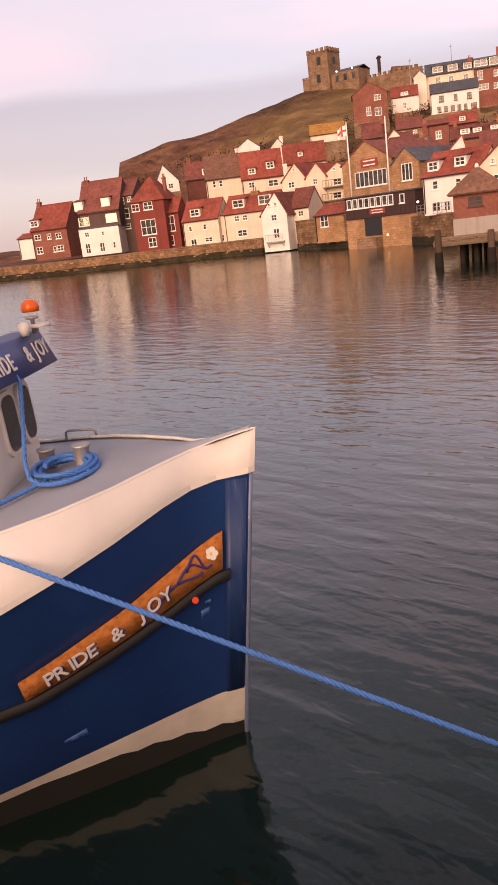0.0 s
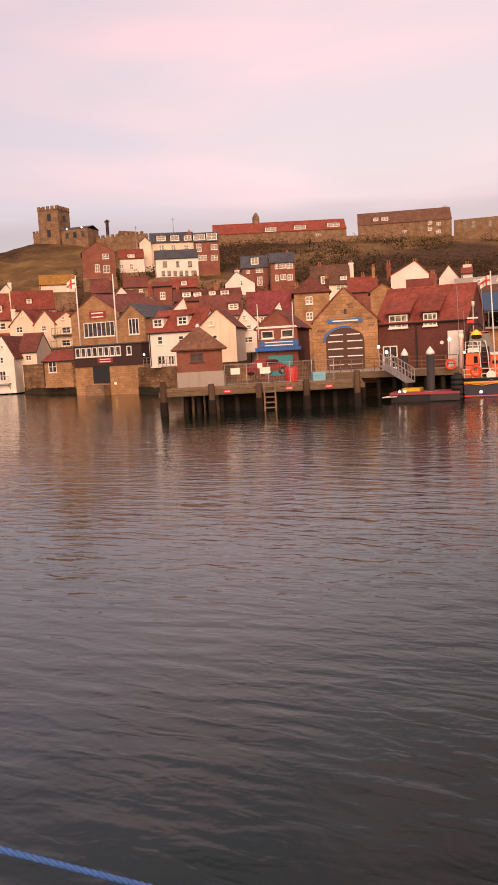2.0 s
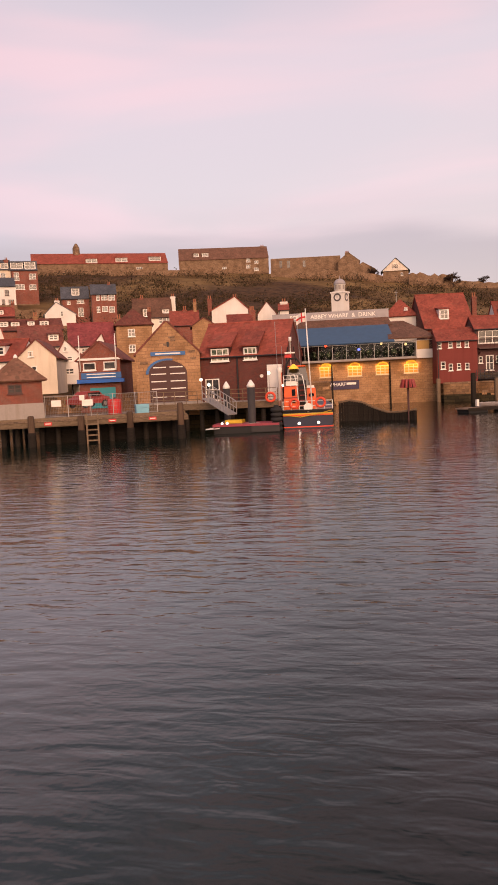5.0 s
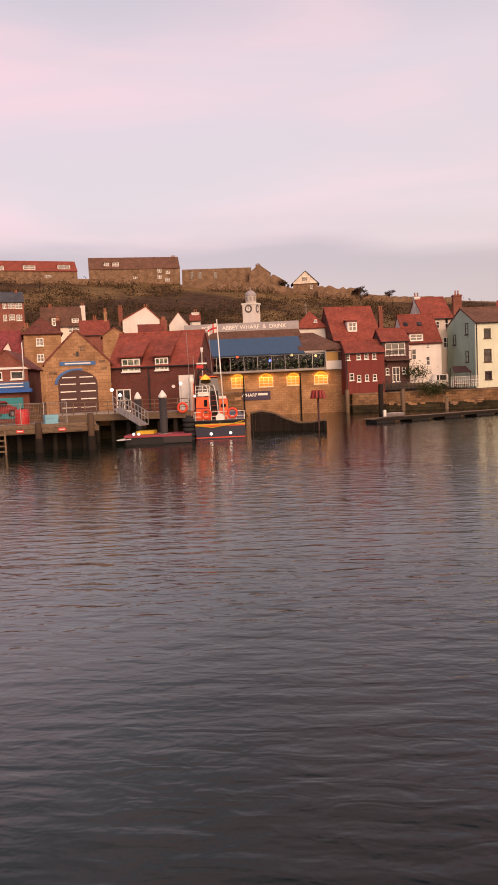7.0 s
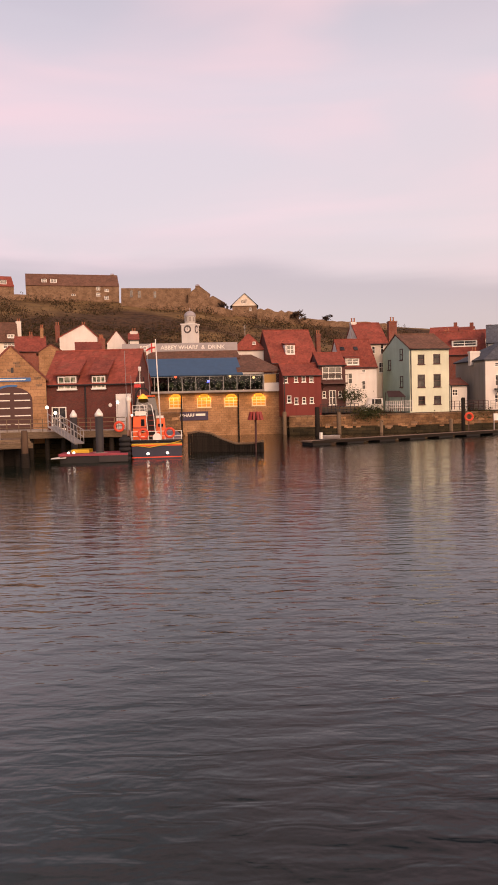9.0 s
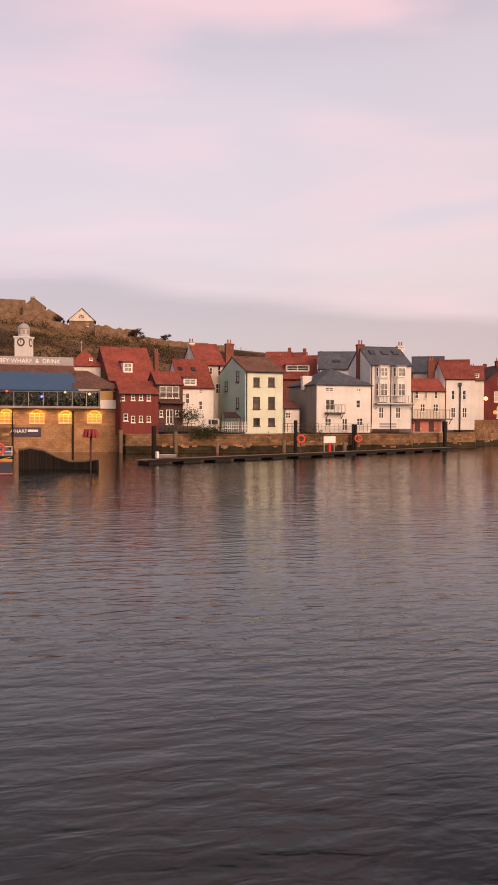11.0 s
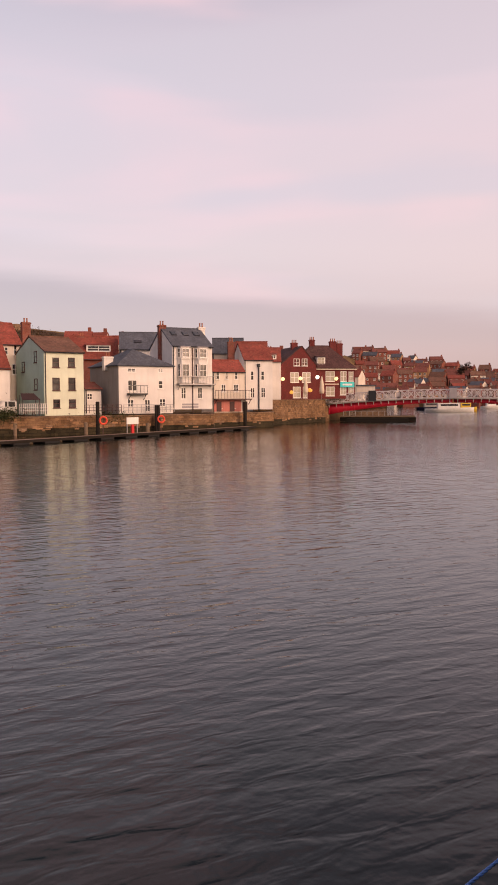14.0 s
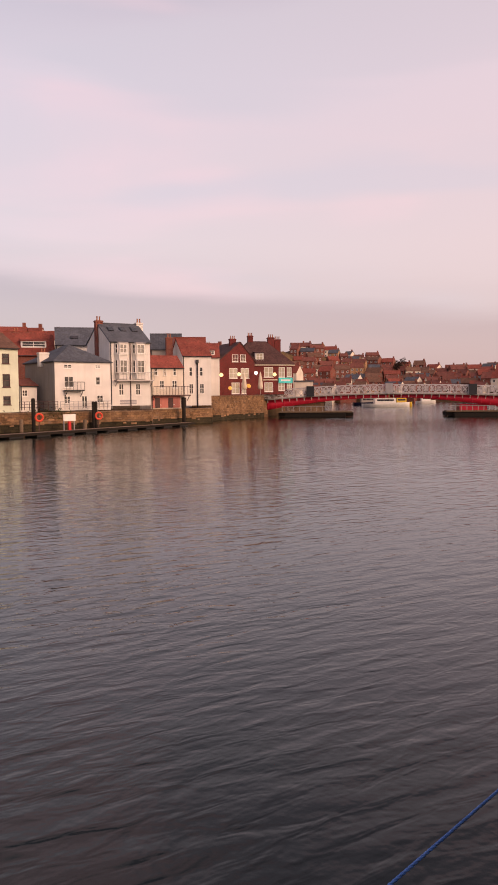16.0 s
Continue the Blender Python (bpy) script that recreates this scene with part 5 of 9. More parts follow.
# ---- lifeboat station ----
def build_boathouse():
    f = pose(-23.52, 68.05, 0, 0, 0, 16.0)
    x, y, yaw = f.translation.x, f.translation.y, math.degrees(f.to_euler().z)
    w = 5.71
    h = house("old sandstone lifeboat house with a gabled front", x, y, yaw, 1.2, w, 12, 6.81, 9.66, "gable", "stone", "old_tile",
              name="boathouse", apex=0.5, hang=0.15)
    d0, d1, db, dt, ds = 1.11, 4.50, 2.51, 6.18, 5.03
    m = (d0 + d1) / 2
    # a wide arched doorway with two boarded leaves and a blue surround
    for side, s in (("door_leaf", -1), ("door_leaf", 1)):
        bm = bmesh.new()
        pts = [(m, db), (m + s * (d1 - m), db)] + [(m + s * (d1 - m) * math.cos(a), ds + (dt - ds) * math.sin(a)) for a in [k * math.pi / 16 for k in range(9)]]
        fr_, bk = [bm.verts.new((p, -0.10, q)) for p, q in pts], [bm.verts.new((p, -0.02, q)) for p, q in pts]
        bm.faces.new(fr_), bm.faces.new(bk)
        for k in range(len(pts)):
            j = (k + 1) % len(pts)
            bm.faces.new((fr_[k], fr_[j], bk[j], bk[k]))
        bmesh.ops.recalc_face_normals(bm, faces=bm.faces)
        leaf = part(side, bm, M["brown"], h, "dark brown boarded door leaf")
        for zq in (0.12, 0.32, 0.5, 0.68, 0.84):
            zr = db + (dt - db) * zq
            lim = (d1 - m) * (0.9 if zr < ds else 0.9 * math.sqrt(max(0.05, 1 - ((zr - ds) / (dt - ds)) ** 2)))
            part("strap", boxes((min(m + s * lim * 0.12, m + s * lim), -0.13, zr - 0.045, max(m + s * lim * 0.12, m + s * lim), -0.102, zr + 0.045)), M["trim"], leaf, "white strap hinge")
    ab = bmesh.new()
    for k in range(12):
        a0, a1 = math.pi * (0.42 + 0.58 * k / 12), math.pi * (0.42 + 0.58 * (k + 1) / 12)
        q = [(m + r * (d1 - m) * math.cos(a), ds + (r * (dt - ds)) * math.sin(a)) for r, a in ((1.02, a0), (1.02, a1), (1.17, a1), (1.17, a0))]
        lo, hi = [ab.verts.new((p, -0.12, z)) for p, z in q], [ab.verts.new((p, -0.02, z)) for p, z in q]
        ab.faces.new(lo), ab.faces.new(hi[::-1])
        for i in range(4):
            ab.faces.new((lo[i], lo[(i + 1) % 4], hi[(i + 1) % 4], hi[i]))
    bmesh.ops.recalc_face_normals(ab, faces=ab.faces)
    part("arch_fascia", ab, M["blue"], h, "dark blue arched fascia over the doors")
    sign_board(h, 2.88, 6.81, 3.10, 0.34, -0.04, "blue", 1)
    part("slit", boxes((2.81, -0.03, 7.40, 3.01, -0.01, 7.85)), M["black"], h)
    # darker blocks standing out of the masonry
    rnd = random.Random(5)
    for k in range(60):
        bx, bz = rnd.uniform(0.2, w - 0.8), rnd.uniform(2.6, 9.30)
        top = 6.81
        if bz > top and abs(bx + 0.25 - w / 2) > (w / 2) * (1 - (bz - top) / (9.66 - top)) - 0.5:
            continue
        if d0 - 0.6 < bx < d1 + 0.3 and bz < dt + 0.5:
            continue
        part("stone_block", boxes((bx, -0.025, bz, bx + rnd.uniform(0.4, 0.75), -0.004, bz + 0.24)), M["grey_stone"] if rnd.random() < 0.5 else M["stone"], h)
    # slipway sill
    part("sill", boxes((0.2, -2.5, 2.51 - 0.35, w - 0.1, 0.0, 2.51 - 0.02)), M["grey"], h)


build_boathouse()


def build_station():
    f = pose(-18.45, 70.63, 0, 0, 0, -2.0)
    x, y, yaw = f.translation.x, f.translation.y, math.degrees(f.to_euler().z)
    w = 8.07
    e, r, b = 6.35, 9.40, 2.17
    h = house("brown boarded lifeboat station with a red tile roof", x, y, yaw, b - 0.4, w, 9, e, r, "ridge", "dark_brick", "red_tile", name="lifeboat_station",
              wins=((1.24, 3.37, 1.32, 1.97),), frame_mat="trim")
    for q in ((2.10, 6.47, 1.66, 1.13), (4.92, 6.47, 1.19, 1.09)):
        u_, z_, w_, h_ = q
        db = part("dormer", boxes((u_ - w_ / 2 - 0.12, -0.10, z_ - h_ / 2 - 0.1, u_ + w_ / 2 + 0.12, 1.6, z_ + h_ / 2 + 0.12)), M["brown"], h)
        tb = bmesh.new()
        roof_slab(tb, [(u_ - w_ / 2 - 0.3, -0.4, z_ + h_ / 2 + 0.1), (u_ + w_ / 2 + 0.3, -0.4, z_ + h_ / 2 + 0.1), (u_ + w_ / 2 + 0.3, 2.6, z_ + h_ / 2 + 1.45), (u_ - w_ / 2 - 0.3, 2.6, z_ + h_ / 2 + 1.45)], 0.12)
        part("dormer_roof", tb, M["red_tile"], db)
        shared("dormer_window", window_mesh("window_frame", w_, h_, (3, 2), M["trim"], None), db, pose(u_, -0.14, z_))
        shared("pane", window_mesh("pane", w_, h_, (1, 1), None, M["green_glass"]), db, pose(u_, -0.16, z_))
    part("downpipe", tubes(0.07, ((3.67, -0.1, b), (3.67, -0.1, e)), n=6), M["black"], h)
    part("panel", boxes((6.40, -0.2, b, 7.72, -0.02, 5.39)), M["trim"], h, "white painted panel")
    part("vent", lathe(bmesh.new(), [(0.16, -0.05), (0.16, 0.05)], 10), M["trim"], h).matrix_basis = pose(5.86, -0.05, 4.42, 90, 0, 0)
    # quayside platform on piles in front of it
    pz = 2.30
    p = thing("station_platform", f @ pose(0, 0, 0), "concrete and timber platform on piles at the lifeboat station", "platform")
    part("deck", boxes((-3.0, -5.0, pz - 0.45, w + 0.2, -0.0, pz)), M["grey"], p)
    part("edge_beam", boxes((-3.0, -5.15, pz - 0.5, w + 0.2, -5.0, pz + 0.05)), M["wood"], p)
    for k in range(9):
        part("support_post", lathe(bmesh.new(), [(0.2, -4), (0.2, pz - 0.45)], 8, (-2.6 + k * 1.35, -4.6, 0)), M["dark_wood"], p)
    part("back_wall", boxes((-3.0, -0.6, -4, w + 0.2, -0.1, pz - 0.46)), M["weed"], p, "weed-dark retaining wall under the platform")
    for k in range(12):
        part("rail_post", tubes(0.04, ((-2.8 + k * 1.0, -4.9, pz), (-2.8 + k * 1.0, -4.9, pz + 1.1)), n=6), M["wood"], p)
    for zz_ in (0.4, 0.75, 1.1):
        part("rail", tubes(0.035, ((-2.8, -4.9, pz + zz_), (w, -4.9, pz + zz_)), n=6), M["wood"], p)
    return f, w, pz


M["green_glass"] = material("curtained_glass", lambda t, b: t.links.new(ramp(t, noisy(t, local(t), 1.5, 2), [(0.4, (0.05, 0.07, 0.04)), (0.65, (0.45, 0.45, 0.34))]), b.inputs["Base Color"]), 0.15)
STATION, STATION_W, PLATFORM = build_station()

# ---- wharf restaurant ----
def build_wharf():
    f = pose(-15.24, 105.91, 0, 0, 0, 4.0)
    x, y, yaw = f.translation.x, f.translation.y, math.degrees(f.to_euler().z)
    w = 19.40
    left = -2.32
    h = thing("wharf_restaurant", f, "sandstone wharf restaurant with a blue canopy and lit windows", "building")
    wins = ((5.01, 4.48, 1.79, 1.39), (8.78, 4.44, 1.88, 1.31), (12.43, 4.43, 1.83, 1.19), (16.13, 4.46, 1.84, 1.19))
    e = 5.74
    bm = bmesh.new()
    facade(bm, w, -3.0, e, wins)
    box(bm, 0, 0.3, -3.0, w, 12, e)
    part("wall", bm, M["stone"], h)
    for q in wins:
        add_window(h, *q, 0.06, (3, 3), "lit_frame", "amber_pane")
        # the hood itself emits amber in place of the lamplight caught under it
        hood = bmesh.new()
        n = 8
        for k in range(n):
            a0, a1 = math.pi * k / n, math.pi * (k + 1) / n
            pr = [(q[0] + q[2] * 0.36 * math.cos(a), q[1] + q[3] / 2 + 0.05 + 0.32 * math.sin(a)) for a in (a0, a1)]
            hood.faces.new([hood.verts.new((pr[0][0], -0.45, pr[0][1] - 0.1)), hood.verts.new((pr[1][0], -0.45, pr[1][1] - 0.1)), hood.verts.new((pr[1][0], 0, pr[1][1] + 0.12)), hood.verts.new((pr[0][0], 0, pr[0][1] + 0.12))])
        part("lamp_hood", hood, M["amber_glow"], h, "window hood with amber lamplight set as its own glow")
        l = bpy.data.lights.new("window_lamp", "AREA")
        l.energy, l.size, l.size_y, l.shape, l.color = 42, q[2], 0.3, "RECTANGLE", (1.0, 0.46, 0.08)
        lo = new("window_lamp", l)
        lo.parent, lo.matrix_basis = h, pose(q[0], -0.5, q[1] + q[3] / 2 + 0.1, 38, 0, 0)
    # upper floor: terrace, glazing, canopy, roofs
    t0, t1 = 0.49, 16.83
    fl = e + 0.05
    part("terrace_slab", boxes((t0, -1.2, e, t1, 3.0, e + 0.28)), M["grey"], h)
    gt = 7.82
    for k in range(9):
        a, b = t0 + (t1 - t0) * k / 9, t0 + (t1 - t0) * (k + 1) / 9
        part("glass_panel", boxes((a + 0.04, -1.14, e + 0.32, b - 0.04, -1.12, gt)), M["clear_glass"], h, "clear balustrade glass")
        part("baluster", boxes((a - 0.03, -1.17, e + 0.28, a + 0.03, -1.09, gt + 0.03)), M["steel"], h)
    part("handrail", boxes((t0, -1.17, gt + 0.03, t1, -1.09, gt + 0.09)), M["steel"], h)
    part("back_glazing", boxes((t0, 2.6, e + 0.28, t1, 2.7, 8.15)), M["glass"], h, "dark glazed dining room front")
    rnd = random.Random(3)
    for k in range(15):
        px_ = t0 + 0.8 + k * (t1 - t0 - 1.6) / 14
        part("planter", lathe(bmesh.new(), [(0.16, e + 0.28), (0.22, e + 0.6), (0.4, e + 0.75), (0.5, e + 1.05), (0.35, e + 1.35), (0.1, e + 1.5)], 7, (px_, -0.3 + rnd.uniform(-0.3, 0.6), 0)), M["shrub"], h, "dark shrub in a pot")
    for u_, zq, m_ in ((9.42, 7.28, "neon_blue"), (12.39, 7.92, "lamp"), (15.59, 7.68, "lamp"),
                       (5.03, 7.98, "red_light"), (8.31, 8.35, "lamp")):
        part("lamp", lathe(bmesh.new(), [(0.05, -0.16), (0.16, -0.08), (0.16, 0.08), (0.05, 0.16)], 8, (u_, 1.0, zq)), M[m_], h)
    # blue canopy
    cb = bmesh.new()
    cz0, cz1 = 7.96, 10.46
    roof_slab(cb, [(left + 1.0, -1.4, cz0), (14.02, -1.4, cz0), (13.48, 4.0, cz1), (left + 1.0, 4.0, cz1)], 0.14)
    cn = part("canopy", cb, M["canopy"], h, "blue corrugated canopy")
    # tiled roof round it, and the grey top range with its letters
    rb = bmesh.new()
    roof_slab(rb, [(13.27, -0.9, 8.31), (w + 0.2, -0.9, 8.31), (15.67, 6.0, 10.91), (13.04, 6.0, 10.91)])
    roof_slab(rb, [(left, 4.2, 10.43), (14.04, 4.2, 10.43), (13.67, 7.0, 11.65), (left, 7.0, 11.65)])
    part("roof", rb, M["brown_tile"], h)
    tz0, tz1 = 11.65, 12.93
    tr = part("top_range", boxes((left, 7.0, e, 13.68, 13.0, tz0), (left - 0.2, 6.9, tz0, 13.79, 13.0, tz1)), M["lead"], h, "grey cladded top range")
    lettering("FOOD   ABBEY WHARF  &  DRINK", (tz1 - tz0) * 0.62, M["trim"], tr, pose((left + 13.68) / 2 + 0.3, 6.86, (tz0 + tz1) / 2), label="white capital letters")
    # white end bay with brown shutters
    part("end_bay", boxes((t1, -0.35, e, w, 1.0, 6.89)), M["white"], h)
    for k, a in enumerate((16.93, 17.70, 18.51)):
        part("shutter", boxes((a, -0.3, 6.89, a + (1.1 if k < 2 else 1.3), -0.22, 8.03)), M["ochre"] if k < 2 else M["brown"], h)
    part("bay_core", boxes((t1, -0.2, 6.89, w, 3.0, 8.10)), M["white"], h)
    sg = part("sign", boxes((3.54, -0.12, 2.08, 9.29, -0.02, 3.25)), M["navy"], h, "dark banner with pale letters")
    lettering("ABBEY WHARF", 0.62, M["trim"], sg, pose(5.44, -0.14, 2.74))
    part("bar", boxes((7.63, -0.14, 2.68, 8.90, -0.122, 2.97)), M["trim"], sg, "unreadable line of writing")
    for a in (5.76, 13.35):
        part("timber_fender", boxes((a - 0.1, -0.25, -3, a + 0.1, -0.02, e - 0.3)), M["dark_wood"], h)


def cloudy_glass(t, b):
    b.inputs["Transmission Weight"].default_value = 1.0
    b.inputs["Base Color"].default_value = (0.95, 0.97, 0.96, 1)
    b.inputs["IOR"].default_value = 1.15


M["clear_glass"] = material("balustrade_glass", cloudy_glass, 0.05)
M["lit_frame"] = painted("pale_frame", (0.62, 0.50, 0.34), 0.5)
M["amber_glow"] = lit("glowing_amber", (1.0, 0.45, 0.05), 1.2)
M["neon_blue"] = lit("blue_neon", (0.1, 0.15, 1.0), 5.0)
M["red_light"] = lit("red_lamp", (1.0, 0.08, 0.02), 4.0)
M["canopy"] = painted("canopy_blue", (0.035, 0.085, 0.16), 0.5)
M["lead"] = painted("lead_grey", (0.34, 0.31, 0.31), 0.6)
M["navy"] = painted("navy_banner", (0.05, 0.035, 0.07), 0.6)
M["shrub"] = plaster("dark_shrub", (0.03, 0.04, 0.02), 0.6)
build_wharf()


def build_clock_tower():
    f = pose(-10.89, 125.53, 0, 0, 0, -20.0)
    w = 2.08
    b, e = 13.70 - 8, 16.64
    t = thing("clock_tower", f, "white clock tower with a domed lantern", "tower")
    part("shaft", boxes((0, 0, b, w, w, e)), M["white"], t)
    part("cornice", boxes((-0.12, -0.12, e, w + 0.12, w + 0.12, e + 0.22)), M["trim"], t)
    c = (w / 2, w / 2, 0)
    r, z1, z2 = w * 0.43, 17.90, 18.85
    part("lantern", lathe(bmesh.new(), [(r, e + 0.22), (r, z1), (r * 1.1, z1 + 0.05)], 8, c), M["white"], t)
    part("dome", lathe(bmesh.new(), [(r * 1.06 * math.cos(a), z1 + 0.05 + (z2 - z1) * math.sin(a)) for a in [k * math.pi / 14 for k in range(7)]] + [(0.05, z2 + 0.02), (0.04, z2 + 0.5)], 12, c), M["lead"], t)
    for k in range(8):
        a = math.tau * (k + 0.5) / 8
        part("louvre", boxes((-0.16, -0.03, 0.35, 0.16, 0.03, (z1 - e) * 0.8)), M["grey"], t).matrix_basis = pose(w / 2 + r * 0.93 * math.sin(a), w / 2 - r * 0.93 * math.cos(a), e + 0.22, 0, 0, math.degrees(a))
    cz, cr = 15.95, w * 0.30
    for m in (pose(w / 2, -0.03, cz, 90, 0, 0), pose(-0.03, w / 2, cz, 90, 0, -90), pose(w + 0.03, w / 2, cz, 90, 0, 90)):
        d = part("clock_face", lathe(bmesh.new(), [(cr, -0.04), (cr, 0.04)], 20), M["pale_face"], t, "dark clock dial with pale hands")
        d.matrix_basis = m
        part("hour_ring", lathe(bmesh.new(), [(cr * 0.62, 0.041), (cr * 0.62, 0.055)], 20), M["white"], d)
        part("hand", boxes((-0.04, -0.1, 0.06, 0.04, cr * 0.8, 0.075)), M["black"], d)


M["pale_face"] = painted("dial_grey", (0.10, 0.08, 0.075), 0.5)
build_clock_tower()


# ---- amusement arcade ----
def build_arcade():
    f = pose(-66.54, 91.33, 0, 0, 0, -5.0)
    low = pose(-58.26, 90.60, 0, 0, 0, -5.0)
    x, y, yaw = f.translation.x, f.translation.y, math.degrees(f.to_euler().z)
    w1 = 8.29
    e, r = 10.73, 13.27
    b = -0.02
    tall = house("sandstone arcade hall with a steep gable", x, y, yaw, -3.0, w1, 14, e, r, "gable", "stone", "old_tile", wins=((4.76, 8.64, 5.27, 1.93),), name="arcade_hall", bars=(6, 1))
    sign_board(tall, 4.71, 10.57, 2.77, 1.02, -0.02, "red_dark", 2)
    house("sandstone arcade wing with a smaller gable", low.translation.x, low.translation.y, yaw, -3.0, 4.07, 12, 9.85, 11.5, "gable", "stone", "slate",
          wins=((2.25, 8.70, 1.7, 2.07),), name="arcade_wing", bars=(3, 1)).matrix_basis = low
    g = thing("amusement_arcade", f, "dark arcade front with a row of white windows over stone arches", "building")
    a0, a1 = 2.60, 13.74
    fz0, fz1 = 3.71, 6.43
    part("fascia", boxes((a0, -3, fz0, a1, -0.02, fz1)), M["dark_boards"], g)
    part("roof", boxes((a0 - 0.2, -3.2, fz1, a1 + 0.2, -0.02, fz1 + 0.15)), M["slate"], g)
    n = 8
    s0, s1 = 2.91, 10.59
    for k in range(n):
        add_window(g, s0 + (s1 - s0) * (k + 0.5) / n, 5.62, (s1 - s0) / n * 0.82, 6.22 - 5.01, -3.05, (1, 1))
    add_window(g, 11.86, 5.58, 0.74, 1.11, -3.05, (1, 1))
    sign_board(g, 7.89, 4.46, 2.45, 0.64, -3.02, "red_dark", 2)
    for k in range(15):
        part("board", boxes((a0 + 0.02 + (a1 - a0) * k / 15, -3.03, fz0 + 0.05, a0 - 0.02 + (a1 - a0) * (k + 1) / 15, -3.004, 4.95)), M["dark_boards"], g)
    part("opening", boxes((5.58, -2.92, 1.49, 8.33, -2.85, fz0)), M["black"], g, "dark doorway")
    part("step", boxes((5.16, -4.2, -3, 8.29, -2.9, 1.31)), M["grey_stone"], g)
    part("base_wall", boxes((a0, -2.85, -3, 5.58, -0.02, fz0), (8.33, -2.85, -3, a1, -0.02, fz0), (5.58, -2.84, -3, 8.33, -0.02, fz0)), M["stone"], g)
    part("lamp", lathe(bmesh.new(), [(0.05, -0.14), (0.14, -0.07), (0.14, 0.07), (0.05, 0.14)], 8, (14.03 + 0.3, -3.3, 4.92)), M["lamp_white"], g)
    part("lamp", lathe(bmesh.new(), [(0.05, -0.15), (0.14, -0.1), (0.14, 0.1), (0.05, 0.15)], 8, (9.33, -3.1, 1.42)), M["lamp"], g)
    for px_, top, bot, flag in ((3.64, 15.77, 7.03, True), (9.80, 15.36, 6.87, False)):
        p = thing("flagpole", f @ pose(px_, -2.7, fz1), "tall white flagpole on the arcade front", "flagpole", "arcade flagpoles")
        part("pole", tube(bmesh.new(), (0, 0, 0.12), (0, 0, top - fz1), 0.11, 0.07), M["trim"], p)
        if flag:
            build_flag(p, (0.0, 0, top - fz1 - 1.6), 2.0, 1.2, -1)
    sh = house("low stone shed with a red roof beside the arcade", -72.68, 92.33, 90 - 90, 1.0, 0.05 - -5.66, 5, 4.79, 5.98, "ridge", "stone", "red_tile",
               wins=((1.6, 3.96, 1.4, 1.6),), name="shed")


def build_flag(parent, at, w, h, s):
    """A limp red and white cross flag hanging from a pole."""
    x, y, z = at
    bm, rd = bmesh.new(), bmesh.new()
    for k in range(8):
        a, b = k / 8, (k + 1) / 8
        q = lambda t_: (x + s * w * t_ * 0.8, y + 0.15 * math.sin(t_ * 9), z - h * 0.35 * t_ * t_)
        for m, lo, hi, off in ((bm, 0, 1, 0.0), (rd, 0.4, 0.6, -0.03), (rd, 0.4, 0.6, 0.03)):
            p0, p1 = q(a), q(b)
            m.faces.new([m.verts.new((p0[0], p0[1] + off, p0[2] + h * lo)), m.verts.new((p1[0], p1[1] + off, p1[2] + h * lo)), m.verts.new((p1[0], p1[1] + off, p1[2] + h * hi)), m.verts.new((p0[0], p0[1] + off, p0[2] + h * hi))])
        if k == 3:
            for off in (-0.03, 0.03):
                p0, p1 = q(a), q(b)
                rd.faces.new([rd.verts.new((p0[0], p0[1] + off * 1.3, p0[2])), rd.verts.new((p1[0], p1[1] + off * 1.3, p1[2])), rd.verts.new((p1[0], p1[1] + off * 1.3, p1[2] + h)), rd.verts.new((p0[0], p0[1] + off * 1.3, p0[2] + h))])
    fl = part("flag", bm, M["trim"], parent)
    part("red_cross", rd, M["red"], fl)


build_arcade()


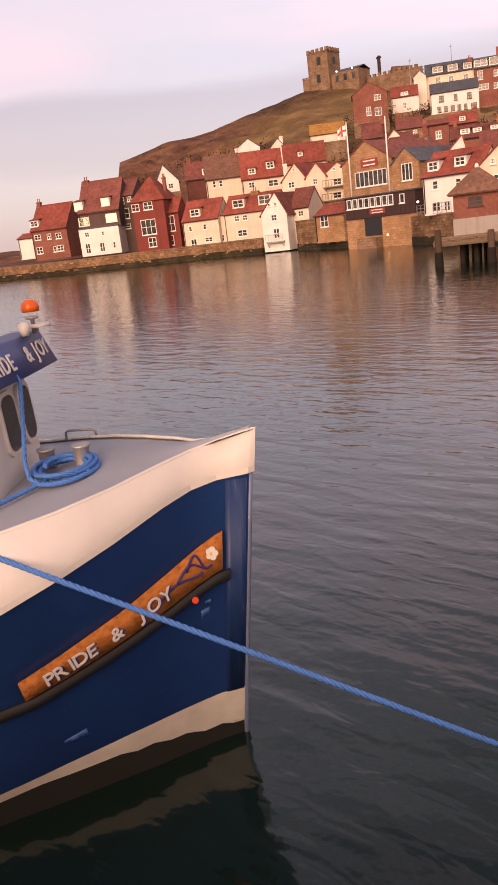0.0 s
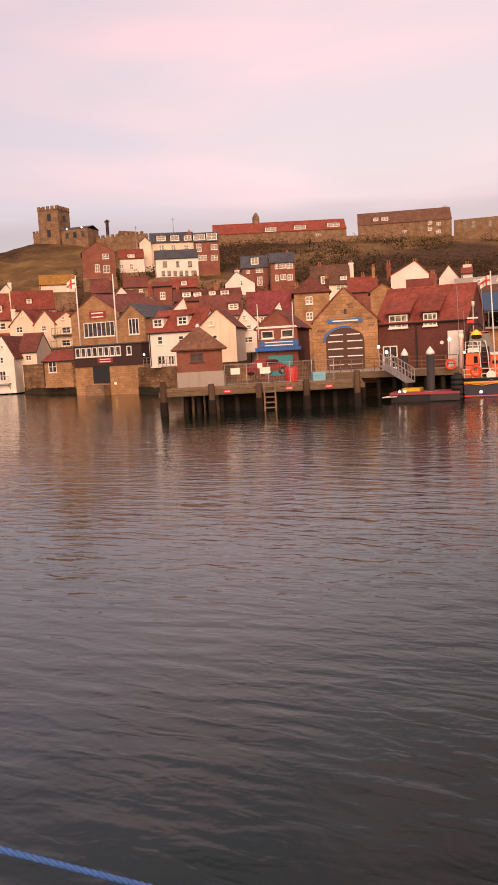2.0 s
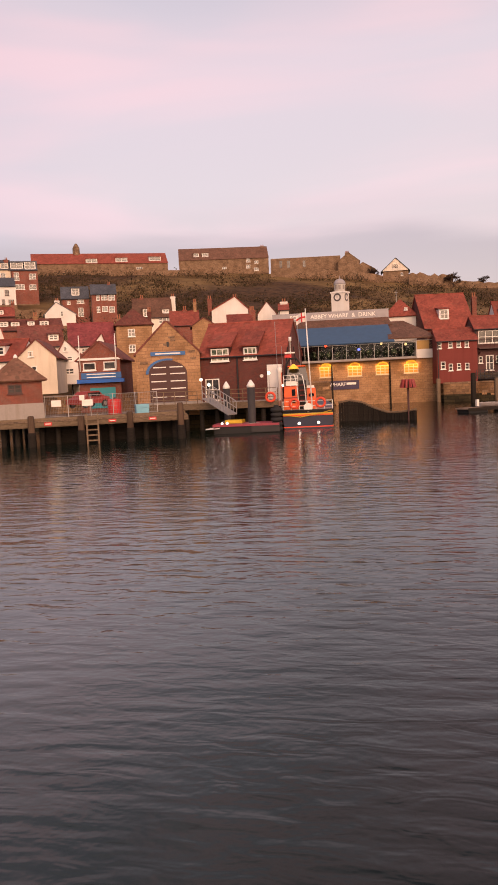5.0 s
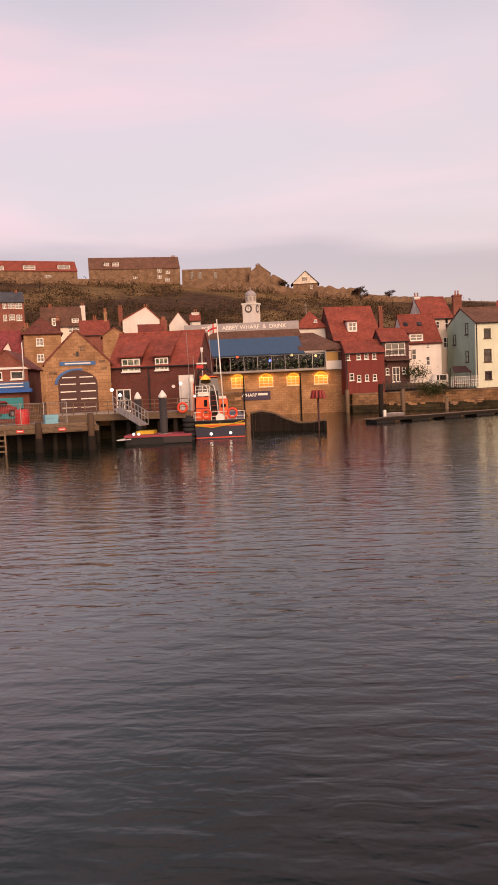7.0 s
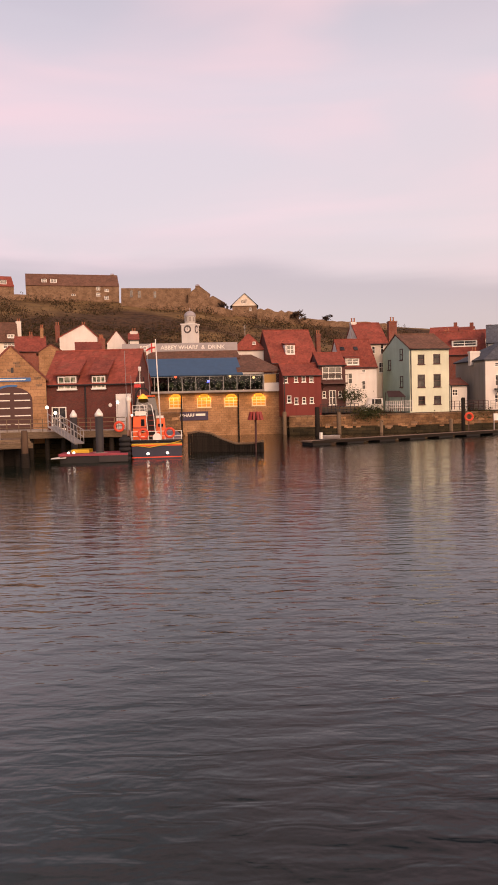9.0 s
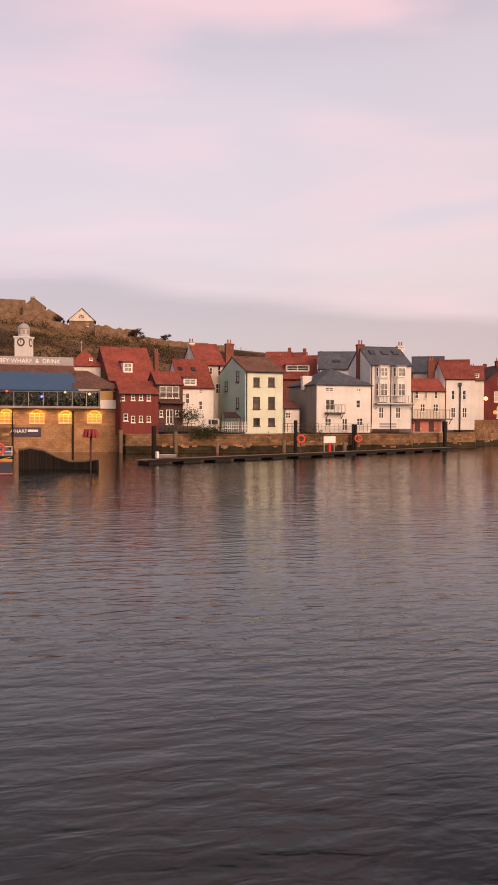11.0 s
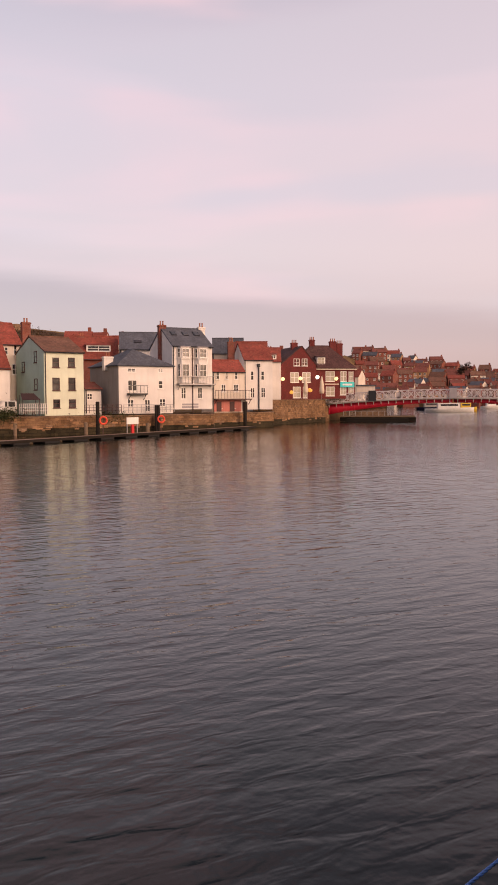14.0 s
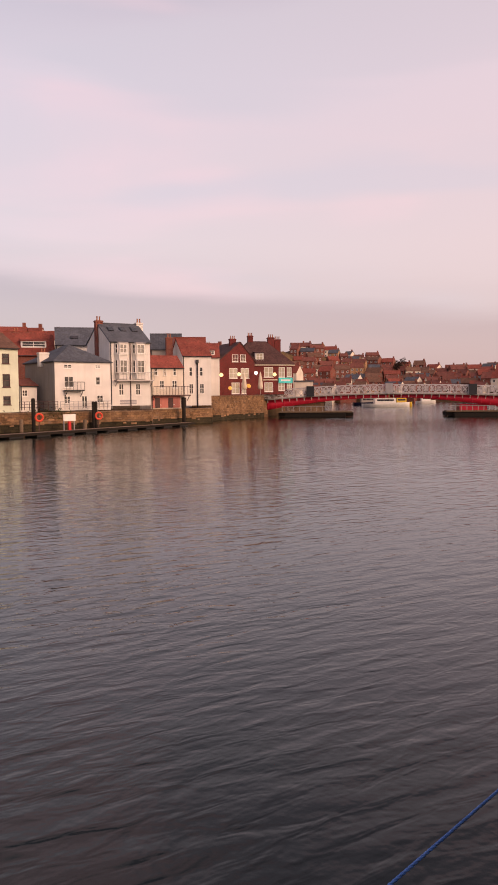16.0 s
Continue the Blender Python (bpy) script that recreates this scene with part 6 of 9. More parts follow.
# ---- church on the cliff ----
def build_church():
    f = pose(-183.63, 237.24, 0, 0, 0, 6.0)
    w = 8.11
    b, e = 47.53 - 4, 58.89
    c = thing("church", f, "old sandstone church with a square battlemented tower", "church")
    part("tower", boxes((0, 0, b, w, w, e)), M["grey_stone"], c)
    part("string_course", boxes((-0.15, -0.15, e - 0.5, w + 0.15, w + 0.15, e - 0.2)), M["grey_stone"], c)
    n = 5
    for k in range(n):
        a = w * k / (n - 0.5)
        for q in ((a, -0.1, a + w / n * 0.6, 0.5), (a, w - 0.5, a + w / n * 0.6, w + 0.1), (-0.1, a, 0.5, a + w / n * 0.6), (w - 0.5, a, w + 0.1, a + w / n * 0.6)):
            part("merlon", boxes((q[0], q[1], e, q[2], q[3], e + 1.0)), M["grey_stone"], c)
    for (u_, z_) in ((4.53, 55.78), (4.00, 50.30)):
        part("belfry_opening", boxes((u_ - 0.7, -0.12, z_ - 1.2, u_ + 0.7, -0.02, z_ + 1.3)), M["black"], c)
    part("belfry_opening", boxes((w + 0.02, w * 0.4, 54.56, w + 0.12, w * 0.6, 56.73)), M["black"], c)
    # stair block, nave and battlemented aisle wall
    part("stair_block", boxes((-3.2, 1.0, b, 0, 5.5, 51.13)), M["grey_stone"], c)
    for k in range(3):
        part("merlon", boxes((-3.2 + k * 1.2, 0.9, 51.13, -2.6 + k * 1.2, 1.5, 51.13 + 0.7)), M["grey_stone"], c)
    nz = 51.2
    part("nave", boxes((w, 1.5, b, w + 10.5, 9.5, nz)), M["grey_stone"], c)
    rb = bmesh.new()
    roof_slab(rb, [(w, 1.3, nz), (w + 10.7, 1.3, nz), (w + 10.7, 5.5, nz + 1.2), (w, 5.5, nz + 1.2)])
    roof_slab(rb, [(w, 9.7, nz), (w + 10.7, 9.7, nz), (w + 10.7, 5.5, nz + 1.2), (w, 5.5, nz + 1.2)])
    part("nave_roof", rb, M["slate"], c)
    for k in range(3):
        part("nave_window", boxes((w + 1.6 + k * 3.2, 1.40, nz - 3.0, w + 2.8 + k * 3.2, 1.48, nz - 1.0)), M["glass"], c)
    for k in range(2):
        part("lamp", lathe(bmesh.new(), [(0.1, -0.3), (0.35, 0), (0.1, 0.3)], 8, (w + 2.5 + k * 6.0, 1.0, nz + 0.2)), M["lamp_white"], c)
    cw = thing("churchyard_wall", f @ pose(w + 10.8, 6.5, 0), "broken battlemented stone churchyard wall", "wall")
    hz = 47.93
    part("wall", boxes((0, 0, b - 4, 20, 0.9, hz)), M["grey_stone"], cw)
    for k in range(10):
        part("merlon", boxes((0.3 + k * 1.9, 0.0, hz, 1.3 + k * 1.9, 0.9, hz + 0.9)), M["grey_stone"], cw)
    house("small dark roofed churchyard lodge", -161.82, 258.54, 60, b - 3, 7, 6, 49.72, 51.98, "ridge", "grey_stone", "brown_tile", name="lodge", gutter=False)
    cr = thing("stone_cross", pose(-161.72, 247.92, 49.62), "tall carved stone cross on the clifftop", "cross")
    top = 54.42 - 49.62
    part("shaft", boxes((-0.45, -0.35, -3, 0.45, 0.35, top * 0.86)), M["dark_stone"], cr)
    part("head", boxes((-0.9, -0.25, top * 0.80, 0.9, 0.25, top * 0.92), (-0.35, -0.25, top * 0.86, 0.35, 0.25, top)), M["dark_stone"], cr)


build_church()


def mast(label, base, top, r=0.12):
    m = thing("mast", pose(*base), label, "mast")
    part("pole", tube(bmesh.new(), (0, 0, -4), (0, 0, top - base[2]), r, r * 0.7, n=6), M["steel"], m)
    part("arm", tubes(r * 0.6, ((-0.5, 0, top - base[2] - 0.6), (0.5, 0, top - base[2] - 0.6)), n=5), M["steel"], m)


mast("thin grey aerial mast on a roof ridge", (-119.49, 219.60, 41.66), 46.57)
mast("thin grey street lamp mast on the hill", (-129.44, 213.88, 41.32), 44.58)
mast("thin pole standing on the scrub slope", (-1.79, 239.99, 24.13), 27.29)


def stone_wall(label, p0, p1, h, thick=0.8, steps=12):
    """A rough stone wall that follows the ground."""
    bm = bmesh.new()
    a, b = Vector(p0), Vector(p1)
    d = (b - a).normalized()
    n = Vector((-d.y, d.x)) * thick
    cols = []
    rnd = random.Random(len(label))
    for k in range(steps + 1):
        q = a.lerp(b, k / steps)
        z = ground_height(q.x, q.y)
        top = z + h + rnd.uniform(-0.15, 0.15) * h
        cols.append([bm.verts.new((q.x, q.y, z - 3)), bm.verts.new((q.x, q.y, top)), bm.verts.new((q.x + n.x, q.y + n.y, top)), bm.verts.new((q.x + n.x, q.y + n.y, z - 3))])
    for c0, c1 in zip(cols, cols[1:]):
        for i in range(3):
            bm.faces.new((c0[i], c1[i], c1[i + 1], c0[i + 1]))
    bm.faces.new(cols[0]), bm.faces.new(cols[-1][::-1])
    bmesh.ops.recalc_face_normals(bm, faces=bm.faces)
    w = part("boundary_wall", bm, M["grey_stone"])
    tagged(w, label, "stone wall")


stone_wall("old stone precinct wall along the clifftop", (-52.20, 323.82), (-7.12, 325.92), 3.4)
stone_wall("ruined stone wall running down the clifftop ridge", (2.83, 325.99), (19.91, 329.40), 5.0)
stone_wall("low stone field wall along the ridge", (19.91, 329.40), (59.01, 329.76), 2.4, steps=20)
stone_wall("garden retaining wall below the white hill house", (-113.5, 183.0), (-90.0, 194.0), 2.6, steps=16)
stone_wall("stone retaining wall on the bank of the old town", (-104.0, 168.0), (-80.0, 180.0), 2.2, steps=16)
stone_wall("stone foot wall below the long red roof", (-143.42, 297.20), (-69.69, 322.56), 2.2, steps=20)
pn = thing("ruin_pinnacle", pose(-133.25, 318.23, 58.10), "broken stone pinnacle behind the long roof", "ruin")
part("shaft", lathe(bmesh.new(), [(1.7, -5), (1.5, 60.86 - 58.10), (0.9, 62.04 - 58.10), (0.3, 62.85 - 58.10)], 7), M["grey_stone"], pn)


# ---- lifeboat and its berth ----
def loft(sections, close=True):
    """A skin over cross sections of equal length."""
    bm = bmesh.new()
    rows = [[bm.verts.new(p) for p in s] for s in sections]
    for a, b in zip(rows, rows[1:]):
        for k in range(len(a) - 1):
            if len({a[k].co.to_tuple(4), a[k + 1].co.to_tuple(4), b[k].co.to_tuple(4), b[k + 1].co.to_tuple(4)}) < 3:
                continue
            f = bm.faces.new((a[k], a[k + 1], b[k + 1], b[k]))
            f.smooth = True
    if close:
        for r in (rows[0], rows[-1]):
            try:
                bm.faces.new(r)
            except ValueError:
                pass
    bmesh.ops.remove_doubles(bm, verts=bm.verts, dist=0.001)
    bmesh.ops.recalc_face_normals(bm, faces=bm.faces)
    return bm


def lifebuoy_ring(parent, m, r=0.36):
    bm = bmesh.new()
    n = 18
    pts = [(r * math.cos(k * math.tau / n), 0, r * math.sin(k * math.tau / n)) for k in range(n + 1)]
    pipe(bm, pts, r * 0.28, 7)
    ob = part("lifebuoy", bm, M["buoy_red"], parent, "orange-red lifebuoy ring")
    ob.matrix_basis = m
    return ob


M["orange"] = painted("lifeboat_orange", (0.75, 0.10, 0.015), 0.4)
M["hull_navy"] = painted("lifeboat_navy", (0.01, 0.012, 0.035), 0.35)
M["buoy_red"] = painted("buoy_red", (0.70, 0.07, 0.03), 0.5)
M["yellow"] = painted("yellow_paint", (0.60, 0.38, 0.03), 0.5)
M["rubber"] = painted("black_rubber", (0.018, 0.017, 0.017), 0.8)
M["dark_orange"] = painted("dark_glazing", (0.01, 0.01, 0.012), 0.1)
M["pink_deck"] = painted("faded_red_deck", (0.30, 0.05, 0.07), 0.7)


def build_lifeboat():
    f = pose(-9.83, 63.85, 0, 0, 0, 7.0)
    w = 4.10
    b = thing("lifeboat", f @ pose(w / 2, 0, 0), "orange and navy lifeboat moored stern-on with its lamps lit", "boat")
    hw = w / 2
    top = 1.46
    L = 13.0
    sec = []
    for k in range(9):
        t_ = k / 8
        y, br = L * t_, hw * (1.0 + 0.06 * math.sin(t_ * 2.2)) * (1 - max(0, t_ - 0.45) ** 2 * 3.0)
        br = max(br, 0.04)
        up = top + 0.9 * t_ ** 2
        sec.append([(-br * 0.55, y, -0.7), (-br * 0.9, y, -0.1), (-br * 0.98, y, 0.4), (-br, y, up), (br, y, up), (br * 0.98, y, 0.4), (br * 0.9, y, -0.1), (br * 0.55, y, -0.7)])
    hull = part("hull", loft(sec), M["hull_navy"], b)
    for z0, z1, m in ((top - 0.16, top - 0.04, "rubber"), (top - 0.42, top - 0.30, "orange"), (top - 0.30, top - 0.2, "yellow"), (0.10, 0.18, "buoy_red")):
        part("stripe", boxes((-hw * 0.985, -0.03, z0, hw * 0.985, -0.004, z1)), M[m], hull)
    part("fender", tube(bmesh.new(), (-hw - 0.05, -0.06, top), (hw + 0.05, -0.06, top), 0.09), M["rubber"], b)
    part("deck", boxes((-hw, 0.02, top, hw, 6.5, top + 0.06)), M["grey"], b)
    # superstructure: port and starboard blocks either side of a dark companionway
    x0, x1, xa, xb = 0.10 - hw, 2.85 - hw, 1.36 - hw, 1.98 - hw
    zt = 3.45

    def block(name, p, mat, label=""):
        """A block with chamfered corners from (x, y, z) ranges and the inset of its top."""
        (ax, bx), (ay, by), (az, bz), ins = p
        return part(name, loft([[(ax, ay, az), (ax + ins, ay + ins, bz), (bx - ins, ay + ins, bz), (bx, ay, az)], [(ax, by, az), (ax + ins, by, bz), (bx - ins, by, bz), (bx, by, az)]]), M[mat], b, label)
    pb_ = block("cabin", ((x0, xa), (1.5, 8.0), (top + 0.06, zt), 0.08), "orange", "orange port deckhouse")
    sb_ = block("cabin", ((xb, x1), (1.5, 8.0), (top + 0.06, zt - 0.25), 0.10), "orange", "orange starboard deckhouse")
    part("companionway", boxes((xa, 1.9, top + 0.06, xb, 7.0, 3.9)), M["rubber"], b, "dark companionway")
    for k in range(5):
        part("tread", boxes((xa + 0.06, 1.3 + k * 0.12, top + 0.35 + k * 0.42, xb - 0.06, 1.55 + k * 0.12, top + 0.40 + k * 0.42)), M["red_dark"], b)
    for q in (xa, xb):
        part("ladder_rail", pipe(bmesh.new(), [(q, 1.2, top + 0.1), (q - 0.12, 1.6, 3.4), (q - 0.3, 2.0, 4.35), (q - 0.55, 2.4, 4.45)], 0.04, 6), M["trim"], b)
    part("rear_window", boxes((0.80 - hw, 1.46, 2.65, 1.08 - hw, 1.53, 3.2)), M["dark_orange"], pb_)
    part("rear_window", boxes((0.80 - hw, 1.42, 2.1, 1.05 - hw, 1.49, 2.4)), M["dark_orange"], pb_)
    part("panel_line", boxes((x0 + 0.05, 1.44, 2.48, xa - 0.05, 1.51, 2.54)), M["red_dark"], pb_)
    part("vent", boxes((2.2 - hw, 1.42, 2.55, 2.6 - hw, 1.5, 2.8)), M["dark_orange"], sb_)
    part("locker", boxes((0.32 - hw, 1.4, zt + 0.06, 1.20 - hw, 2.1, 3.86)), M["trim"], b, "white raft locker")
    part("locker", boxes((2.05 - hw, 1.6, zt - 0.2, 2.65 - hw, 2.4, 3.45)), M["trim"], b, "white raft locker")
    for zq in (3.75, 4.05, 4.35):
        part("rail", pipe(bmesh.new(), [(x0 + 0.05, 2.6, zq), (x0 + 0.05, 1.4, zq), (xa - 0.05, 1.4, zq)], 0.028, 6), M["trim"], b)
    for q in (x0 + 0.05, (x0 + xa) / 2, xa - 0.05):
        part("stanchion", tubes(0.028, ((q, 1.4, zt), (q, 1.4, 4.35)), n=6), M["trim"], b)
    # wheelhouse with raked sides, amber lamp, arch mast and radar
    block("wheelhouse", ((x0 + 0.12, x1 - 0.55), (2.6, 6.5), (zt, 5.05), 0.32), "dark_orange", "dark glazed wheelhouse")
    part("roof_edge", boxes((x0 + 0.4, 2.7, 5.06, x1 - 0.85, 6.2, 5.16)), M["orange"], b)
    part("wing_light", boxes((-0.32 - hw, 3.0, 3.3, -0.02 - hw, 3.5, 4.9)), M["orange"], b, "orange side screen")
    part("ventilator", lathe(bmesh.new(), [(0.16, top), (0.16, 4.6), (0.24, 4.7), (0.24, 5.0), (0.1, 5.1)], 10, (-0.22 - hw, 2.8, 0)), M["trim"], b)
    part("amber_lamp", lathe(bmesh.new(), [(0.45, -0.16), (0.36, 0.0), (0.16, 0.16), (0.05, 0.26)], 10, (1.0 - hw, 2.4, 5.04)), M["amber_glow"], b)
    part("mast_arch", pipe(bmesh.new(), [(x0 + 0.15, 3.2, zt), (x0 + 0.3, 3.2, 5.3), (x0 + 0.6, 3.2, 5.75), (x0 + 1.15, 3.2, 5.75), (x0 + 1.5, 3.2, 5.3), (x1 - 0.75, 3.2, zt)], 0.09, 6), M["rubber"], b)
    for k in range(3):
        part("mast_strut", tubes(0.04, ((x0 + 0.3 + k * 0.4, 3.2, 5.5), (x0 + 0.45 + k * 0.25, 3.2, 6.75)), n=5), M["rubber"], b)
    part("radar", boxes((0.30 - hw, 3.0, 6.2, 1.15 - hw, 3.2, 6.32)), M["trim"], b)
    part("pennant", boxes((0.28 - hw, 3.05, 5.85, 0.85 - hw, 3.08, 6.12)), M["red"], b, "red pennant")
    part("aerial", tubes(0.022, ((0.12 - hw, 4, zt), (0.0 - hw, 4, 6.9)), ((-0.42 - hw, 6, top), (-0.55 - hw, 6, 9.12)), ((1.63 - hw, 3.0, zt), (1.45 - hw, 3.0, 8.88)), n=5), M["steel"], b)
    part("lamp_column", lathe(bmesh.new(), [(0.05, 5.1), (0.05, 7.2), (0.12, 7.24), (0.12, 7.6)], 8, (0.78 - hw, 3.2, 0)), M["trim"], b)
    part("flag_staff", tube(bmesh.new(), (2.42 - hw, 0.4, top), (2.16 - hw, 0.4, 9.68), 0.06, 0.04), M["trim"], b)
    build_flag(b, (2.2 - hw, 0.4, 8.64), 1.0, 0.75, -1)
    # stern rails, buoys, stern lamps
    for k in range(7):
        xa = -hw + 0.05 + (w - 0.1) * k / 6
        part("stanchion", tubes(0.03, ((xa, 0.1, top), (xa, 0.1, 2.23)), n=6), M["trim"], b)
    for zq in (2.23, (2.23 + top) / 2):
        part("rail", tubes(0.025, ((-hw, 0.1, zq), (hw, 0.1, zq)), n=6), M["trim"], b)
    lifebuoy_ring(b, pose(0.97 - hw, -0.02, 2.07))
    lifebuoy_ring(b, pose(3.10 - hw, -0.02, 2.09))
    lifebuoy_ring(b, pose(-0.98 - hw, 1.0, 2.66))
    part("stern_plate", lathe(bmesh.new(), [(0.36, -0.03), (0.36, 0.03)], 14), M["trim"], b, "white oval stern plate").matrix_basis = pose(2.08 - hw, -0.06, 1.72, 90, 0, 0)
    for xa, zq in ((1.31 - hw, 0.45), (2.87 - hw, 0.47)):
        part("stern_lamp", lathe(bmesh.new(), [(0.04, -0.11), (0.12, -0.04), (0.12, 0.04), (0.04, 0.11)], 10, (xa, -0.14, zq)), M["lamp_white"], b)
    for xa, zq in ((-0.21 - hw, 3.69), (0.03 - hw, 3.53)):
        part("deck_lamp", lathe(bmesh.new(), [(0.04, -0.1), (0.12, 0), (0.04, 0.1)], 8, (xa, 2.9, zq)), M["lamp_white"], b)
    part("mooring_line", pipe(bmesh.new(), [(-hw, -0.1, top - 0.3), (-hw * 0.3, -0.16, top - 0.5), (hw * 0.5, -0.16, top - 0.25), (hw, -0.1, top)], 0.035, 6), M["yellow"], b)


build_lifeboat()


def build_berth():
    # floating pontoon with a worn red deck
    p = thing("berth_pontoon", pose(-15.36, 61.10, 0, 0, 0, 4), "floating pontoon with a faded red deck", "pontoon")
    L = 5.6
    part("float", boxes((0.4, 0, -0.6, L, 2.6, 0.55)), M["rubber"], p)
    part("deck", boxes((0.3, -0.1, 0.55, L, 2.7, 0.72)), M["pink_deck"], p)
    part("edge", boxes((3.4, -0.12, 0.05, L + 0.02, -0.02, 0.54)), M["pile_grey"], p)
    for x, y in ((1.05, -0.2), (1.45, -0.15)):
        part("lamp", lathe(bmesh.new(), [(0.05, 0.72), (0.12, 0.8), (0.05, 0.9)], 8, (x, y + 0.3, 0)), M["lamp_white"], p)
    part("bow_plate", loft([[(-0.3, -0.1, 0.35), (-0.3, 0.1, 0.42)], [(0.9, -0.4, 0.42), (0.9, 0.5, 0.60)]], False), M["trim"], p)
    # big tubular piles with pale pointed caps
    for (x, y), top, r in (((-12.04, 62.14), 4.17, 0.31), ((-14.76, 65.35), 4.09, 0.28)):
        q = thing("mooring_pile", pose(x, y, 0), "dark steel mooring pile with a white cap", "pile", "mooring piles")
        part("shaft", lathe(bmesh.new(), [(r, -4), (r, top - 0.6)], 16), M["pile_grey"], q)
        part("cap", lathe(bmesh.new(), [(r * 1.08, top - 0.6), (r * 1.08, top - 0.42), (0.05, top)], 16), M["trim"], q)
        part("collar", lathe(bmesh.new(), [(r * 1.9, 0.42), (r * 1.9, 0.75)], 4), M["grey"], q)
    t = thing("tyre_fender", pose(-10.04, 61.99, 0), "column of stacked black tyres as a fender", "fender")
    for k in range(6):
        n = 14
        bm = pipe(bmesh.new(), [(0.30 * math.cos(a * math.tau / n), 0.30 * math.sin(a * math.tau / n), -0.15 + k * 0.37) for a in range(n + 1)], 0.185, 8)
        part("tyre", bm, M["rubber"], t)
    part("core", lathe(bmesh.new(), [(0.2, -4), (0.2, 2.1)], 10), M["rubber"], t)
    # sloping gangway
    a, c = Vector((-16.13, 64.00, 2.74)), Vector((-13.83, 63.00, 1.39))
    g = thing("gangway", Matrix.Identity(4), "sloping steel gangway with rails down to the pontoon", "gangway")
    d = (c - a)
    side = Vector((-d.y, d.x, 0)).normalized() * 0.6
    wb = bmesh.new()
    lo = [wb.verts.new(v) for v in (a - side, c - side, c + side, a + side)]
    hi = [wb.verts.new(v + Vector((0, 0, 0.1))) for v in (a - side, c - side, c + side, a + side)]
    wb.faces.new(hi), wb.faces.new(lo[::-1])
    for k in range(4):
        wb.faces.new((lo[k], lo[(k + 1) % 4], hi[(k + 1) % 4], hi[k]))
    part("walkway", wb, M["steel"], g)
    for s in (-1, 1):
        for h in (0.55, 1.1):
            part("rail", tubes(0.035, (a + side * s + Vector((0, 0, h)), c + side * s + Vector((0, 0, h))), n=6), M["steel"], g)
        for k in range(9):
            q = a.lerp(c, k / 8) + side * s
            part("post", tubes(0.03, (q, q + Vector((0, 0, 1.1))), n=6), M["steel"], g)
    part("end_plate", boxes((c.x - 0.5, c.y - 0.7, 0.73, c.x + 0.9, c.y + 0.7, 0.98)), M["yellow"], g, "yellow landing plate")
    # lamps by the station door
    for q in ((-17.04, 65.83, 4.35), (-16.41, 65.99, 3.88), (-11.38, 67.04, 4.65)):
        l = thing("bulkhead_lamp", pose(*q), "round lit bulkhead lamp on a post", "lamp", "station lamps")
        part("globe", lathe(bmesh.new(), [(0.05, -0.14), (0.13, -0.07), (0.13, 0.07), (0.05, 0.14)], 10), M["lamp_white"], l)
        part("post", tubes(0.03, ((0, 0.08, -0.2), (0, 0.08, PLATFORM - q[2])), n=5), M["steel"], l)


M["pile_grey"] = painted("pile_grey", (0.035, 0.030, 0.030), 0.7)
build_berth()


def build_sheet_piles():
    """A curved wall of upright boards whose top sweeps down like a wave."""
    f = pose(-5.94, 71.75, 0, 0, 0, 4.0)
    w = 6.68
    h = thing("timber_breakwater", f, "curved dark timber breakwater with a wave-shaped top", "breakwater")
    n = 30
    zt = [1.61, 1.79, 1.57, 1.05, 0.63, 0.65, 0.87]
    top = lambda t_: float(np.interp(t_, [0, 0.15, 0.32, 0.47, 0.65, 0.82, 1.0], zt))
    path = lambda t_: (w * t_, -2.4 * t_ * t_)
    last = None
    cap = []
    for k in range(n):
        t_ = (k + 0.5) / n
        x, y = path(t_)
        part("board", boxes((-w / n * 0.46, -0.12 - 0.04 * (k % 2), -4, w / n * 0.46, 0.12, top(t_))), M["dark_wood"], h).matrix_basis = pose(x, y, 0, 0, 0, math.degrees(math.atan2(-4.8 * t_, w)))
    part("top_rail", pipe(bmesh.new(), [(*path(k / 24), top(k / 24) + 0.07) for k in range(25)], 0.12, 6), M["wood"], h)
    bc = thing("beacon", f @ pose(6.05, -2.1, 0), "red slatted beacon basket on a post", "beacon")
    b0, b1 = 2.82, 3.53
    part("post", tubes(0.09, ((0, 0, -4), (0, 0, b0)), n=8), M["brown"], bc)
    for k in range(10):
        a = math.tau * k / 10
        part("slat", tube(bmesh.new(), (0.62 * math.cos(a), 0.62 * math.sin(a), b0), (0.42 * math.cos(a), 0.42 * math.sin(a), b1), 0.12, n=5), M["red_dark"], bc)
    part("core", lathe(bmesh.new(), [(0.5, b0), (0.35, b1)], 10), M["brown"], bc)


build_sheet_piles()


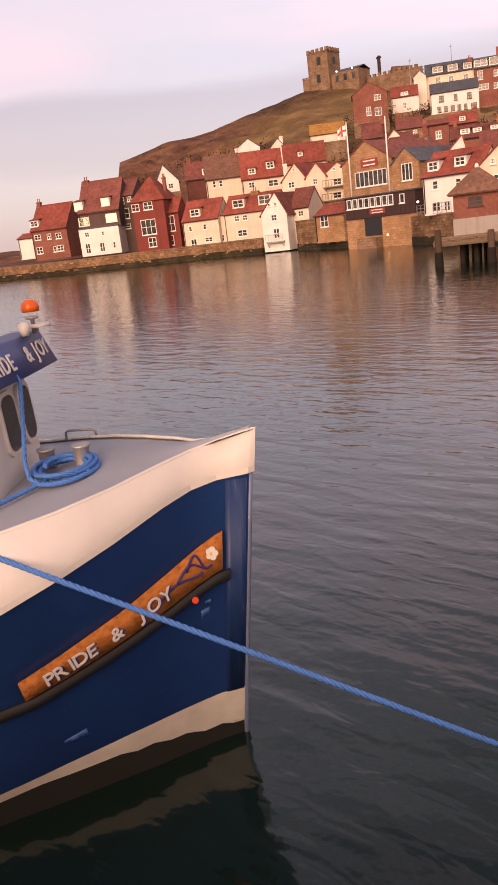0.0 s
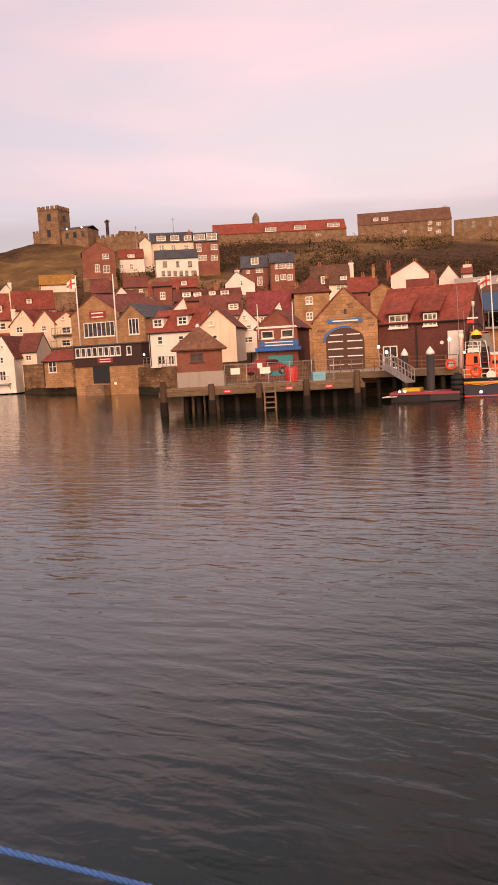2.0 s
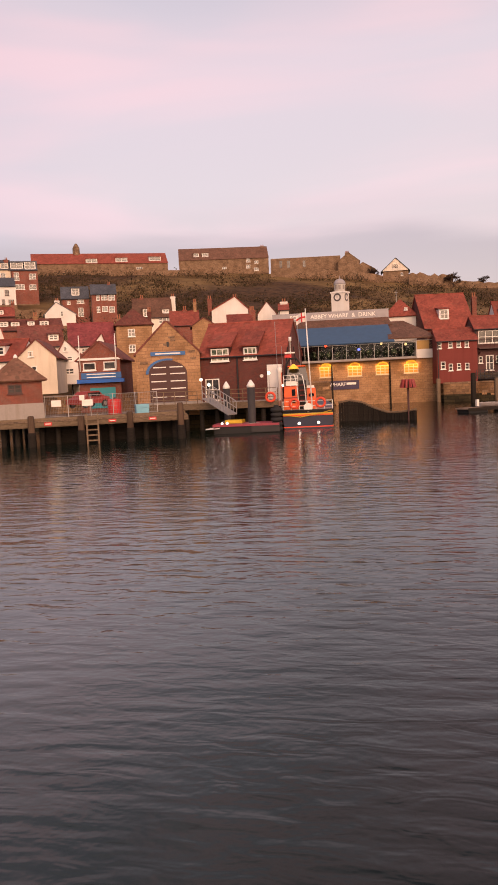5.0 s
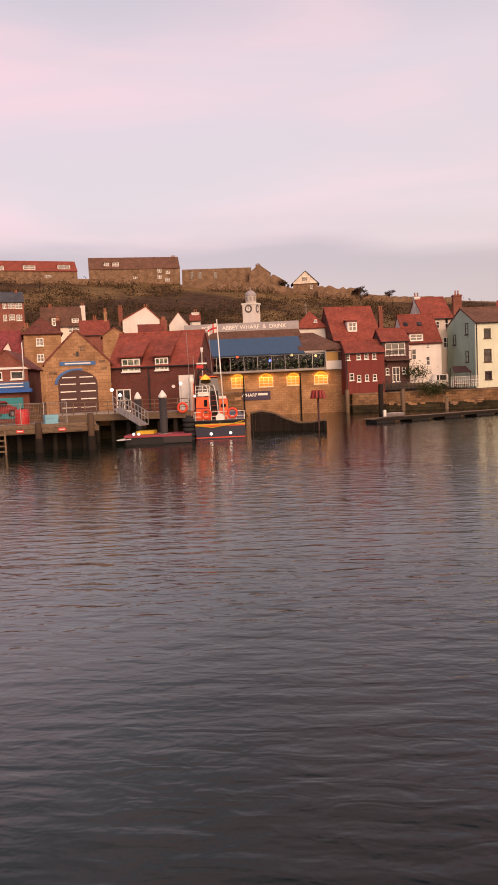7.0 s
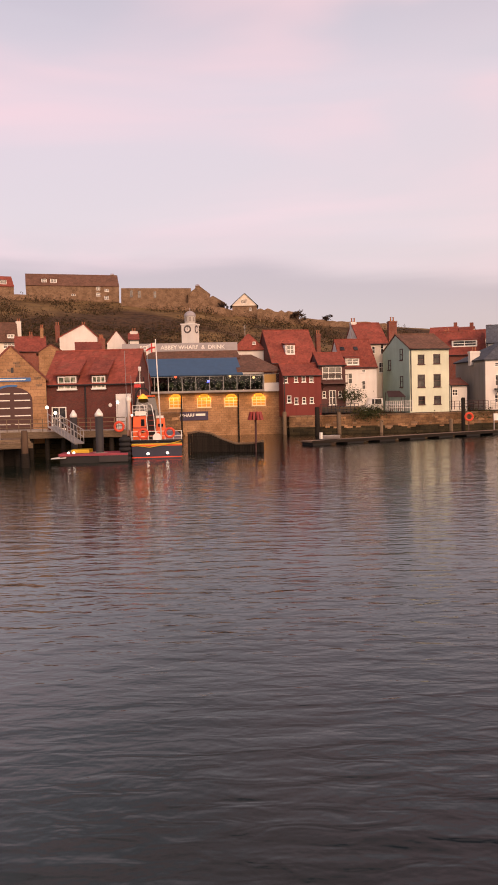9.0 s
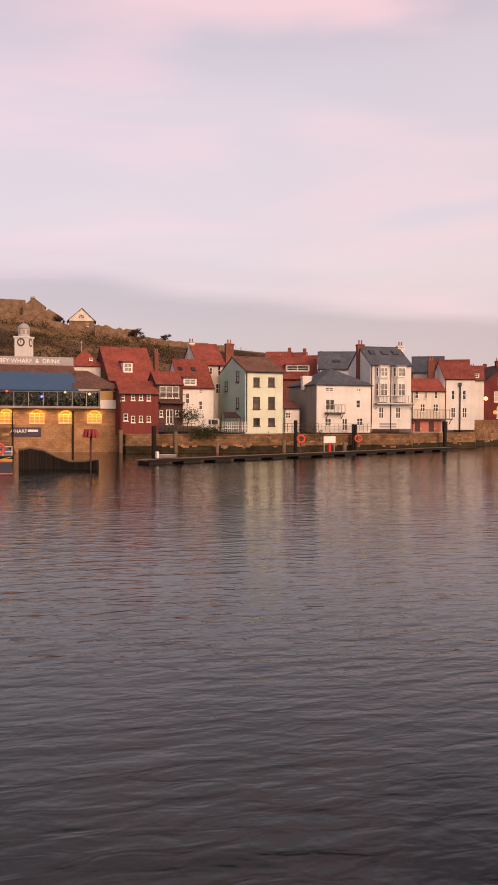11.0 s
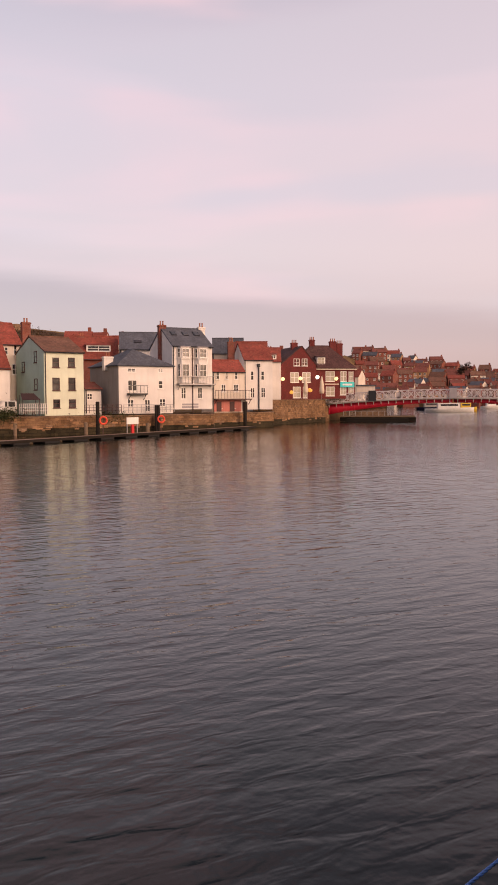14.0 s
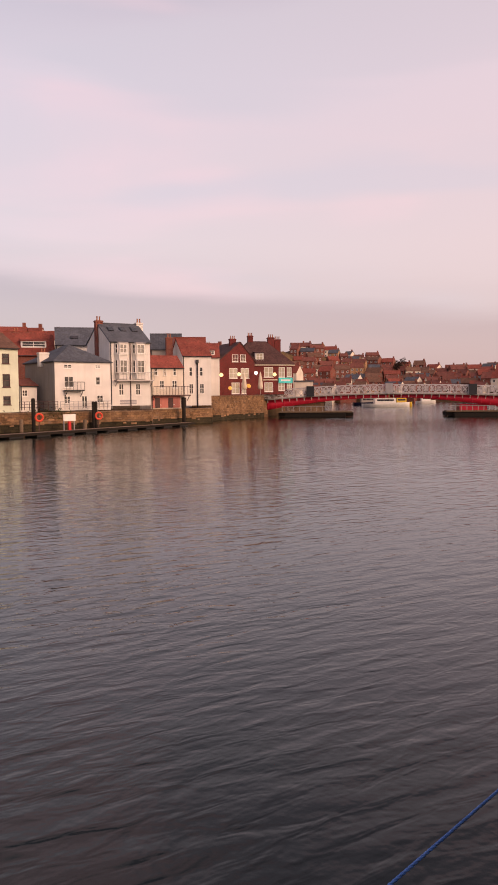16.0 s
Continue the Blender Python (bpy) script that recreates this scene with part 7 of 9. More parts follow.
# ---- waterside things of the right bank ----
def build_pontoon():
    a, c = Vector((5.71, 77.01)), Vector((52.67, 107.40))
    d = (c - a)
    m = Matrix.Translation((a.x, a.y, 0)) @ Matrix.Rotation(math.atan2(d.y, d.x), 4, "Z")
    p = thing("long_pontoon", m, "long low floating walkway along the quay", "pontoon")
    L = d.length
    n = 26
    for k in range(n):
        part("plank_bay", boxes((L * k / n + 0.03, 0, 0.32, L * (k + 1) / n - 0.03, 2.0, 0.45)), M["plank"], p)
        if k % 2 == 0:
            part("float", boxes((L * k / n + 0.2, 0.1, -0.5, L * (k + 1) / n + 0.2, 1.9, 0.30)), M["rubber"], p)
    part("edge_board", boxes((0, -0.05, 0.2, L, -0.005, 0.48)), M["dark_wood"], p)
    return m, L


PONT, PONT_L = build_pontoon()


def pile(label, base, top, r=0.22, mat="dark_wood"):
    q = thing("timber_pile", pose(base[0], base[1], 0), label, "pile", "timber piles")
    part("shaft", lathe(bmesh.new(), [(r, -4), (r, top - 0.1), (r * 0.7, top)], 10), M[mat], q)


pile("tall dark timber pile beside the quay wall", (8.01, 98.68), 3.57, 0.3)
pile("tall dark timber pile beside the quay wall", (26.35, 99.57), 4.32, 0.25)
pile("pair of dark timber piles by the landing", (35.69, 104.05), 3.80, 0.2)
pile("pair of dark timber piles by the landing", (36.02, 103.94), 3.80, 0.2)
pile("tall dark timber pile beside the quay wall", (53.90, 113.89), 4.21, 0.3)
for k, (x, y) in enumerate(((4.16, 104.42), (11.22, 103.90), (16.70, 103.66), (25.76, 103.85), (34.16, 103.51), (41.01, 106.37))):
    pile("squat timber fender against the quay wall", (x, y - 0.4), (3.0, 2.8, 1.7, 1.6, 1.4, 2.6)[k], 0.28, "wood")


def buoy_stand(label, base, z):
    s = thing("lifebuoy_stand", pose(base[0], base[1], 0.45), label, "lifebuoy", "lifebuoy stands")
    part("post", boxes((-0.05, 0.08, 0, 0.05, 0.16, z - 0.1)), M["brown"], s)
    lifebuoy_ring(s, pose(0, 0, z - 0.45), 0.42)


buoy_stand("red lifebuoy hung on a post by the pontoon", (24.74, 90.99), 2.12)
buoy_stand("red lifebuoy hung on a post by the pontoon", (33.95, 96.95), 2.02)


def build_notice():
    s = thing("notice_board", pose(29.15, 93.85, 0.45, 0, 0, 27), "blank white notice board on two posts", "sign")
    z0, z1 = 1.55 - 0.45, 2.38 - 0.45
    part("board", boxes((-1.0, -0.05, z0, 1.0, 0.0, z1)), M["trim"], s)
    for x in (-0.85, 0.85):
        part("post", boxes((x - 0.06, 0.01, 0, x + 0.06, 0.1, z1)), M["steel"], s)
    part("red_box", boxes((-0.2, -0.1, 0, 0.2, 0.1, z0 - 0.05)), M["red"], s, "red equipment box")


build_notice()


def railing(label, p0, p1, z0, h=1.05, mat="steel", n=8, infill=True):
    a, b = Vector((*p0, z0)), Vector((*p1, z0))
    r = thing("railing", Matrix.Identity(4), label, "railing")
    for k in range(n + 1):
        q = a.lerp(b, k / n)
        part("post", tubes(0.04, (q, q + Vector((0, 0, h))), n=6), M[mat], r)
    for f_ in ((1.0, 0.66, 0.33) if infill else (1.0,)):
        part("rail", tubes(0.03, (a + Vector((0, 0, h * f_)), b + Vector((0, 0, h * f_))), n=6), M[mat], r)


railing("white timber railing below the pale yellow house", (17.28, 103.06), (20.73, 102.93), 2.75, 1.3, "trim", 14)
railing("dark timber railing of a quayside terrace", (26.10, 105.31), (31.09, 104.99), 2.75, 1.1, "brown", 8)
railing("pale railing of the terrace below the white house", (31.26, 104.42), (39.38, 106.77), 2.75, 1.1, "steel", 12)
railing("iron railing along the top of the quay wall", (8.86, 104.12), (13.85, 104.08), 2.75, 1.1, "black", 10)
railing("grey railing on the wall behind the brick hut", (-51.41, 84.60), (-43.70, 78.68), 3.4, 1.1, "steel", 8)


def balcony(label, f, u0, u1, z, out, mat, h=1.0):
    """A balcony on a house front: floor, brackets, posts and rails."""
    b = thing("balcony", f, label, "balcony")
    part("floor", boxes((u0, -out, z - 0.18, u1, 0.0, z)), M[mat], b)
    n = max(3, round((u1 - u0) / 0.5))
    for k in range(n + 1):
        x = u0 + (u1 - u0) * k / n
        part("baluster", tubes(0.028, ((x, -out + 0.05, z), (x, -out + 0.05, z + h)), n=5), M[mat], b)
    part("rail", boxes((u0, -out, z + h, u1, -out + 0.1, z + h + 0.08)), M[mat], b)
    for x in (u0 + 0.2, u1 - 0.2):
        part("bracket", tubes(0.06, ((x, -out + 0.1, z - 0.15), (x, 0, z - 0.9)), n=6), M[mat], b)


def bay_front(label, f, u, z0, z1, w, out, rows):
    """A canted bay up a house front: three faces, sash windows on the front and the near cant, moulded sills."""
    b = thing("bay_window", f, label, "bay window", "bays of the tall white house")
    plan = [(u - w / 2, 0.0), (u - w / 2 + 0.42, -out), (u + w / 2 - 0.42, -out), (u + w / 2, 0.0)]
    bm = bmesh.new()
    lo, hi = [bm.verts.new((p, q, z0)) for p, q in plan], [bm.verts.new((p, q, z1)) for p, q in plan]
    bm.faces.new(lo[::-1]), bm.faces.new(hi)
    for k in range(4):
        bm.faces.new((lo[k], lo[(k + 1) % 4], hi[(k + 1) % 4], hi[k]))
    part("wall", bm, M["white"], b)
    for z, hh in rows:
        add_window(b, u, z, w - 1.0, hh, -out - 0.05, (2, 2))
        for sgn in (-1, 1):
            fr = add_window(b, 0, 0, 0.44, hh, 0, (1, 2))
            fr.matrix_basis = pose(u + sgn * (w / 2 - 0.21), -out / 2, z, 0, 0, sgn * math.degrees(math.atan2(out, 0.42))) @ pose(0, -0.05, 0)
        part("sill_band", boxes((u - w / 2 + 0.3, -out - 0.12, z - hh / 2 - 0.28, u + w / 2 - 0.3, -out - 0.006, z - hh / 2 - 0.14)), M["trim"], b)
    part("cornice", boxes((u - w / 2 + 0.25, -out - 0.1, z1 + 0.004, u + w / 2 - 0.25, -0.02, z1 + 0.14)), M["lead"], b)


for u_ in (1.75, 4.45):
    bay_front("white canted bay with sash windows on two floors", pose(39.60, 107.97, 0, 0, 0, 2.0), u_, 6.95, 12.05, 2.1, 0.7, ((11.25, 1.3), (8.75, 1.8)))
pd = thing("downpipe", pose(39.60, 107.97, 0, 0, 0, 2.0), "dark downpipe between two white bays", "drainpipe")
part("pipe", tubes(0.07, ((3.1, -0.1, 1.0), (3.1, -0.1, 12.0)), n=6), M["brown"], pd)



balcony("black iron balcony on a white house front", pose(30.92, 105.56, 0, 0, 0, 8.0), 1.23, 3.92, 5.41, 0.9, "black")
balcony("long iron balcony across a tall white house", pose(39.60, 107.97, 0, 0, 0, 2.0), 0.62, 6.43, 6.82, 1.0, "steel")
balcony("brown timber balcony over a pink ground floor", pose(49.24, 115.98, 0, 0, 0, -5.0), 0.11, 6.26, 4.63, 1.1, "brown", 1.3)
balcony("dark timber balcony before a glazed room", pose(8.85, 105.63, 0, 0, 0, 10.0), 0.32, 3.72, 6.65, 1.0, "brown", 1.0)
balcony("white balcony low on a gabled waterside house", pose(-87.30, 97.35, 0, 0, 0, 15.0), 0.75, 3.7, 1.75, 0.9, "steel")
balcony("timber balcony on a cream gabled house", pose(-83.55, 109.83, 0, 0, 0, 15.0), -0.07, 4.09, 9.16, 1.2, "wood")
balcony("timber balcony on a cream gabled house", pose(-83.55, 109.83, 0, 0, 0, 15.0), -0.29, 3.89, 7.03, 1.2, "wood")
pk = thing("pink_shop", pose(49.24, 115.98, 0, 0, 0, -5.0), "pink painted ground floor of a cottage", "wall")
part("wall", boxes((0.1, -0.1, 2.6, 4.76, -0.02, 4.56)), M["pink"], pk)
for k in range(3):
    part("door", boxes((0.6 + k * 2.2, -0.16, 2.6, 1.4 + k * 2.2, -0.1, 4.19)), M["brown"], pk)
dp = thing("drainpipe", pose(56.36, 119.36, 0, 0, 0, -10.0), "black cast iron drainpipe on a white house", "drainpipe")
part("pipe", tubes(0.10, ((2.49, -0.15, 0.5), (2.49, -0.15, 10.24)), n=8), M["black"], dp)
part("hopper", boxes((2.25, -0.35, 9.87, 2.67, -0.03, 10.43)), M["black"], dp)
sg = thing("wall_lettering", pose(39.60, 107.97, 0, 0, 0, 2.0), "two faint unreadable lines of grey lettering on a white wall", "sign")
for y0, y1 in ((3.68, 3.95), (3.31, 3.58)):
    part("bar", boxes((1.41, -0.03, y0, 4.01, -0.01, y1)), M["lead"], sg, "unreadable line of writing")


def dinghy(label, x, y, yaw, mat="pile_grey", L=2.6):
    d = thing("dinghy", pose(x, y, 0.46, 0, 0, yaw), label, "boat")
    sec = [[(L * (t_ - 0.5), -b, 0.42), (L * (t_ - 0.5), -b * 0.7, 0.05), (L * (t_ - 0.5), b * 0.7, 0.05), (L * (t_ - 0.5), b, 0.42)] for t_, b in ((0, 0.5), (0.3, 0.6), (0.7, 0.55), (0.9, 0.3), (1.0, 0.05))]
    part("hull", loft(sec), M[mat], d)
    part("thwart", boxes((-0.2, -0.55, 0.34, 0.1, 0.55, 0.38)), M["wood"], d)
    part("outboard", boxes((-L / 2 - 0.25, -0.12, 0.1, -L / 2, 0.12, 0.75)), M["trim"], d)


dinghy("small grey dinghy lying on the pontoon end", 7.78, 79.42, 30, "lead", 2.2)

# lamps of the inn and its lit sign
for q, mt in (((71.93, 135.04, 8.36), "lamp"), ((75.89, 135.15, 8.52), "lamp"), ((80.26, 136.10, 8.83), "lamp_white"), ((85.02, 136.72, 8.58), "lamp"), ((78.07, 135.06, 6.21), "glow"), ((77.93, 135.14, 6.28), "glow"), ((73.88, 135.12, 5.84), "glow")):
    l = thing("wall_lamp", pose(*q), "lit globe lamp on the inn front", "lamp", "inn lamps")
    part("globe", lathe(bmesh.new(), [(0.08, -0.34), (0.34, -0.16), (0.38, 0.1), (0.2, 0.34), (0.06, 0.4)], 10), M[mt], l)
    part("bracket", tubes(0.04, ((0, 0, 0.35), (0.5, 1.2, 0.35)), n=5), M["black"], l)
ns = thing("inn_sign", pose(80.66, 138.18, 0, 0, 0, -15.0), "glowing turquoise sign on the inn corner", "sign")
part("board", boxes((5.48, -0.25, 6.90, 8.39, -0.08, 7.94)), M["cyan"], ns)
part("bar", boxes((5.93, -0.28, 7.25, 7.93, -0.252, 7.60)), M["trim"], ns, "unreadable line of writing")
bd = thing("inn_cornice", pose(76.80, 139.21, 0, 0, 0, -15.0), "cream painted eaves cornice of the corner inn", "cornice")
part("moulding", boxes((4.4, -0.35, 10.42, 12.9, -0.02, 10.60)), M["cream"], bd)
part("shop_band", boxes((6.2, -0.14, 7.42, 9.2, -0.02, 7.62)), M["cream"], bd)
p2 = thing("parasol", pose(75.6, 132.6, 5.22), "closed cream parasol on the inn terrace", "parasol")
part("cloth", lathe(bmesh.new(), [(0.42, 0.4), (0.5, 0.9), (0.35, 2.2), (0.1, 3.3), (0.03, 3.5)], 9), M["cream"], p2)
part("pole", tubes(0.04, ((0, 0, -0.8), (0, 0, 0.5)), n=6), M["steel"], p2)
pr = thing("parasol", pose(79.47, 133.08, 5.22), "closed cream parasol on the inn terrace", "parasol")
part("cloth", lathe(bmesh.new(), [(0.42, 0.4), (0.5, 0.9), (0.35, 2.4), (0.1, 3.6), (0.03, 3.8)], 9), M["cream"], pr)
part("pole", tubes(0.04, ((0, 0, -0.6), (0, 0, 0.5)), n=6), M["steel"], pr)


# ---- swing bridge ----
def build_bridge():
    f = pose(84.19, 139.57, 0, 0, 0, -38.0)
    L1, L2 = 25.38, 54.50
    h = thing("swing_bridge", f, "red swing bridge with white lattice parapets", "bridge")
    dk = 4.65
    dl = 3.56
    deck = lambda x: dl + (dk - dl) * (1 - (1 - min(1.0, x / L1)) ** 2) if x < L1 else dk - (dk - dl) * ((x - L1) / L1) ** 2 * 0.6
    lo0, lom = 1.24, 3.76
    low = lambda x: lo0 + (lom - lo0) * math.sin(min(1.0, x / L1) * math.pi / 2) ** 0.9 if x < L1 else lom + (lo0 - lom) * (1 - math.cos(min(1.0, (x - L1) / L1) * math.pi / 2)) ** 1.0
    for y0, nm in ((0.0, "near"), (7.0, "far")):
        for a, b in ((0.0, L1 - 0.25), (L1 + 0.25, 2 * L1)):
            n = 14
            secs = []
            for k in range(n + 1):
                x = a + (b - a) * k / n
                secs.append([(x, y0, low(x)), (x, y0, deck(x) - 0.25), (x, y0 + 0.35, deck(x) - 0.25), (x, y0 + 0.35, low(x)), (x, y0, low(x))])
            g = part("girder", loft(secs), M["bridge_red"], h, "arched red plate girder")
            for k in range(15):
                x = a + (b - a) * (k + 0.5) / 15
                part("stiffener", boxes((x - 0.06, y0 - 0.12, low(x) + 0.1, x + 0.06, y0 - 0.004, deck(x) - 0.3)), M["bridge_red"], g)
    n = 28
    secs = []
    for k in range(n + 1):
        x = 2 * L1 * k / n
        secs.append([(x, -0.7, deck(x) - 0.25), (x, -0.7, deck(x)), (x, 7.9, deck(x)), (x, 7.9, deck(x) - 0.25), (x, -0.7, deck(x) - 0.25)])
    part("deck", loft(secs), M["grey"], h)
    for k in range(34):
        x = 0.8 + k * (2 * L1 - 1.6) / 33
        part("bracket", tubes(0.09, ((x, -0.6, deck(x) - 0.3), (x, -0.02, deck(x) - 0.8)), n=5), M["trim"], h)
    ph = 6.01 - 4.29
    nb = 40
    for k in range(nb):
        x0, x1 = 2 * L1 * k / nb, 2 * L1 * (k + 1) / nb
        z0, z1 = deck(x0), deck(x1)
        pb = bmesh.new()
        for (q0, q1) in (((x0, z0 + 0.12), (x1, z1 + 0.12)), ((x0, z0 + ph), (x1, z1 + ph)), ((x0, z0 + 0.12), (x1, z1 + ph)), ((x0, z0 + ph), (x1, z1 + 0.12)), ((x0, z0), (x0, z0 + ph))):
            tube(pb, (q0[0], -0.6, q0[1]), (q1[0], -0.6, q1[1]), 0.07, n=5)
        m_ = ((x0 + x1) / 2, (z0 + z1) / 2 + 0.12 + (ph - 0.12) / 2)
        for r_ in (0.42, 0.2):
            pipe(pb, [(m_[0] + r_ * math.cos(a * math.tau / 10), -0.6, m_[1] + r_ * math.sin(a * math.tau / 10)) for a in range(11)], 0.06, 5)
        part("lattice_panel", pb, M["parapet"], h, "white lattice parapet panel")
        part("rear_rail", tubes(0.06, ((x0, 7.7, z0 + ph), (x1, 7.7, z1 + ph)), ((x0, 7.7, z0), (x0, 7.7, z0 + ph)), n=5), M["parapet"], h)
    for px_, mt in ((9.52, "black"), (25.26, "lead"), (41.47, "black")):
        part("pier_box", boxes((px_ - 0.75, -1.0, deck(px_) - 0.1, px_ + 0.75, 0.1, deck(px_) + ph + 0.25)), M[mt], h, "boxed bridge control post")
    # timber dolphins in the water under it
    for u0, u1 in ((3.15, 18.13), (36.14, 49.96)):
        d = thing("dolphin", f @ pose(0, 0, 0), "low timber dolphin guarding the bridge pier", "dolphin", "bridge dolphins")
        part("platform", boxes((u0 + 1.5, -4, -3, u1 - 1.5, 8, 0.7), (u0, -2.0, 0.1, u1, 4, 0.9)), M["dark_wood"], d)
        part("planking", boxes((u0 + 0.2, -2.6, 0.9, u1 - 0.2, 3, 1.15)), M["wood"], d)
        for k in range(9):
            x = u0 + 0.8 + (u1 - u0) * 0.62 * k / 8
            part("rail_post", tubes(0.06, ((x, -2.3, 1.15), (x, -2.3, 2.1)), n=5), M["steel"], d)
        part("rail", tubes(0.05, ((u0 + 0.8, -2.3, 2.1), (u0 + 0.8 + (u1 - u0) * 0.62, -2.3, 2.1)), n=5), M["steel"], d)
        part("pier", boxes((u0 + 3, 0.8, -3, u0 + (u1 - u0) * 0.6, 6.5, low((u0 + u1) / 2) - 0.05)), M["bridge_red"] if u0 > L1 else M["grey_stone"], d)


M["bridge_red"] = painted("bridge_red", (0.52, 0.014, 0.035), 0.45)
M["parapet"] = painted("parapet_white", (0.52, 0.47, 0.46), 0.6)
build_bridge()
ab = thing("bridge_abutment", pose(79.92, 137.46, 0, 0, 0, 20), "dressed stone bridge abutment", "abutment")
part("block", boxes((0, 0, -4, 5.4, 8, 3.89)), M["quay"], ab)
part("sign", boxes((3.4, -0.12, 4.10, 4.5, -0.02, 4.87)), M["trim"], ab)


# ---- town on the far hillside ----
def far_house(x, y, w, d, hh, rh, yaw, wall, roof, rows, cols):
    z = ground_height(x, y)
    h = thing("far_house", pose(x, y, z, 0, 0, yaw), "small red-roofed terrace house on the far hillside", "house", "houses on the far hillside")
    bm = boxes((-w / 2, -d / 2, -4, w / 2, d / 2, hh))
    for s in (-1, 1):
        q = [bm.verts.new(p) for p in ((s * w / 2, -d / 2, hh), (s * w / 2, d / 2, hh), (s * w / 2, 0, hh + rh))]
        bm.faces.new(q)
    part("wall", bm, M[wall], h)
    rb = bmesh.new()
    roof_slab(rb, [(-w / 2 - 0.2, -d / 2 - 0.3, hh - 0.2), (w / 2 + 0.2, -d / 2 - 0.3, hh - 0.2), (w / 2 + 0.2, 0, hh + rh), (-w / 2 - 0.2, 0, hh + rh)])
    roof_slab(rb, [(-w / 2 - 0.2, d / 2 + 0.3, hh - 0.2), (w / 2 + 0.2, d / 2 + 0.3, hh - 0.2), (w / 2 + 0.2, 0, hh + rh), (-w / 2 - 0.2, 0, hh + rh)])
    part("roof", rb, M[roof], h)
    part("chimney", boxes((w / 2 - 1.2, -0.4, hh, w / 2 - 0.2, 0.4, hh + rh + 1.3)), M["brick"], h)
    for i in range(rows):
        for j in range(cols):
            shared("window", window_mesh("window_frame", 1.3, 1.5, (2, 2), M["trim"], None), h, pose(-w / 2 + w * (j + 0.5) / cols, -d / 2 - 0.05, hh - 1.5 - i * 2.9))
            shared("pane", window_mesh("pane", 1.3, 1.5, (1, 1), None, M["glass"]), h, pose(-w / 2 + w * (j + 0.5) / cols, -d / 2 - 0.05, hh - 1.5 - i * 2.9))


def build_far_town():
    rnd = random.Random(11)
    for row in range(11):
        r = 445 + row * 19
        a = 33.0 + rnd.uniform(0, 0.6)
        while a < 50:
            w = rnd.uniform(5.5, 11)
            lim = 40.5 if row > 8 else 50
            if rnd.random() < 0.84 and a < lim:
                x, y = r * math.sin(radians(a)), r * math.cos(radians(a))
                far_house(x, y, w, 8, rnd.uniform(4.0, 6.2) if row else 5.0, rnd.uniform(2.2, 3.4), -a + rnd.choice((-25, -12, 0, 8, 15)) + rnd.uniform(-4, 4), rnd.choice(("brick", "brick", "brick", "offwhite", "stone", "dark_brick")),
                          rnd.choice(("red_tile", "old_tile", "old_tile", "brown_tile", "slate")), 2, max(2, round(w / 3.6)))
            a += math.degrees((w + rnd.uniform(0.2, 4)) / r)
    # roofs on the ridge behind the right bank
    for az, el, r, w in ((13.6, 0, 250, 8), (14.6, 0, 255, 9), (15.8, 0, 250, 9), (16.8, 0, 252, 8), (24, 0, 245, 10), (27, 0, 250, 10), (30, 0, 255, 12), (31.6, 0, 260, 11), (32.6, 0, 300, 12)):
        far_house(r * math.sin(radians(az)), r * math.cos(radians(az)), w, 8, 5, 2.8, -az + rnd.uniform(-20, 20), rnd.choice(("brick", "offwhite")), "red_tile", 1, 3)


build_far_town()


def far_boat(label, x, y, yaw, L, mat, cab):
    b = thing("moored_boat", pose(x, y, 0, 0, 0, yaw), label, "boat", "moored boats")
    sec = [[(L * (t_ - 0.5), -w_, 1.2 + 0.5 * t_ * t_), (L * (t_ - 0.5), -w_ * 0.8, -0.3), (L * (t_ - 0.5), w_ * 0.8, -0.3), (L * (t_ - 0.5), w_, 1.2 + 0.5 * t_ * t_)] for t_, w_ in ((0, L * 0.13), (0.3, L * 0.15), (0.7, L * 0.13), (0.9, L * 0.07), (1.0, 0.05))]
    part("hull", loft(sec), M[mat], b)
    part("cabin", boxes((-L * 0.25, -L * 0.09, 1.2, L * 0.2, L * 0.09, 3.0)), M[cab], b)
    part("windows", boxes((-L * 0.2, -L * 0.092 - 0.02, 2.1, L * 0.15, L * 0.092 + 0.02, 2.7)), M["glass"], b)


far_boat("white river cruiser moored beyond the bridge", 175.28, 210.48, -30, 16, "trim", "white")
far_boat("yellow hulled boat moored beyond the bridge", 187.05, 216.16, -20, 8, "yellow", "yellow")
far_boat("dark fishing boat moored beyond the bridge", 197.71, 248.04, -25, 12, "hull_navy", "grey")
far_boat("small white boat moored beyond the bridge", 243.58, 265.23, -20, 9, "white", "trim")


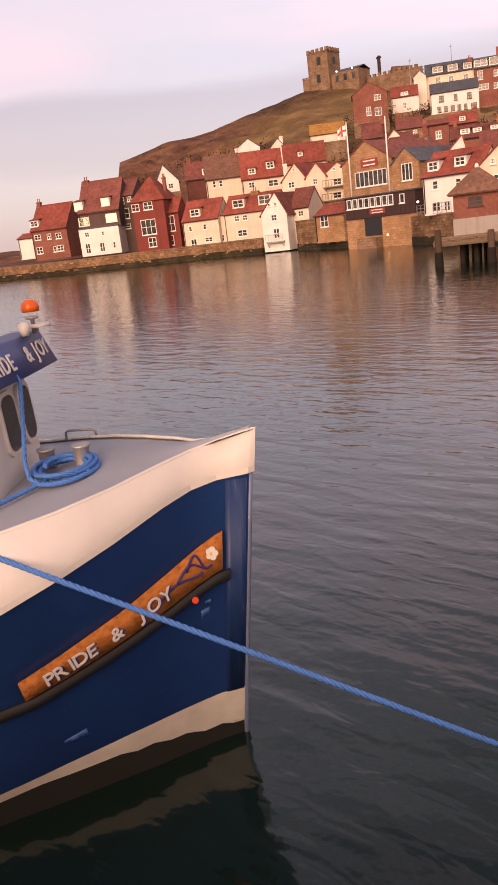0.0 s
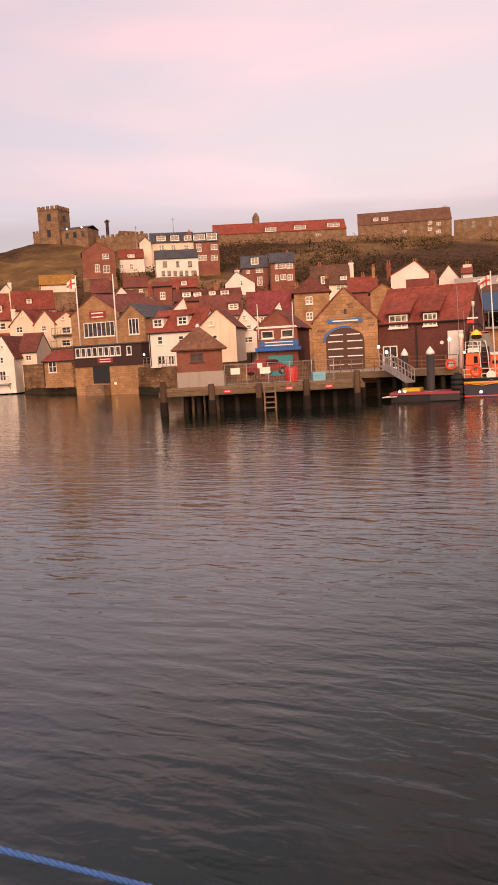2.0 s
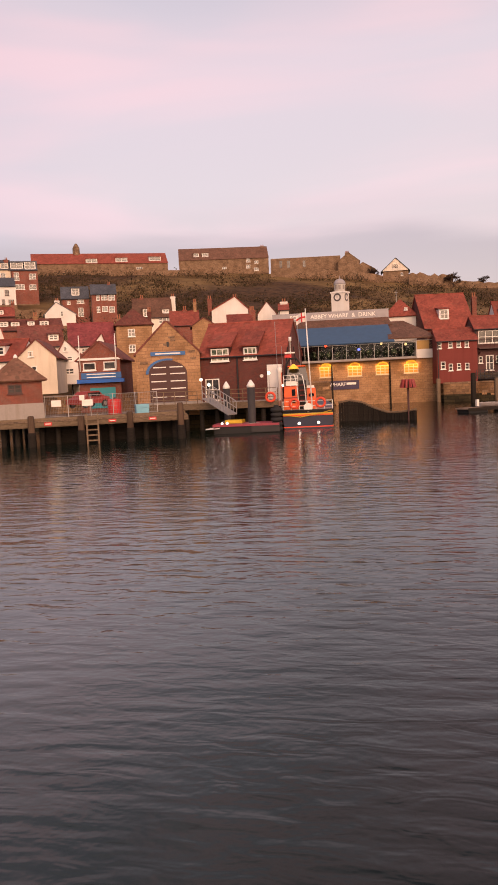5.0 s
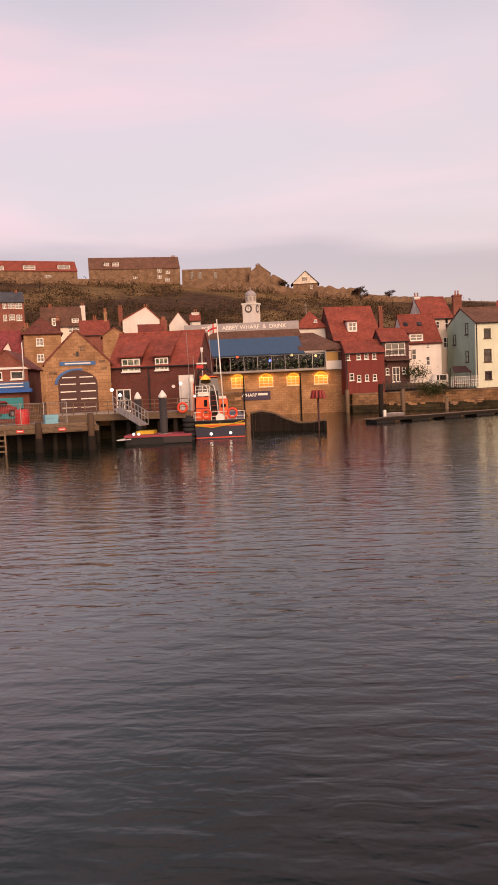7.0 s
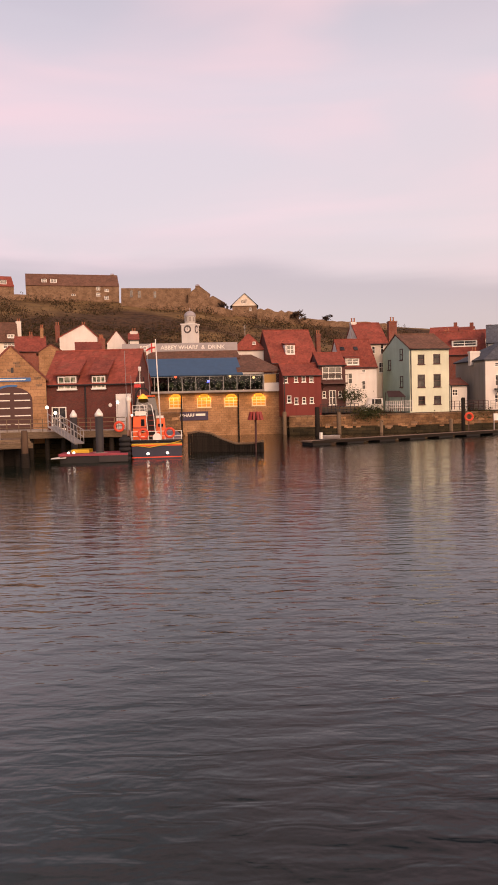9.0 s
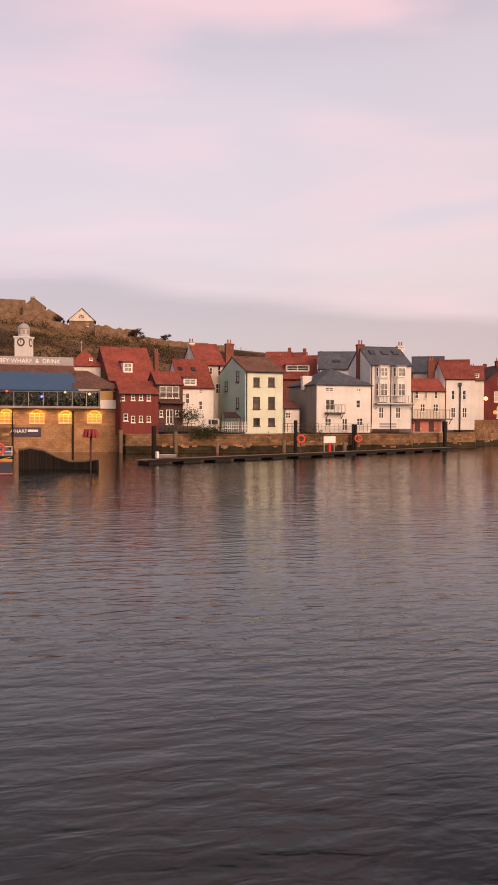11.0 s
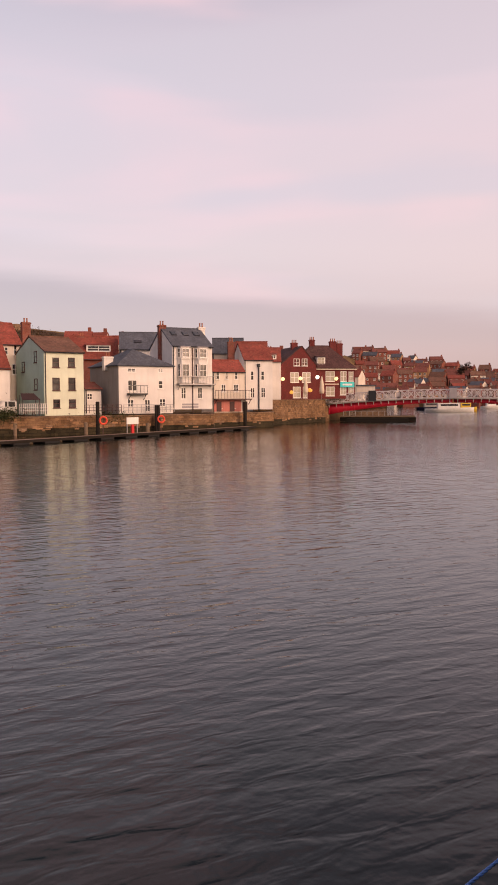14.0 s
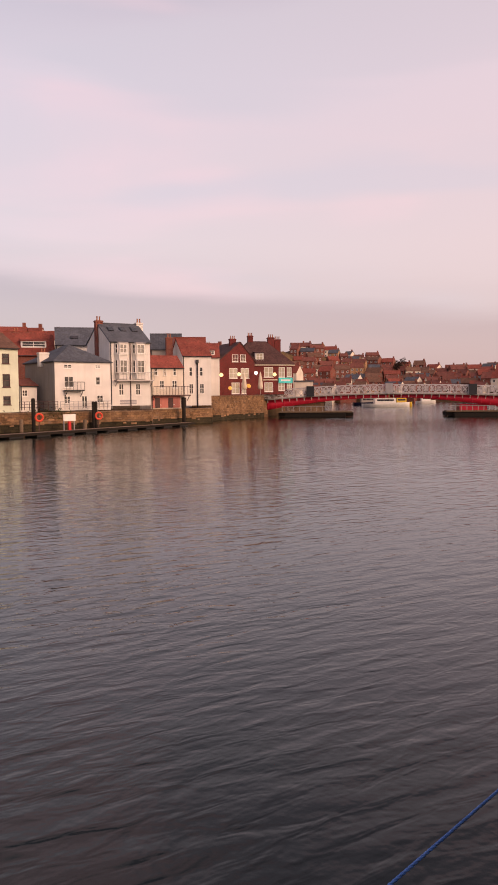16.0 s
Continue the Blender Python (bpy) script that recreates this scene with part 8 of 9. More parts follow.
# ---- scrub and trees on the cliff ----
def bare_tree(label, base, h, seed):
    """A winter tree: trunk, forked limbs and a haze of fine twigs."""
    rnd = random.Random(seed)
    foot = ground_height(base[0], base[1])
    h = base[2] + h - foot
    t = thing("bare_tree", pose(base[0], base[1], foot), label, "tree")
    bm, tw = bmesh.new(), bmesh.new()

    def grow(p, d, length, r, depth):
        e = p + d * length
        thin = h * 0.0045
        tube(bm if depth < 3 else tw, p, e, max(r, thin), max(r * 0.65, thin * 0.8), n=5 if depth < 3 else 3, caps=False)
        if depth >= 5:
            return
        for k in range(4 if depth else 5):
            q = (d + Vector((rnd.uniform(-1, 1), rnd.uniform(-1, 1), rnd.uniform(-0.3, 0.5))) * 0.9).normalized()
            grow(p.lerp(e, rnd.uniform(0.55, 1.0)), q, length * rnd.uniform(0.55, 0.8), r * 0.5, depth + 1)
    grow(Vector((0, 0, -1)), Vector((0, 0, 1)), h * 0.30, h * 0.03, 0)
    part("trunk", bm, M["bark"], t)
    part("crown", tw, M["bark"], t)


M["bark"] = timber("winter_bark", (0.06, 0.04, 0.03))
bare_tree("bare winter tree on the clifftop wall", (19.79, 327.40, 38.0), 6.5, 2)
bare_tree("bare winter tree over the roofs", (41.17, 185.49, 18.6), 6.0, 3)
bare_tree("bare winter tree on the far ridge", (364.51, 425.13, 22.0), 13, 4)
bare_tree("small bare tree on the field wall", (32.40, 333.43, 37.63), 5, 5)
bare_tree("bare thorn tree beside the ruin", (-10.99, 332.82, 44.0), 6, 6)


def build_scrub():
    """Bramble and bare bushes over the slope below the clifftop buildings: ragged clumps of crossed leaf blades."""
    rnd = random.Random(21)
    vs, fs = [], []
    for k in range(6800):
        az = rnd.uniform(-51, 12)
        r = rnd.uniform(212, 330) if rnd.random() < 0.85 else rnd.uniform(185, 230)
        if k % 6 == 0:
            # gardens and hedges between the houses of the old town
            az, r = rnd.uniform(-42, -24), rnd.uniform(140, 212)
        elif az < -31 and (r < 205 or r > 245 or rnd.random() < 0.4):
            continue
        x, y = r * math.sin(radians(az)), r * math.cos(radians(az))
        if noise.noise(Vector((x * 0.035, y * 0.035, 3))) < -0.12:
            continue
        z = ground_height(x, y)
        s = rnd.uniform(0.7, 2.4)
        for j in range(22):
            c = Vector((x + rnd.gauss(0, s * 0.55), y + rnd.gauss(0, s * 0.55), z + abs(rnd.gauss(0, s * 0.55))))
            a, b = Vector((rnd.gauss(0, 1), rnd.gauss(0, 1), rnd.gauss(0, 1))).normalized() * s * 0.19, Vector((rnd.gauss(0, 1), rnd.gauss(0, 1), rnd.gauss(0, 1))).normalized() * s * 0.17
            i = len(vs)
            vs.extend([c - a, c + b, c + a])
            fs.append((i, i + 1, i + 2))
    me = bpy.data.meshes.new("scrub")
    me.from_pydata([tuple(v) for v in vs], [], fs)
    me.materials.append(M["scrub"])
    tagged(new("scrub", me), "tangled brown bramble and gorse scrub on the slope", "bushes", kind="stuff")


def scrub_leaf(t, b):
    r = wire(t, "ShaderNodeNewGeometry").outputs["Random Per Island"]
    col = ramp(t, r, [(0.0, (0.018, 0.016, 0.009)), (0.4, (0.042, 0.036, 0.017)), (0.75, (0.085, 0.046, 0.028)), (1.0, (0.12, 0.075, 0.04))])
    t.links.new(col, b.inputs["Base Color"])


M["scrub"] = material("scrub_leaves", scrub_leaf, 0.9, spec=0.1)
build_scrub()


def build_awning():
    """A lean-to canvas awning over a terrace table."""
    a = thing("awning", pose(17.41, 103.34, 2.6, 0, 0, 6), "dark canvas awning on poles over a quayside terrace", "awning")
    cb = bmesh.new()
    roof_slab(cb, [(0, -0.9, 1.95), (2.3, -0.9, 1.95), (2.0, 0.9, 2.75), (0.3, 0.9, 2.75)], 0.06)
    part("canvas", cb, M["dark_boards"], a)
    for x in (0.1, 2.2):
        part("pole", tubes(0.04, ((x, -0.8, 0), (x, -0.8, 1.95)), n=6), M["brown"], a)
        part("pole", tubes(0.04, ((x, 0.8, 0), (x, 0.8, 2.6)), n=6), M["brown"], a)
    t = thing("terrace_table", pose(17.41, 103.34, 2.6, 0, 0, 6), "brown timber picnic table on a quayside terrace", "table")
    part("tabletop", boxes((0.5, -0.4, 0.72, 1.9, 0.4, 0.77)), M["wood"], t)
    for y in (-0.7, 0.6):
        part("bench", boxes((0.5, y, 0.42, 1.9, y + 0.2, 0.47)), M["wood"], t)
    for x in (0.65, 1.7):
        part("trestle", tubes(0.05, ((x, -0.65, 0), (x, -0.05, 0.72)), ((x, 0.65, 0), (x, 0.05, 0.72)), n=5), M["wood"], t)


build_awning()


def build_van():
    v = thing("parked_van", pose(15.14, 106.93, 0, 0, 0, 12.0), "small white van parked on the quay", "van")
    w, z0, z1 = 2.62, 2.55, 4.48
    part("body", loft([[(x, y0, z0 + 0.3), (x, y0, zt), (x, y0 + 1.7, zt), (x, y0 + 1.7, z0 + 0.3), (x, y0, z0 + 0.3)] for x, y0, zt in ((0, 0.1, z0 + 1.0), (0.5, 0, z0 + 1.1), (1.0, 0.05, z1), (w - 0.1, 0.05, z1), (w, 0.1, z1 - 0.3))]), M["trim"], v)
    part("side_window", boxes((1.0, -0.03, z0 + 1.15, w * 0.5, 0.06, z1 - 0.12)), M["glass"], v)
    part("side_window", boxes((w * 0.55, -0.03, z0 + 1.15, w - 0.3, 0.06, z1 - 0.12)), M["glass"], v)
    for x in (0.7, w - 0.7):
        part("wheel", tube(bmesh.new(), (x, -0.05, z0 + 0.3), (x, 1.8, z0 + 0.3), 0.32, n=14), M["rubber"], v)


build_van()


def ivy(label, c, spread, n, seed):
    """A mat of ivy and weeds hanging on the quay wall."""
    rnd = random.Random(seed)
    vs, fs = [], []
    for k in range(n):
        p = Vector(c) + Vector((rnd.gauss(0, spread[0]), rnd.gauss(-0.15, spread[1]), rnd.gauss(0, spread[2])))
        a = Vector((rnd.gauss(0, 1), rnd.gauss(0, 1), rnd.gauss(0, 1))).normalized() * 0.16
        b = Vector((rnd.gauss(0, 1), rnd.gauss(0, 1), rnd.gauss(0, 1))).normalized() * 0.14
        i = len(vs)
        vs.extend([p - a, p + b, p + a])
        fs.append((i, i + 1, i + 2))
    me = bpy.data.meshes.new("ivy")
    me.from_pydata([tuple(v) for v in vs], [], fs)
    me.materials.append(M["ivy"])
    tagged(new("ivy", me), label, "ivy", kind="stuff")


def ivy_leaf(t, b):
    r = wire(t, "ShaderNodeNewGeometry").outputs["Random Per Island"]
    t.links.new(ramp(t, r, [(0.0, (0.015, 0.022, 0.008)), (0.6, (0.05, 0.06, 0.02)), (1.0, (0.10, 0.08, 0.03))]), b.inputs["Base Color"])


M["ivy"] = material("ivy_leaves", ivy_leaf, 0.8, spec=0.2)
ivy("dark green ivy and weeds hanging over the quay wall", (14.88, 102.93, 2.70), (1.1, 0.25, 0.45), 900, 4)
ivy("bushy growth on the bank beside the terrace", (13.19, 105.68, 4.88), (0.9, 0.4, 0.5), 700, 5)
ivy("weeds along the foot of the terrace wall", (29.31, 103.95, 2.10), (1.6, 0.3, 0.4), 600, 6)


# ---- the moored charter boat ----
BOAT = pose(-4.80, 4.30, 0, 0, 0, 40)
STEM_TOP, STEM_X = 2.88, 0.385
S_ = (-10.0, -8.0, -5.0, -3.0, -2.0, -1.39, -1.0, -0.75, -0.5, -0.35, -0.2, 0.0)      # stations along the hull
deck_b = table(S_, (1.30, 1.58, 1.75, 1.72, 1.58, 1.36, 1.11, 0.81, 0.43, 0.19, 0.07, 0.02))
band_b = table(S_, (1.38, 1.66, 1.86, 1.84, 1.68, 1.46, 1.19, 0.87, 0.47, 0.21, 0.07, 0.03))
water_b = table(S_, (1.0, 1.35, 1.55, 1.38, 1.06, 0.76, 0.55, 0.42, 0.27, 0.19, 0.10, 0.02))
deck_z = table(S_, (2.40, 2.36, 2.40, 2.50, 2.57, 2.62, 2.66, 2.70, 2.75, 2.77, 2.80, 2.86))
band_z = table(S_, (1.72, 1.72, 1.76, 1.85, 1.95, 2.09, 2.21, 2.31, 2.42, 2.46, 2.48, 2.50))


def stem_x(z):
    """How far the raked stem stands forward at a height."""
    return STEM_X * max(0.0, z / STEM_TOP) ** 1.0


def hull_point(s, z, out=0.0):
    """A point of the starboard side: s along the hull, z up; out: metres proud of the plating."""
    k = min(1.0, max(0.0, z / band_z(s)))
    b = water_b(s) + (band_b(s) - water_b(s)) * k ** 1.25
    fade = max(0.0, 1 + s)
    x = s + stem_x(z) * fade
    return Vector((x, -(b + out), z))


def side_strip(s0, s1, low, high, out, thick, n=24):
    """A board or strake bent round the starboard side between two height curves."""
    secs = []
    for k in range(n + 1):
        s = s0 + (s1 - s0) * k / n
        z0, z1 = low(s), high(s)
        a, b = hull_point(s, z0, out), hull_point(s, z1, out)
        o = Vector((0.05, -1, 0)).normalized() * thick
        secs.append([a, a + o, b + o, b, a])
    return loft(secs)


def build_boat():
    b = thing("fishing_boat", BOAT, "blue and white wooden charter boat moored at the quay", "boat")
    st = [-10, -9, -8, -6.5, -5, -4, -3, -2.5, -2, -1.6, -1.39, -1.2, -1.0, -0.88, -0.75, -0.62, -0.5, -0.42, -0.35, -0.27, -0.2, -0.1, 0.0]
    boot = lambda s: float(np.interp(s, (-4, -1.9, -1.4, -0.8, 0), (0.24, 0.31, 0.40, 0.46, 0.48)))
    scum = lambda s: float(np.interp(s, (-4, -1.9, -1.3, -0.7, -0.3, 0), (0.19, 0.245, 0.29, 0.24, 0.16, 0.13))) + 0.012 * math.sin(s * 23)
    zz_ = lambda s: [boot(s) + (band_z(s) - boot(s)) * k / 7 for k in range(8)]

    def skin(rows):
        """Both sides of the hull from height rows."""
        bm = bmesh.new()
        for sgn in (1, -1):
            grid = []
            for s in st:
                grid.append([bm.verts.new((p.x, p.y * sgn, p.z)) for p in [hull_point(s, z) for z in rows(s)]])
            nose = [bm.verts.new((stem_x(z) + 0.03, 0, z)) for z in rows(0.0)]
            grid.append(nose)
            for g0, g1 in zip(grid, grid[1:]):
                for k in range(len(g0) - 1):
                    f = bm.faces.new((g0[k], g1[k], g1[k + 1], g0[k + 1]))
                    f.smooth = True
        bmesh.ops.remove_doubles(bm, verts=bm.verts, dist=0.002)
        bmesh.ops.recalc_face_normals(bm, faces=bm.faces)
        return bm
    part("hull", skin(zz_), M["boat_blue"], b)
    part("boot_top", skin(lambda s: [scum(s) + (boot(s) - scum(s)) * k / 3 for k in range(4)]), M["boot_white"], b, "grimy white boot top with rust stains")
    part("bottom", skin(lambda s: [-0.8, -0.3, 0.0, scum(s)]), M["antifoul"], b, "dark weedy underwater paint")
    # transom closes the stern
    tr = bmesh.new()
    pts = [hull_point(-10, z) for z in (-0.8, 0.2, 1.0, 1.8)] + [Vector((-10, -deck_b(-10), deck_z(-10)))]
    tr.faces.new([tr.verts.new(p) for p in pts] + [tr.verts.new((p.x, -p.y, p.z)) for p in reversed(pts)])
    part("transom", tr, M["boat_blue"], b)
    # white band above the knuckle, both sides, meeting at the stem
    wb = bmesh.new()
    for sgn in (1, -1):
        g = []
        for s in st:
            lo, hi = hull_point(s, band_z(s), 0.018), Vector((hull_point(s, deck_z(s)).x, -deck_b(s), deck_z(s)))
            g.append([wb.verts.new((p.x, p.y * sgn, p.z)) for p in (hull_point(s, band_z(s)), lo, lo + Vector((0, 0, 0.05)), hi, hi + Vector((0, 0.05, 0.0)))])
        x1 = stem_x(STEM_TOP)
        g.append([wb.verts.new(p) for p in ((stem_x(2.50) + 0.03, 0, 2.50), (stem_x(2.50) + 0.05, 0, 2.50), (stem_x(2.5) + 0.055, 0, 2.55), (x1 + 0.05, 0, STEM_TOP), (x1, 0, STEM_TOP))])
        for g0, g1 in zip(g, g[1:]):
            for k in range(4):
                f = wb.faces.new((g0[k], g1[k], g1[k + 1], g0[k + 1]))
                f.smooth = k == 2
    bmesh.ops.recalc_face_normals(wb, faces=wb.faces)
    part("bulwark", wb, M["boat_white"], b, "off-white sloping bulwark band")
    part("stem_cap", loft([[(-0.02, -0.12, 2.79), (-0.02, 0.12, 2.79)], [(stem_x(STEM_TOP) + 0.03, -0.025, STEM_TOP - 0.01), (stem_x(STEM_TOP) + 0.03, 0.025, STEM_TOP - 0.01)]], False), M["rubber"], b, "dark fairlead opening at the stem head")
    # deck
    db = bmesh.new()
    rows = []
    for s in st:
        x = hull_point(s, deck_z(s)).x
        w_ = deck_b(s) - 0.04
        rows.append([db.verts.new((x, w_ * k / 3, deck_z(s) - 0.02 + 0.06 * (1 - (k / 3) ** 2))) for k in range(-3, 4)])
    for r0, r1 in zip(rows, rows[1:]):
        for k in range(6):
            db.faces.new((r0[k], r1[k], r1[k + 1], r0[k + 1])).smooth = True
    bmesh.ops.recalc_face_normals(db, faces=db.faces)
    part("foredeck", db, M["deck_grey"], b, "pale grey painted foredeck")
    for sgn in (1, -1):
        part("toe_rail", pipe(bmesh.new(), [(hull_point(s, deck_z(s)).x, -sgn * (deck_b(s) - 0.03), deck_z(s) + 0.005) for s in st[4:]], 0.016, 6), M["boat_white"], b)
    part("stem_bar", pipe(bmesh.new(), [(stem_x(z) + 0.008, 0, z) for z in (-0.3, 0.1, 0.5, 1.0, 1.5, 2.0, 2.49)], 0.027, 8), M["worn_stem"], b, "worn pale stem iron")
    part("stem_flash", side_strip(-0.15, -0.01, lambda s: 0.47, lambda s: 2.46, 0.002, 0.003, 4), M["scuffed_blue"], b, "scuffed bare plating beside the stem")
    # name board with its painted scroll
    lowc = lambda s: float(np.interp(s, (-1.46, -1.15, -0.85, -0.5, -0.17), (1.235, 1.32, 1.415, 1.54, 1.69)))
    highc = lambda s: float(np.interp(s, (-1.46, -1.15, -0.80, -0.5, -0.17), (1.43, 1.545, 1.69, 1.85, 2.035)))
    nb = part("name_board", side_strip(-1.46, -0.17, lowc, highc, 0.015, 0.035, 26), M["varnish"], b, "varnished wooden name board")
    text = "PRIDE & JOY"
    for k, ch in enumerate(text):
        if ch == " ":
            continue
        s = -1.25 + 0.073 * k + (0.012 if ch == "I" else 0)
        zc = (lowc(s) + highc(s)) / 2
        p, q = hull_point(s - 0.04, zc + 0.0, 0.065), hull_point(s + 0.04, (lowc(s + 0.08) + highc(s + 0.08)) / 2 - (lowc(s) + highc(s)) / 2 + zc, 0.065)
        fx = (q - p).normalized()
        up = (hull_point(s, zc + 0.1) - hull_point(s, zc - 0.1)).normalized()
        ny = up.cross(fx).normalized()
        uz = fx.cross(ny)
        m = Matrix((( fx.x, ny.x, uz.x, 0), (fx.y, ny.y, uz.y, 0), (fx.z, ny.z, uz.z, 0), (0, 0, 0, 1)))
        m = Matrix.Translation(hull_point(s, zc - 0.01, 0.10)) @ m
        lettering(ch, 0.175, M["letter_white"], nb, m, "letter")
        lettering(ch, 0.175, M["letter_blue"], nb, Matrix.Translation(Vector((0.008, 0.024, -0.012))) @ m, "letter_shadow")
    # scroll and white rose
    for dz, s0, s1, amp in ((0.0, -0.46, -0.24, 0.07), (0.03, -0.40, -0.26, 0.10), (-0.04, -0.56, -0.30, 0.04)):
        pts = []
        for k in range(15):
            s = s0 + (s1 - s0) * k / 14
            zc = (lowc(s) + highc(s)) / 2 + dz + amp * math.sin(k / 14 * math.pi * 1.6)
            pts.append(hull_point(s, zc, 0.06))
        part("scroll", pipe(bmesh.new(), pts, 0.010, 5), M["letter_blue"], nb)
    rc = hull_point(-0.24, (lowc(-0.24) + highc(-0.24)) / 2 + 0.04, 0.066)
    for k in range(5):
        a = math.tau * k / 5
        part("petal", lathe(bmesh.new(), [(0.028, -0.008), (0.028, 0.008)], 8), M["letter_white"], nb).matrix_basis = Matrix.Translation(rc + Vector((0.03 * math.cos(a), 0, 0.036 * math.sin(a)))) @ pose(0, 0, 0, 90, 0, 20)
    part("rose_heart", lathe(bmesh.new(), [(0.016, -0.012), (0.016, 0.012)], 8), M["yellow"], nb).matrix_basis = Matrix.Translation(rc) @ pose(0, 0, 0, 90, 0, 20)
    # black rubbing strake under the board
    part("rubbing_strake", side_strip(-5.0, -0.12, lambda s: (lowc(s) if s > -1.46 else 1.235 - 0.10 * (-1.46 - s)) - 0.11, lambda s: (lowc(s) if s > -1.46 else 1.235 - 0.10 * (-1.46 - s)) - 0.02, 0.0, 0.055, 50), M["rubber"], b, "black rubber rubbing strake")
    for s0, s1, z0, z1 in ((-1.35, -1.18, 0.62, 0.70), (-0.33, -0.27, 1.28, 1.36), (-0.30, -0.26, 1.38, 1.43)):
        part("scrape", side_strip(s0, s1, lambda s: z0 + 0.02 * math.sin(s * 60), lambda s: z1 + 0.25 * (s - s1), 0.001, 0.002, 6), M["scrape_blue"], b, "pale scrape in the blue paint")
    pt_ = hull_point(-0.36, 1.50, 0.05)
    part("drain", lathe(bmesh.new(), [(0.022, -0.03), (0.03, 0.03)], 10), M["buoy_red"], b).matrix_basis = Matrix.Translation(pt_) @ pose(0, 0, 0, 90, 0, 10)
    # deck fittings
    hx = Vector((-1.43, 1.30, deck_z(-1.43)))
    part("deck_handle", pipe(bmesh.new(), [hx + Vector(q) for q in ((-0.16, 0.02, 0), (-0.15, 0.02, 0.08), (-0.12, 0.0, 0.10), (0.12, 0, 0.09), (0.15, 0.02, 0.07), (0.16, 0.02, 0))], 0.014, 6), M["steel"], b)
    part("bollard", lathe(bmesh.new(), [(0.075, 0), (0.07, 0.02), (0.07, 0.15), (0.082, 0.16), (0.082, 0.18)], 14, (-1.08, 0.08, deck_z(-1.0) + 0.03)), M["steel"], b)
    part("bollard", lathe(bmesh.new(), [(0.075, 0), (0.07, 0.02), (0.07, 0.15), (0.082, 0.16), (0.082, 0.18)], 14, (-1.42, 0.18, deck_z(-1.3) + 0.03)), M["steel"], b)
    # wheelhouse: white, rounded, with a raked front
    wf, wz = -1.585, 3.62
    secs = []
    for x, hw in ((wf, 0.60), (wf - 0.06, 0.69), (wf - 1.5, 0.95), (wf - 2.6, 1.0)):
        z0 = 2.2
        secs.append([(x, -hw, z0), (x - 0.06, -hw, wz - 0.1), (x - 0.08, -hw + 0.1, wz), (x - 0.08, hw - 0.1, wz), (x - 0.06, hw, wz - 0.1), (x, hw, z0)])
    wh = part("wheelhouse", loft(secs), M["boat_white"], b, "white rounded wheelhouse")
    for y, w_ in ((0.42, 0.32), (0.0, 0.36)):
        for nm, mt, g, t_ in (("window_rim", "boat_white", 0.0, 0.03), ("window_glass", "dark_orange", 0.035, 0.036)):
            wbm = bmesh.new()
            x0 = wf + 0.0
            rr = 0.10
            pts = []
            hw, hh = w_ / 2 - g, 0.27 - g
            for cx, cz, a0 in ((hw - rr, hh - rr, 0), (-hw + rr, hh - rr, 90), (-hw + rr, -hh + rr, 180), (hw - rr, -hh + rr, 270)):
                pts += [(cx + rr * math.cos(radians(a0 + q * 22.5)), cz + rr * math.sin(radians(a0 + q * 22.5))) for q in range(5)]
            fr_, bk = [wbm.verts.new((t_, p, q)) for p, q in pts], [wbm.verts.new((-0.02, p, q)) for p, q in pts]
            wbm.faces.new(fr_), wbm.faces.new(bk[::-1])
            for k in range(len(pts)):
                wbm.faces.new((fr_[k], fr_[(k + 1) % len(pts)], bk[(k + 1) % len(pts)], bk[k]))
            bmesh.ops.recalc_face_normals(wbm, faces=wbm.faces)
            part(nm, wbm, M[mt], wh).matrix_basis = pose(x0 - 0.045, y, 3.13, 0, -2.5, 0)
    # blue visor board with the name, standing out over the windows
    vs = [[(wf + 0.13, -0.75, 3.51), (wf + 0.02, -0.72, 3.80), (wf - 0.2, -0.72, 3.80), (wf - 0.1, -0.75, 3.51)], [(wf + 0.20, 0, 3.51), (wf + 0.08, 0, 3.80), (wf - 0.2, 0, 3.80), (wf - 0.1, 0, 3.51)],
          [(wf + 0.18, 0.93, 3.49), (wf + 0.07, 0.86, 3.80), (wf - 0.2, 0.86, 3.80), (wf - 0.1, 0.93, 3.49)]]
    vs = [v + [v[0]] for v in vs]
    vz = part("visor", loft(vs), M["visor_blue"], b, "blue visor board with white lettering")
    for ch, y in (("P", -0.64), ("R", -0.51), ("I", -0.41), ("D", -0.31), ("E", -0.18), ("&", 0.25), ("J", 0.46), ("O", 0.60), ("Y", 0.74)):
        f_ = 0.125 - 0.08 * (abs(y) / 1.0) ** 2 if y < 0 else 0.125 - 0.02 * y
        lettering(ch, 0.20, M["letter_white"], vz, pose(wf + f_ + 0.03, y, 3.655, 0, -20, 0) @ pose(0, 0, 0, 0, 0, 90), "letter")
    part("roof", boxes((wf - 2.6, -1.08, wz + 0.0, wf + 0.0, 1.08, wz + 0.06)), M["lead"], b)
    # roof gear: beacon, aerial dome, light frame
    bx = Vector((-1.45, 0.56, 3.80))
    be = part("beacon_base", lathe(bmesh.new(), [(0.02, 0.0), (0.02, 0.12), (0.06, 0.13), (0.06, 0.15)], 10, bx), M["steel"], b)
    part("beacon_dome", lathe(bmesh.new(), [(0.075, 0.19), (0.082, 0.22), (0.075, 0.26), (0.045, 0.29), (0.01, 0.30)], 14, bx), M["amber"], be, "amber plastic beacon dome")
    ax = Vector((-1.48, 0.40, 3.80))
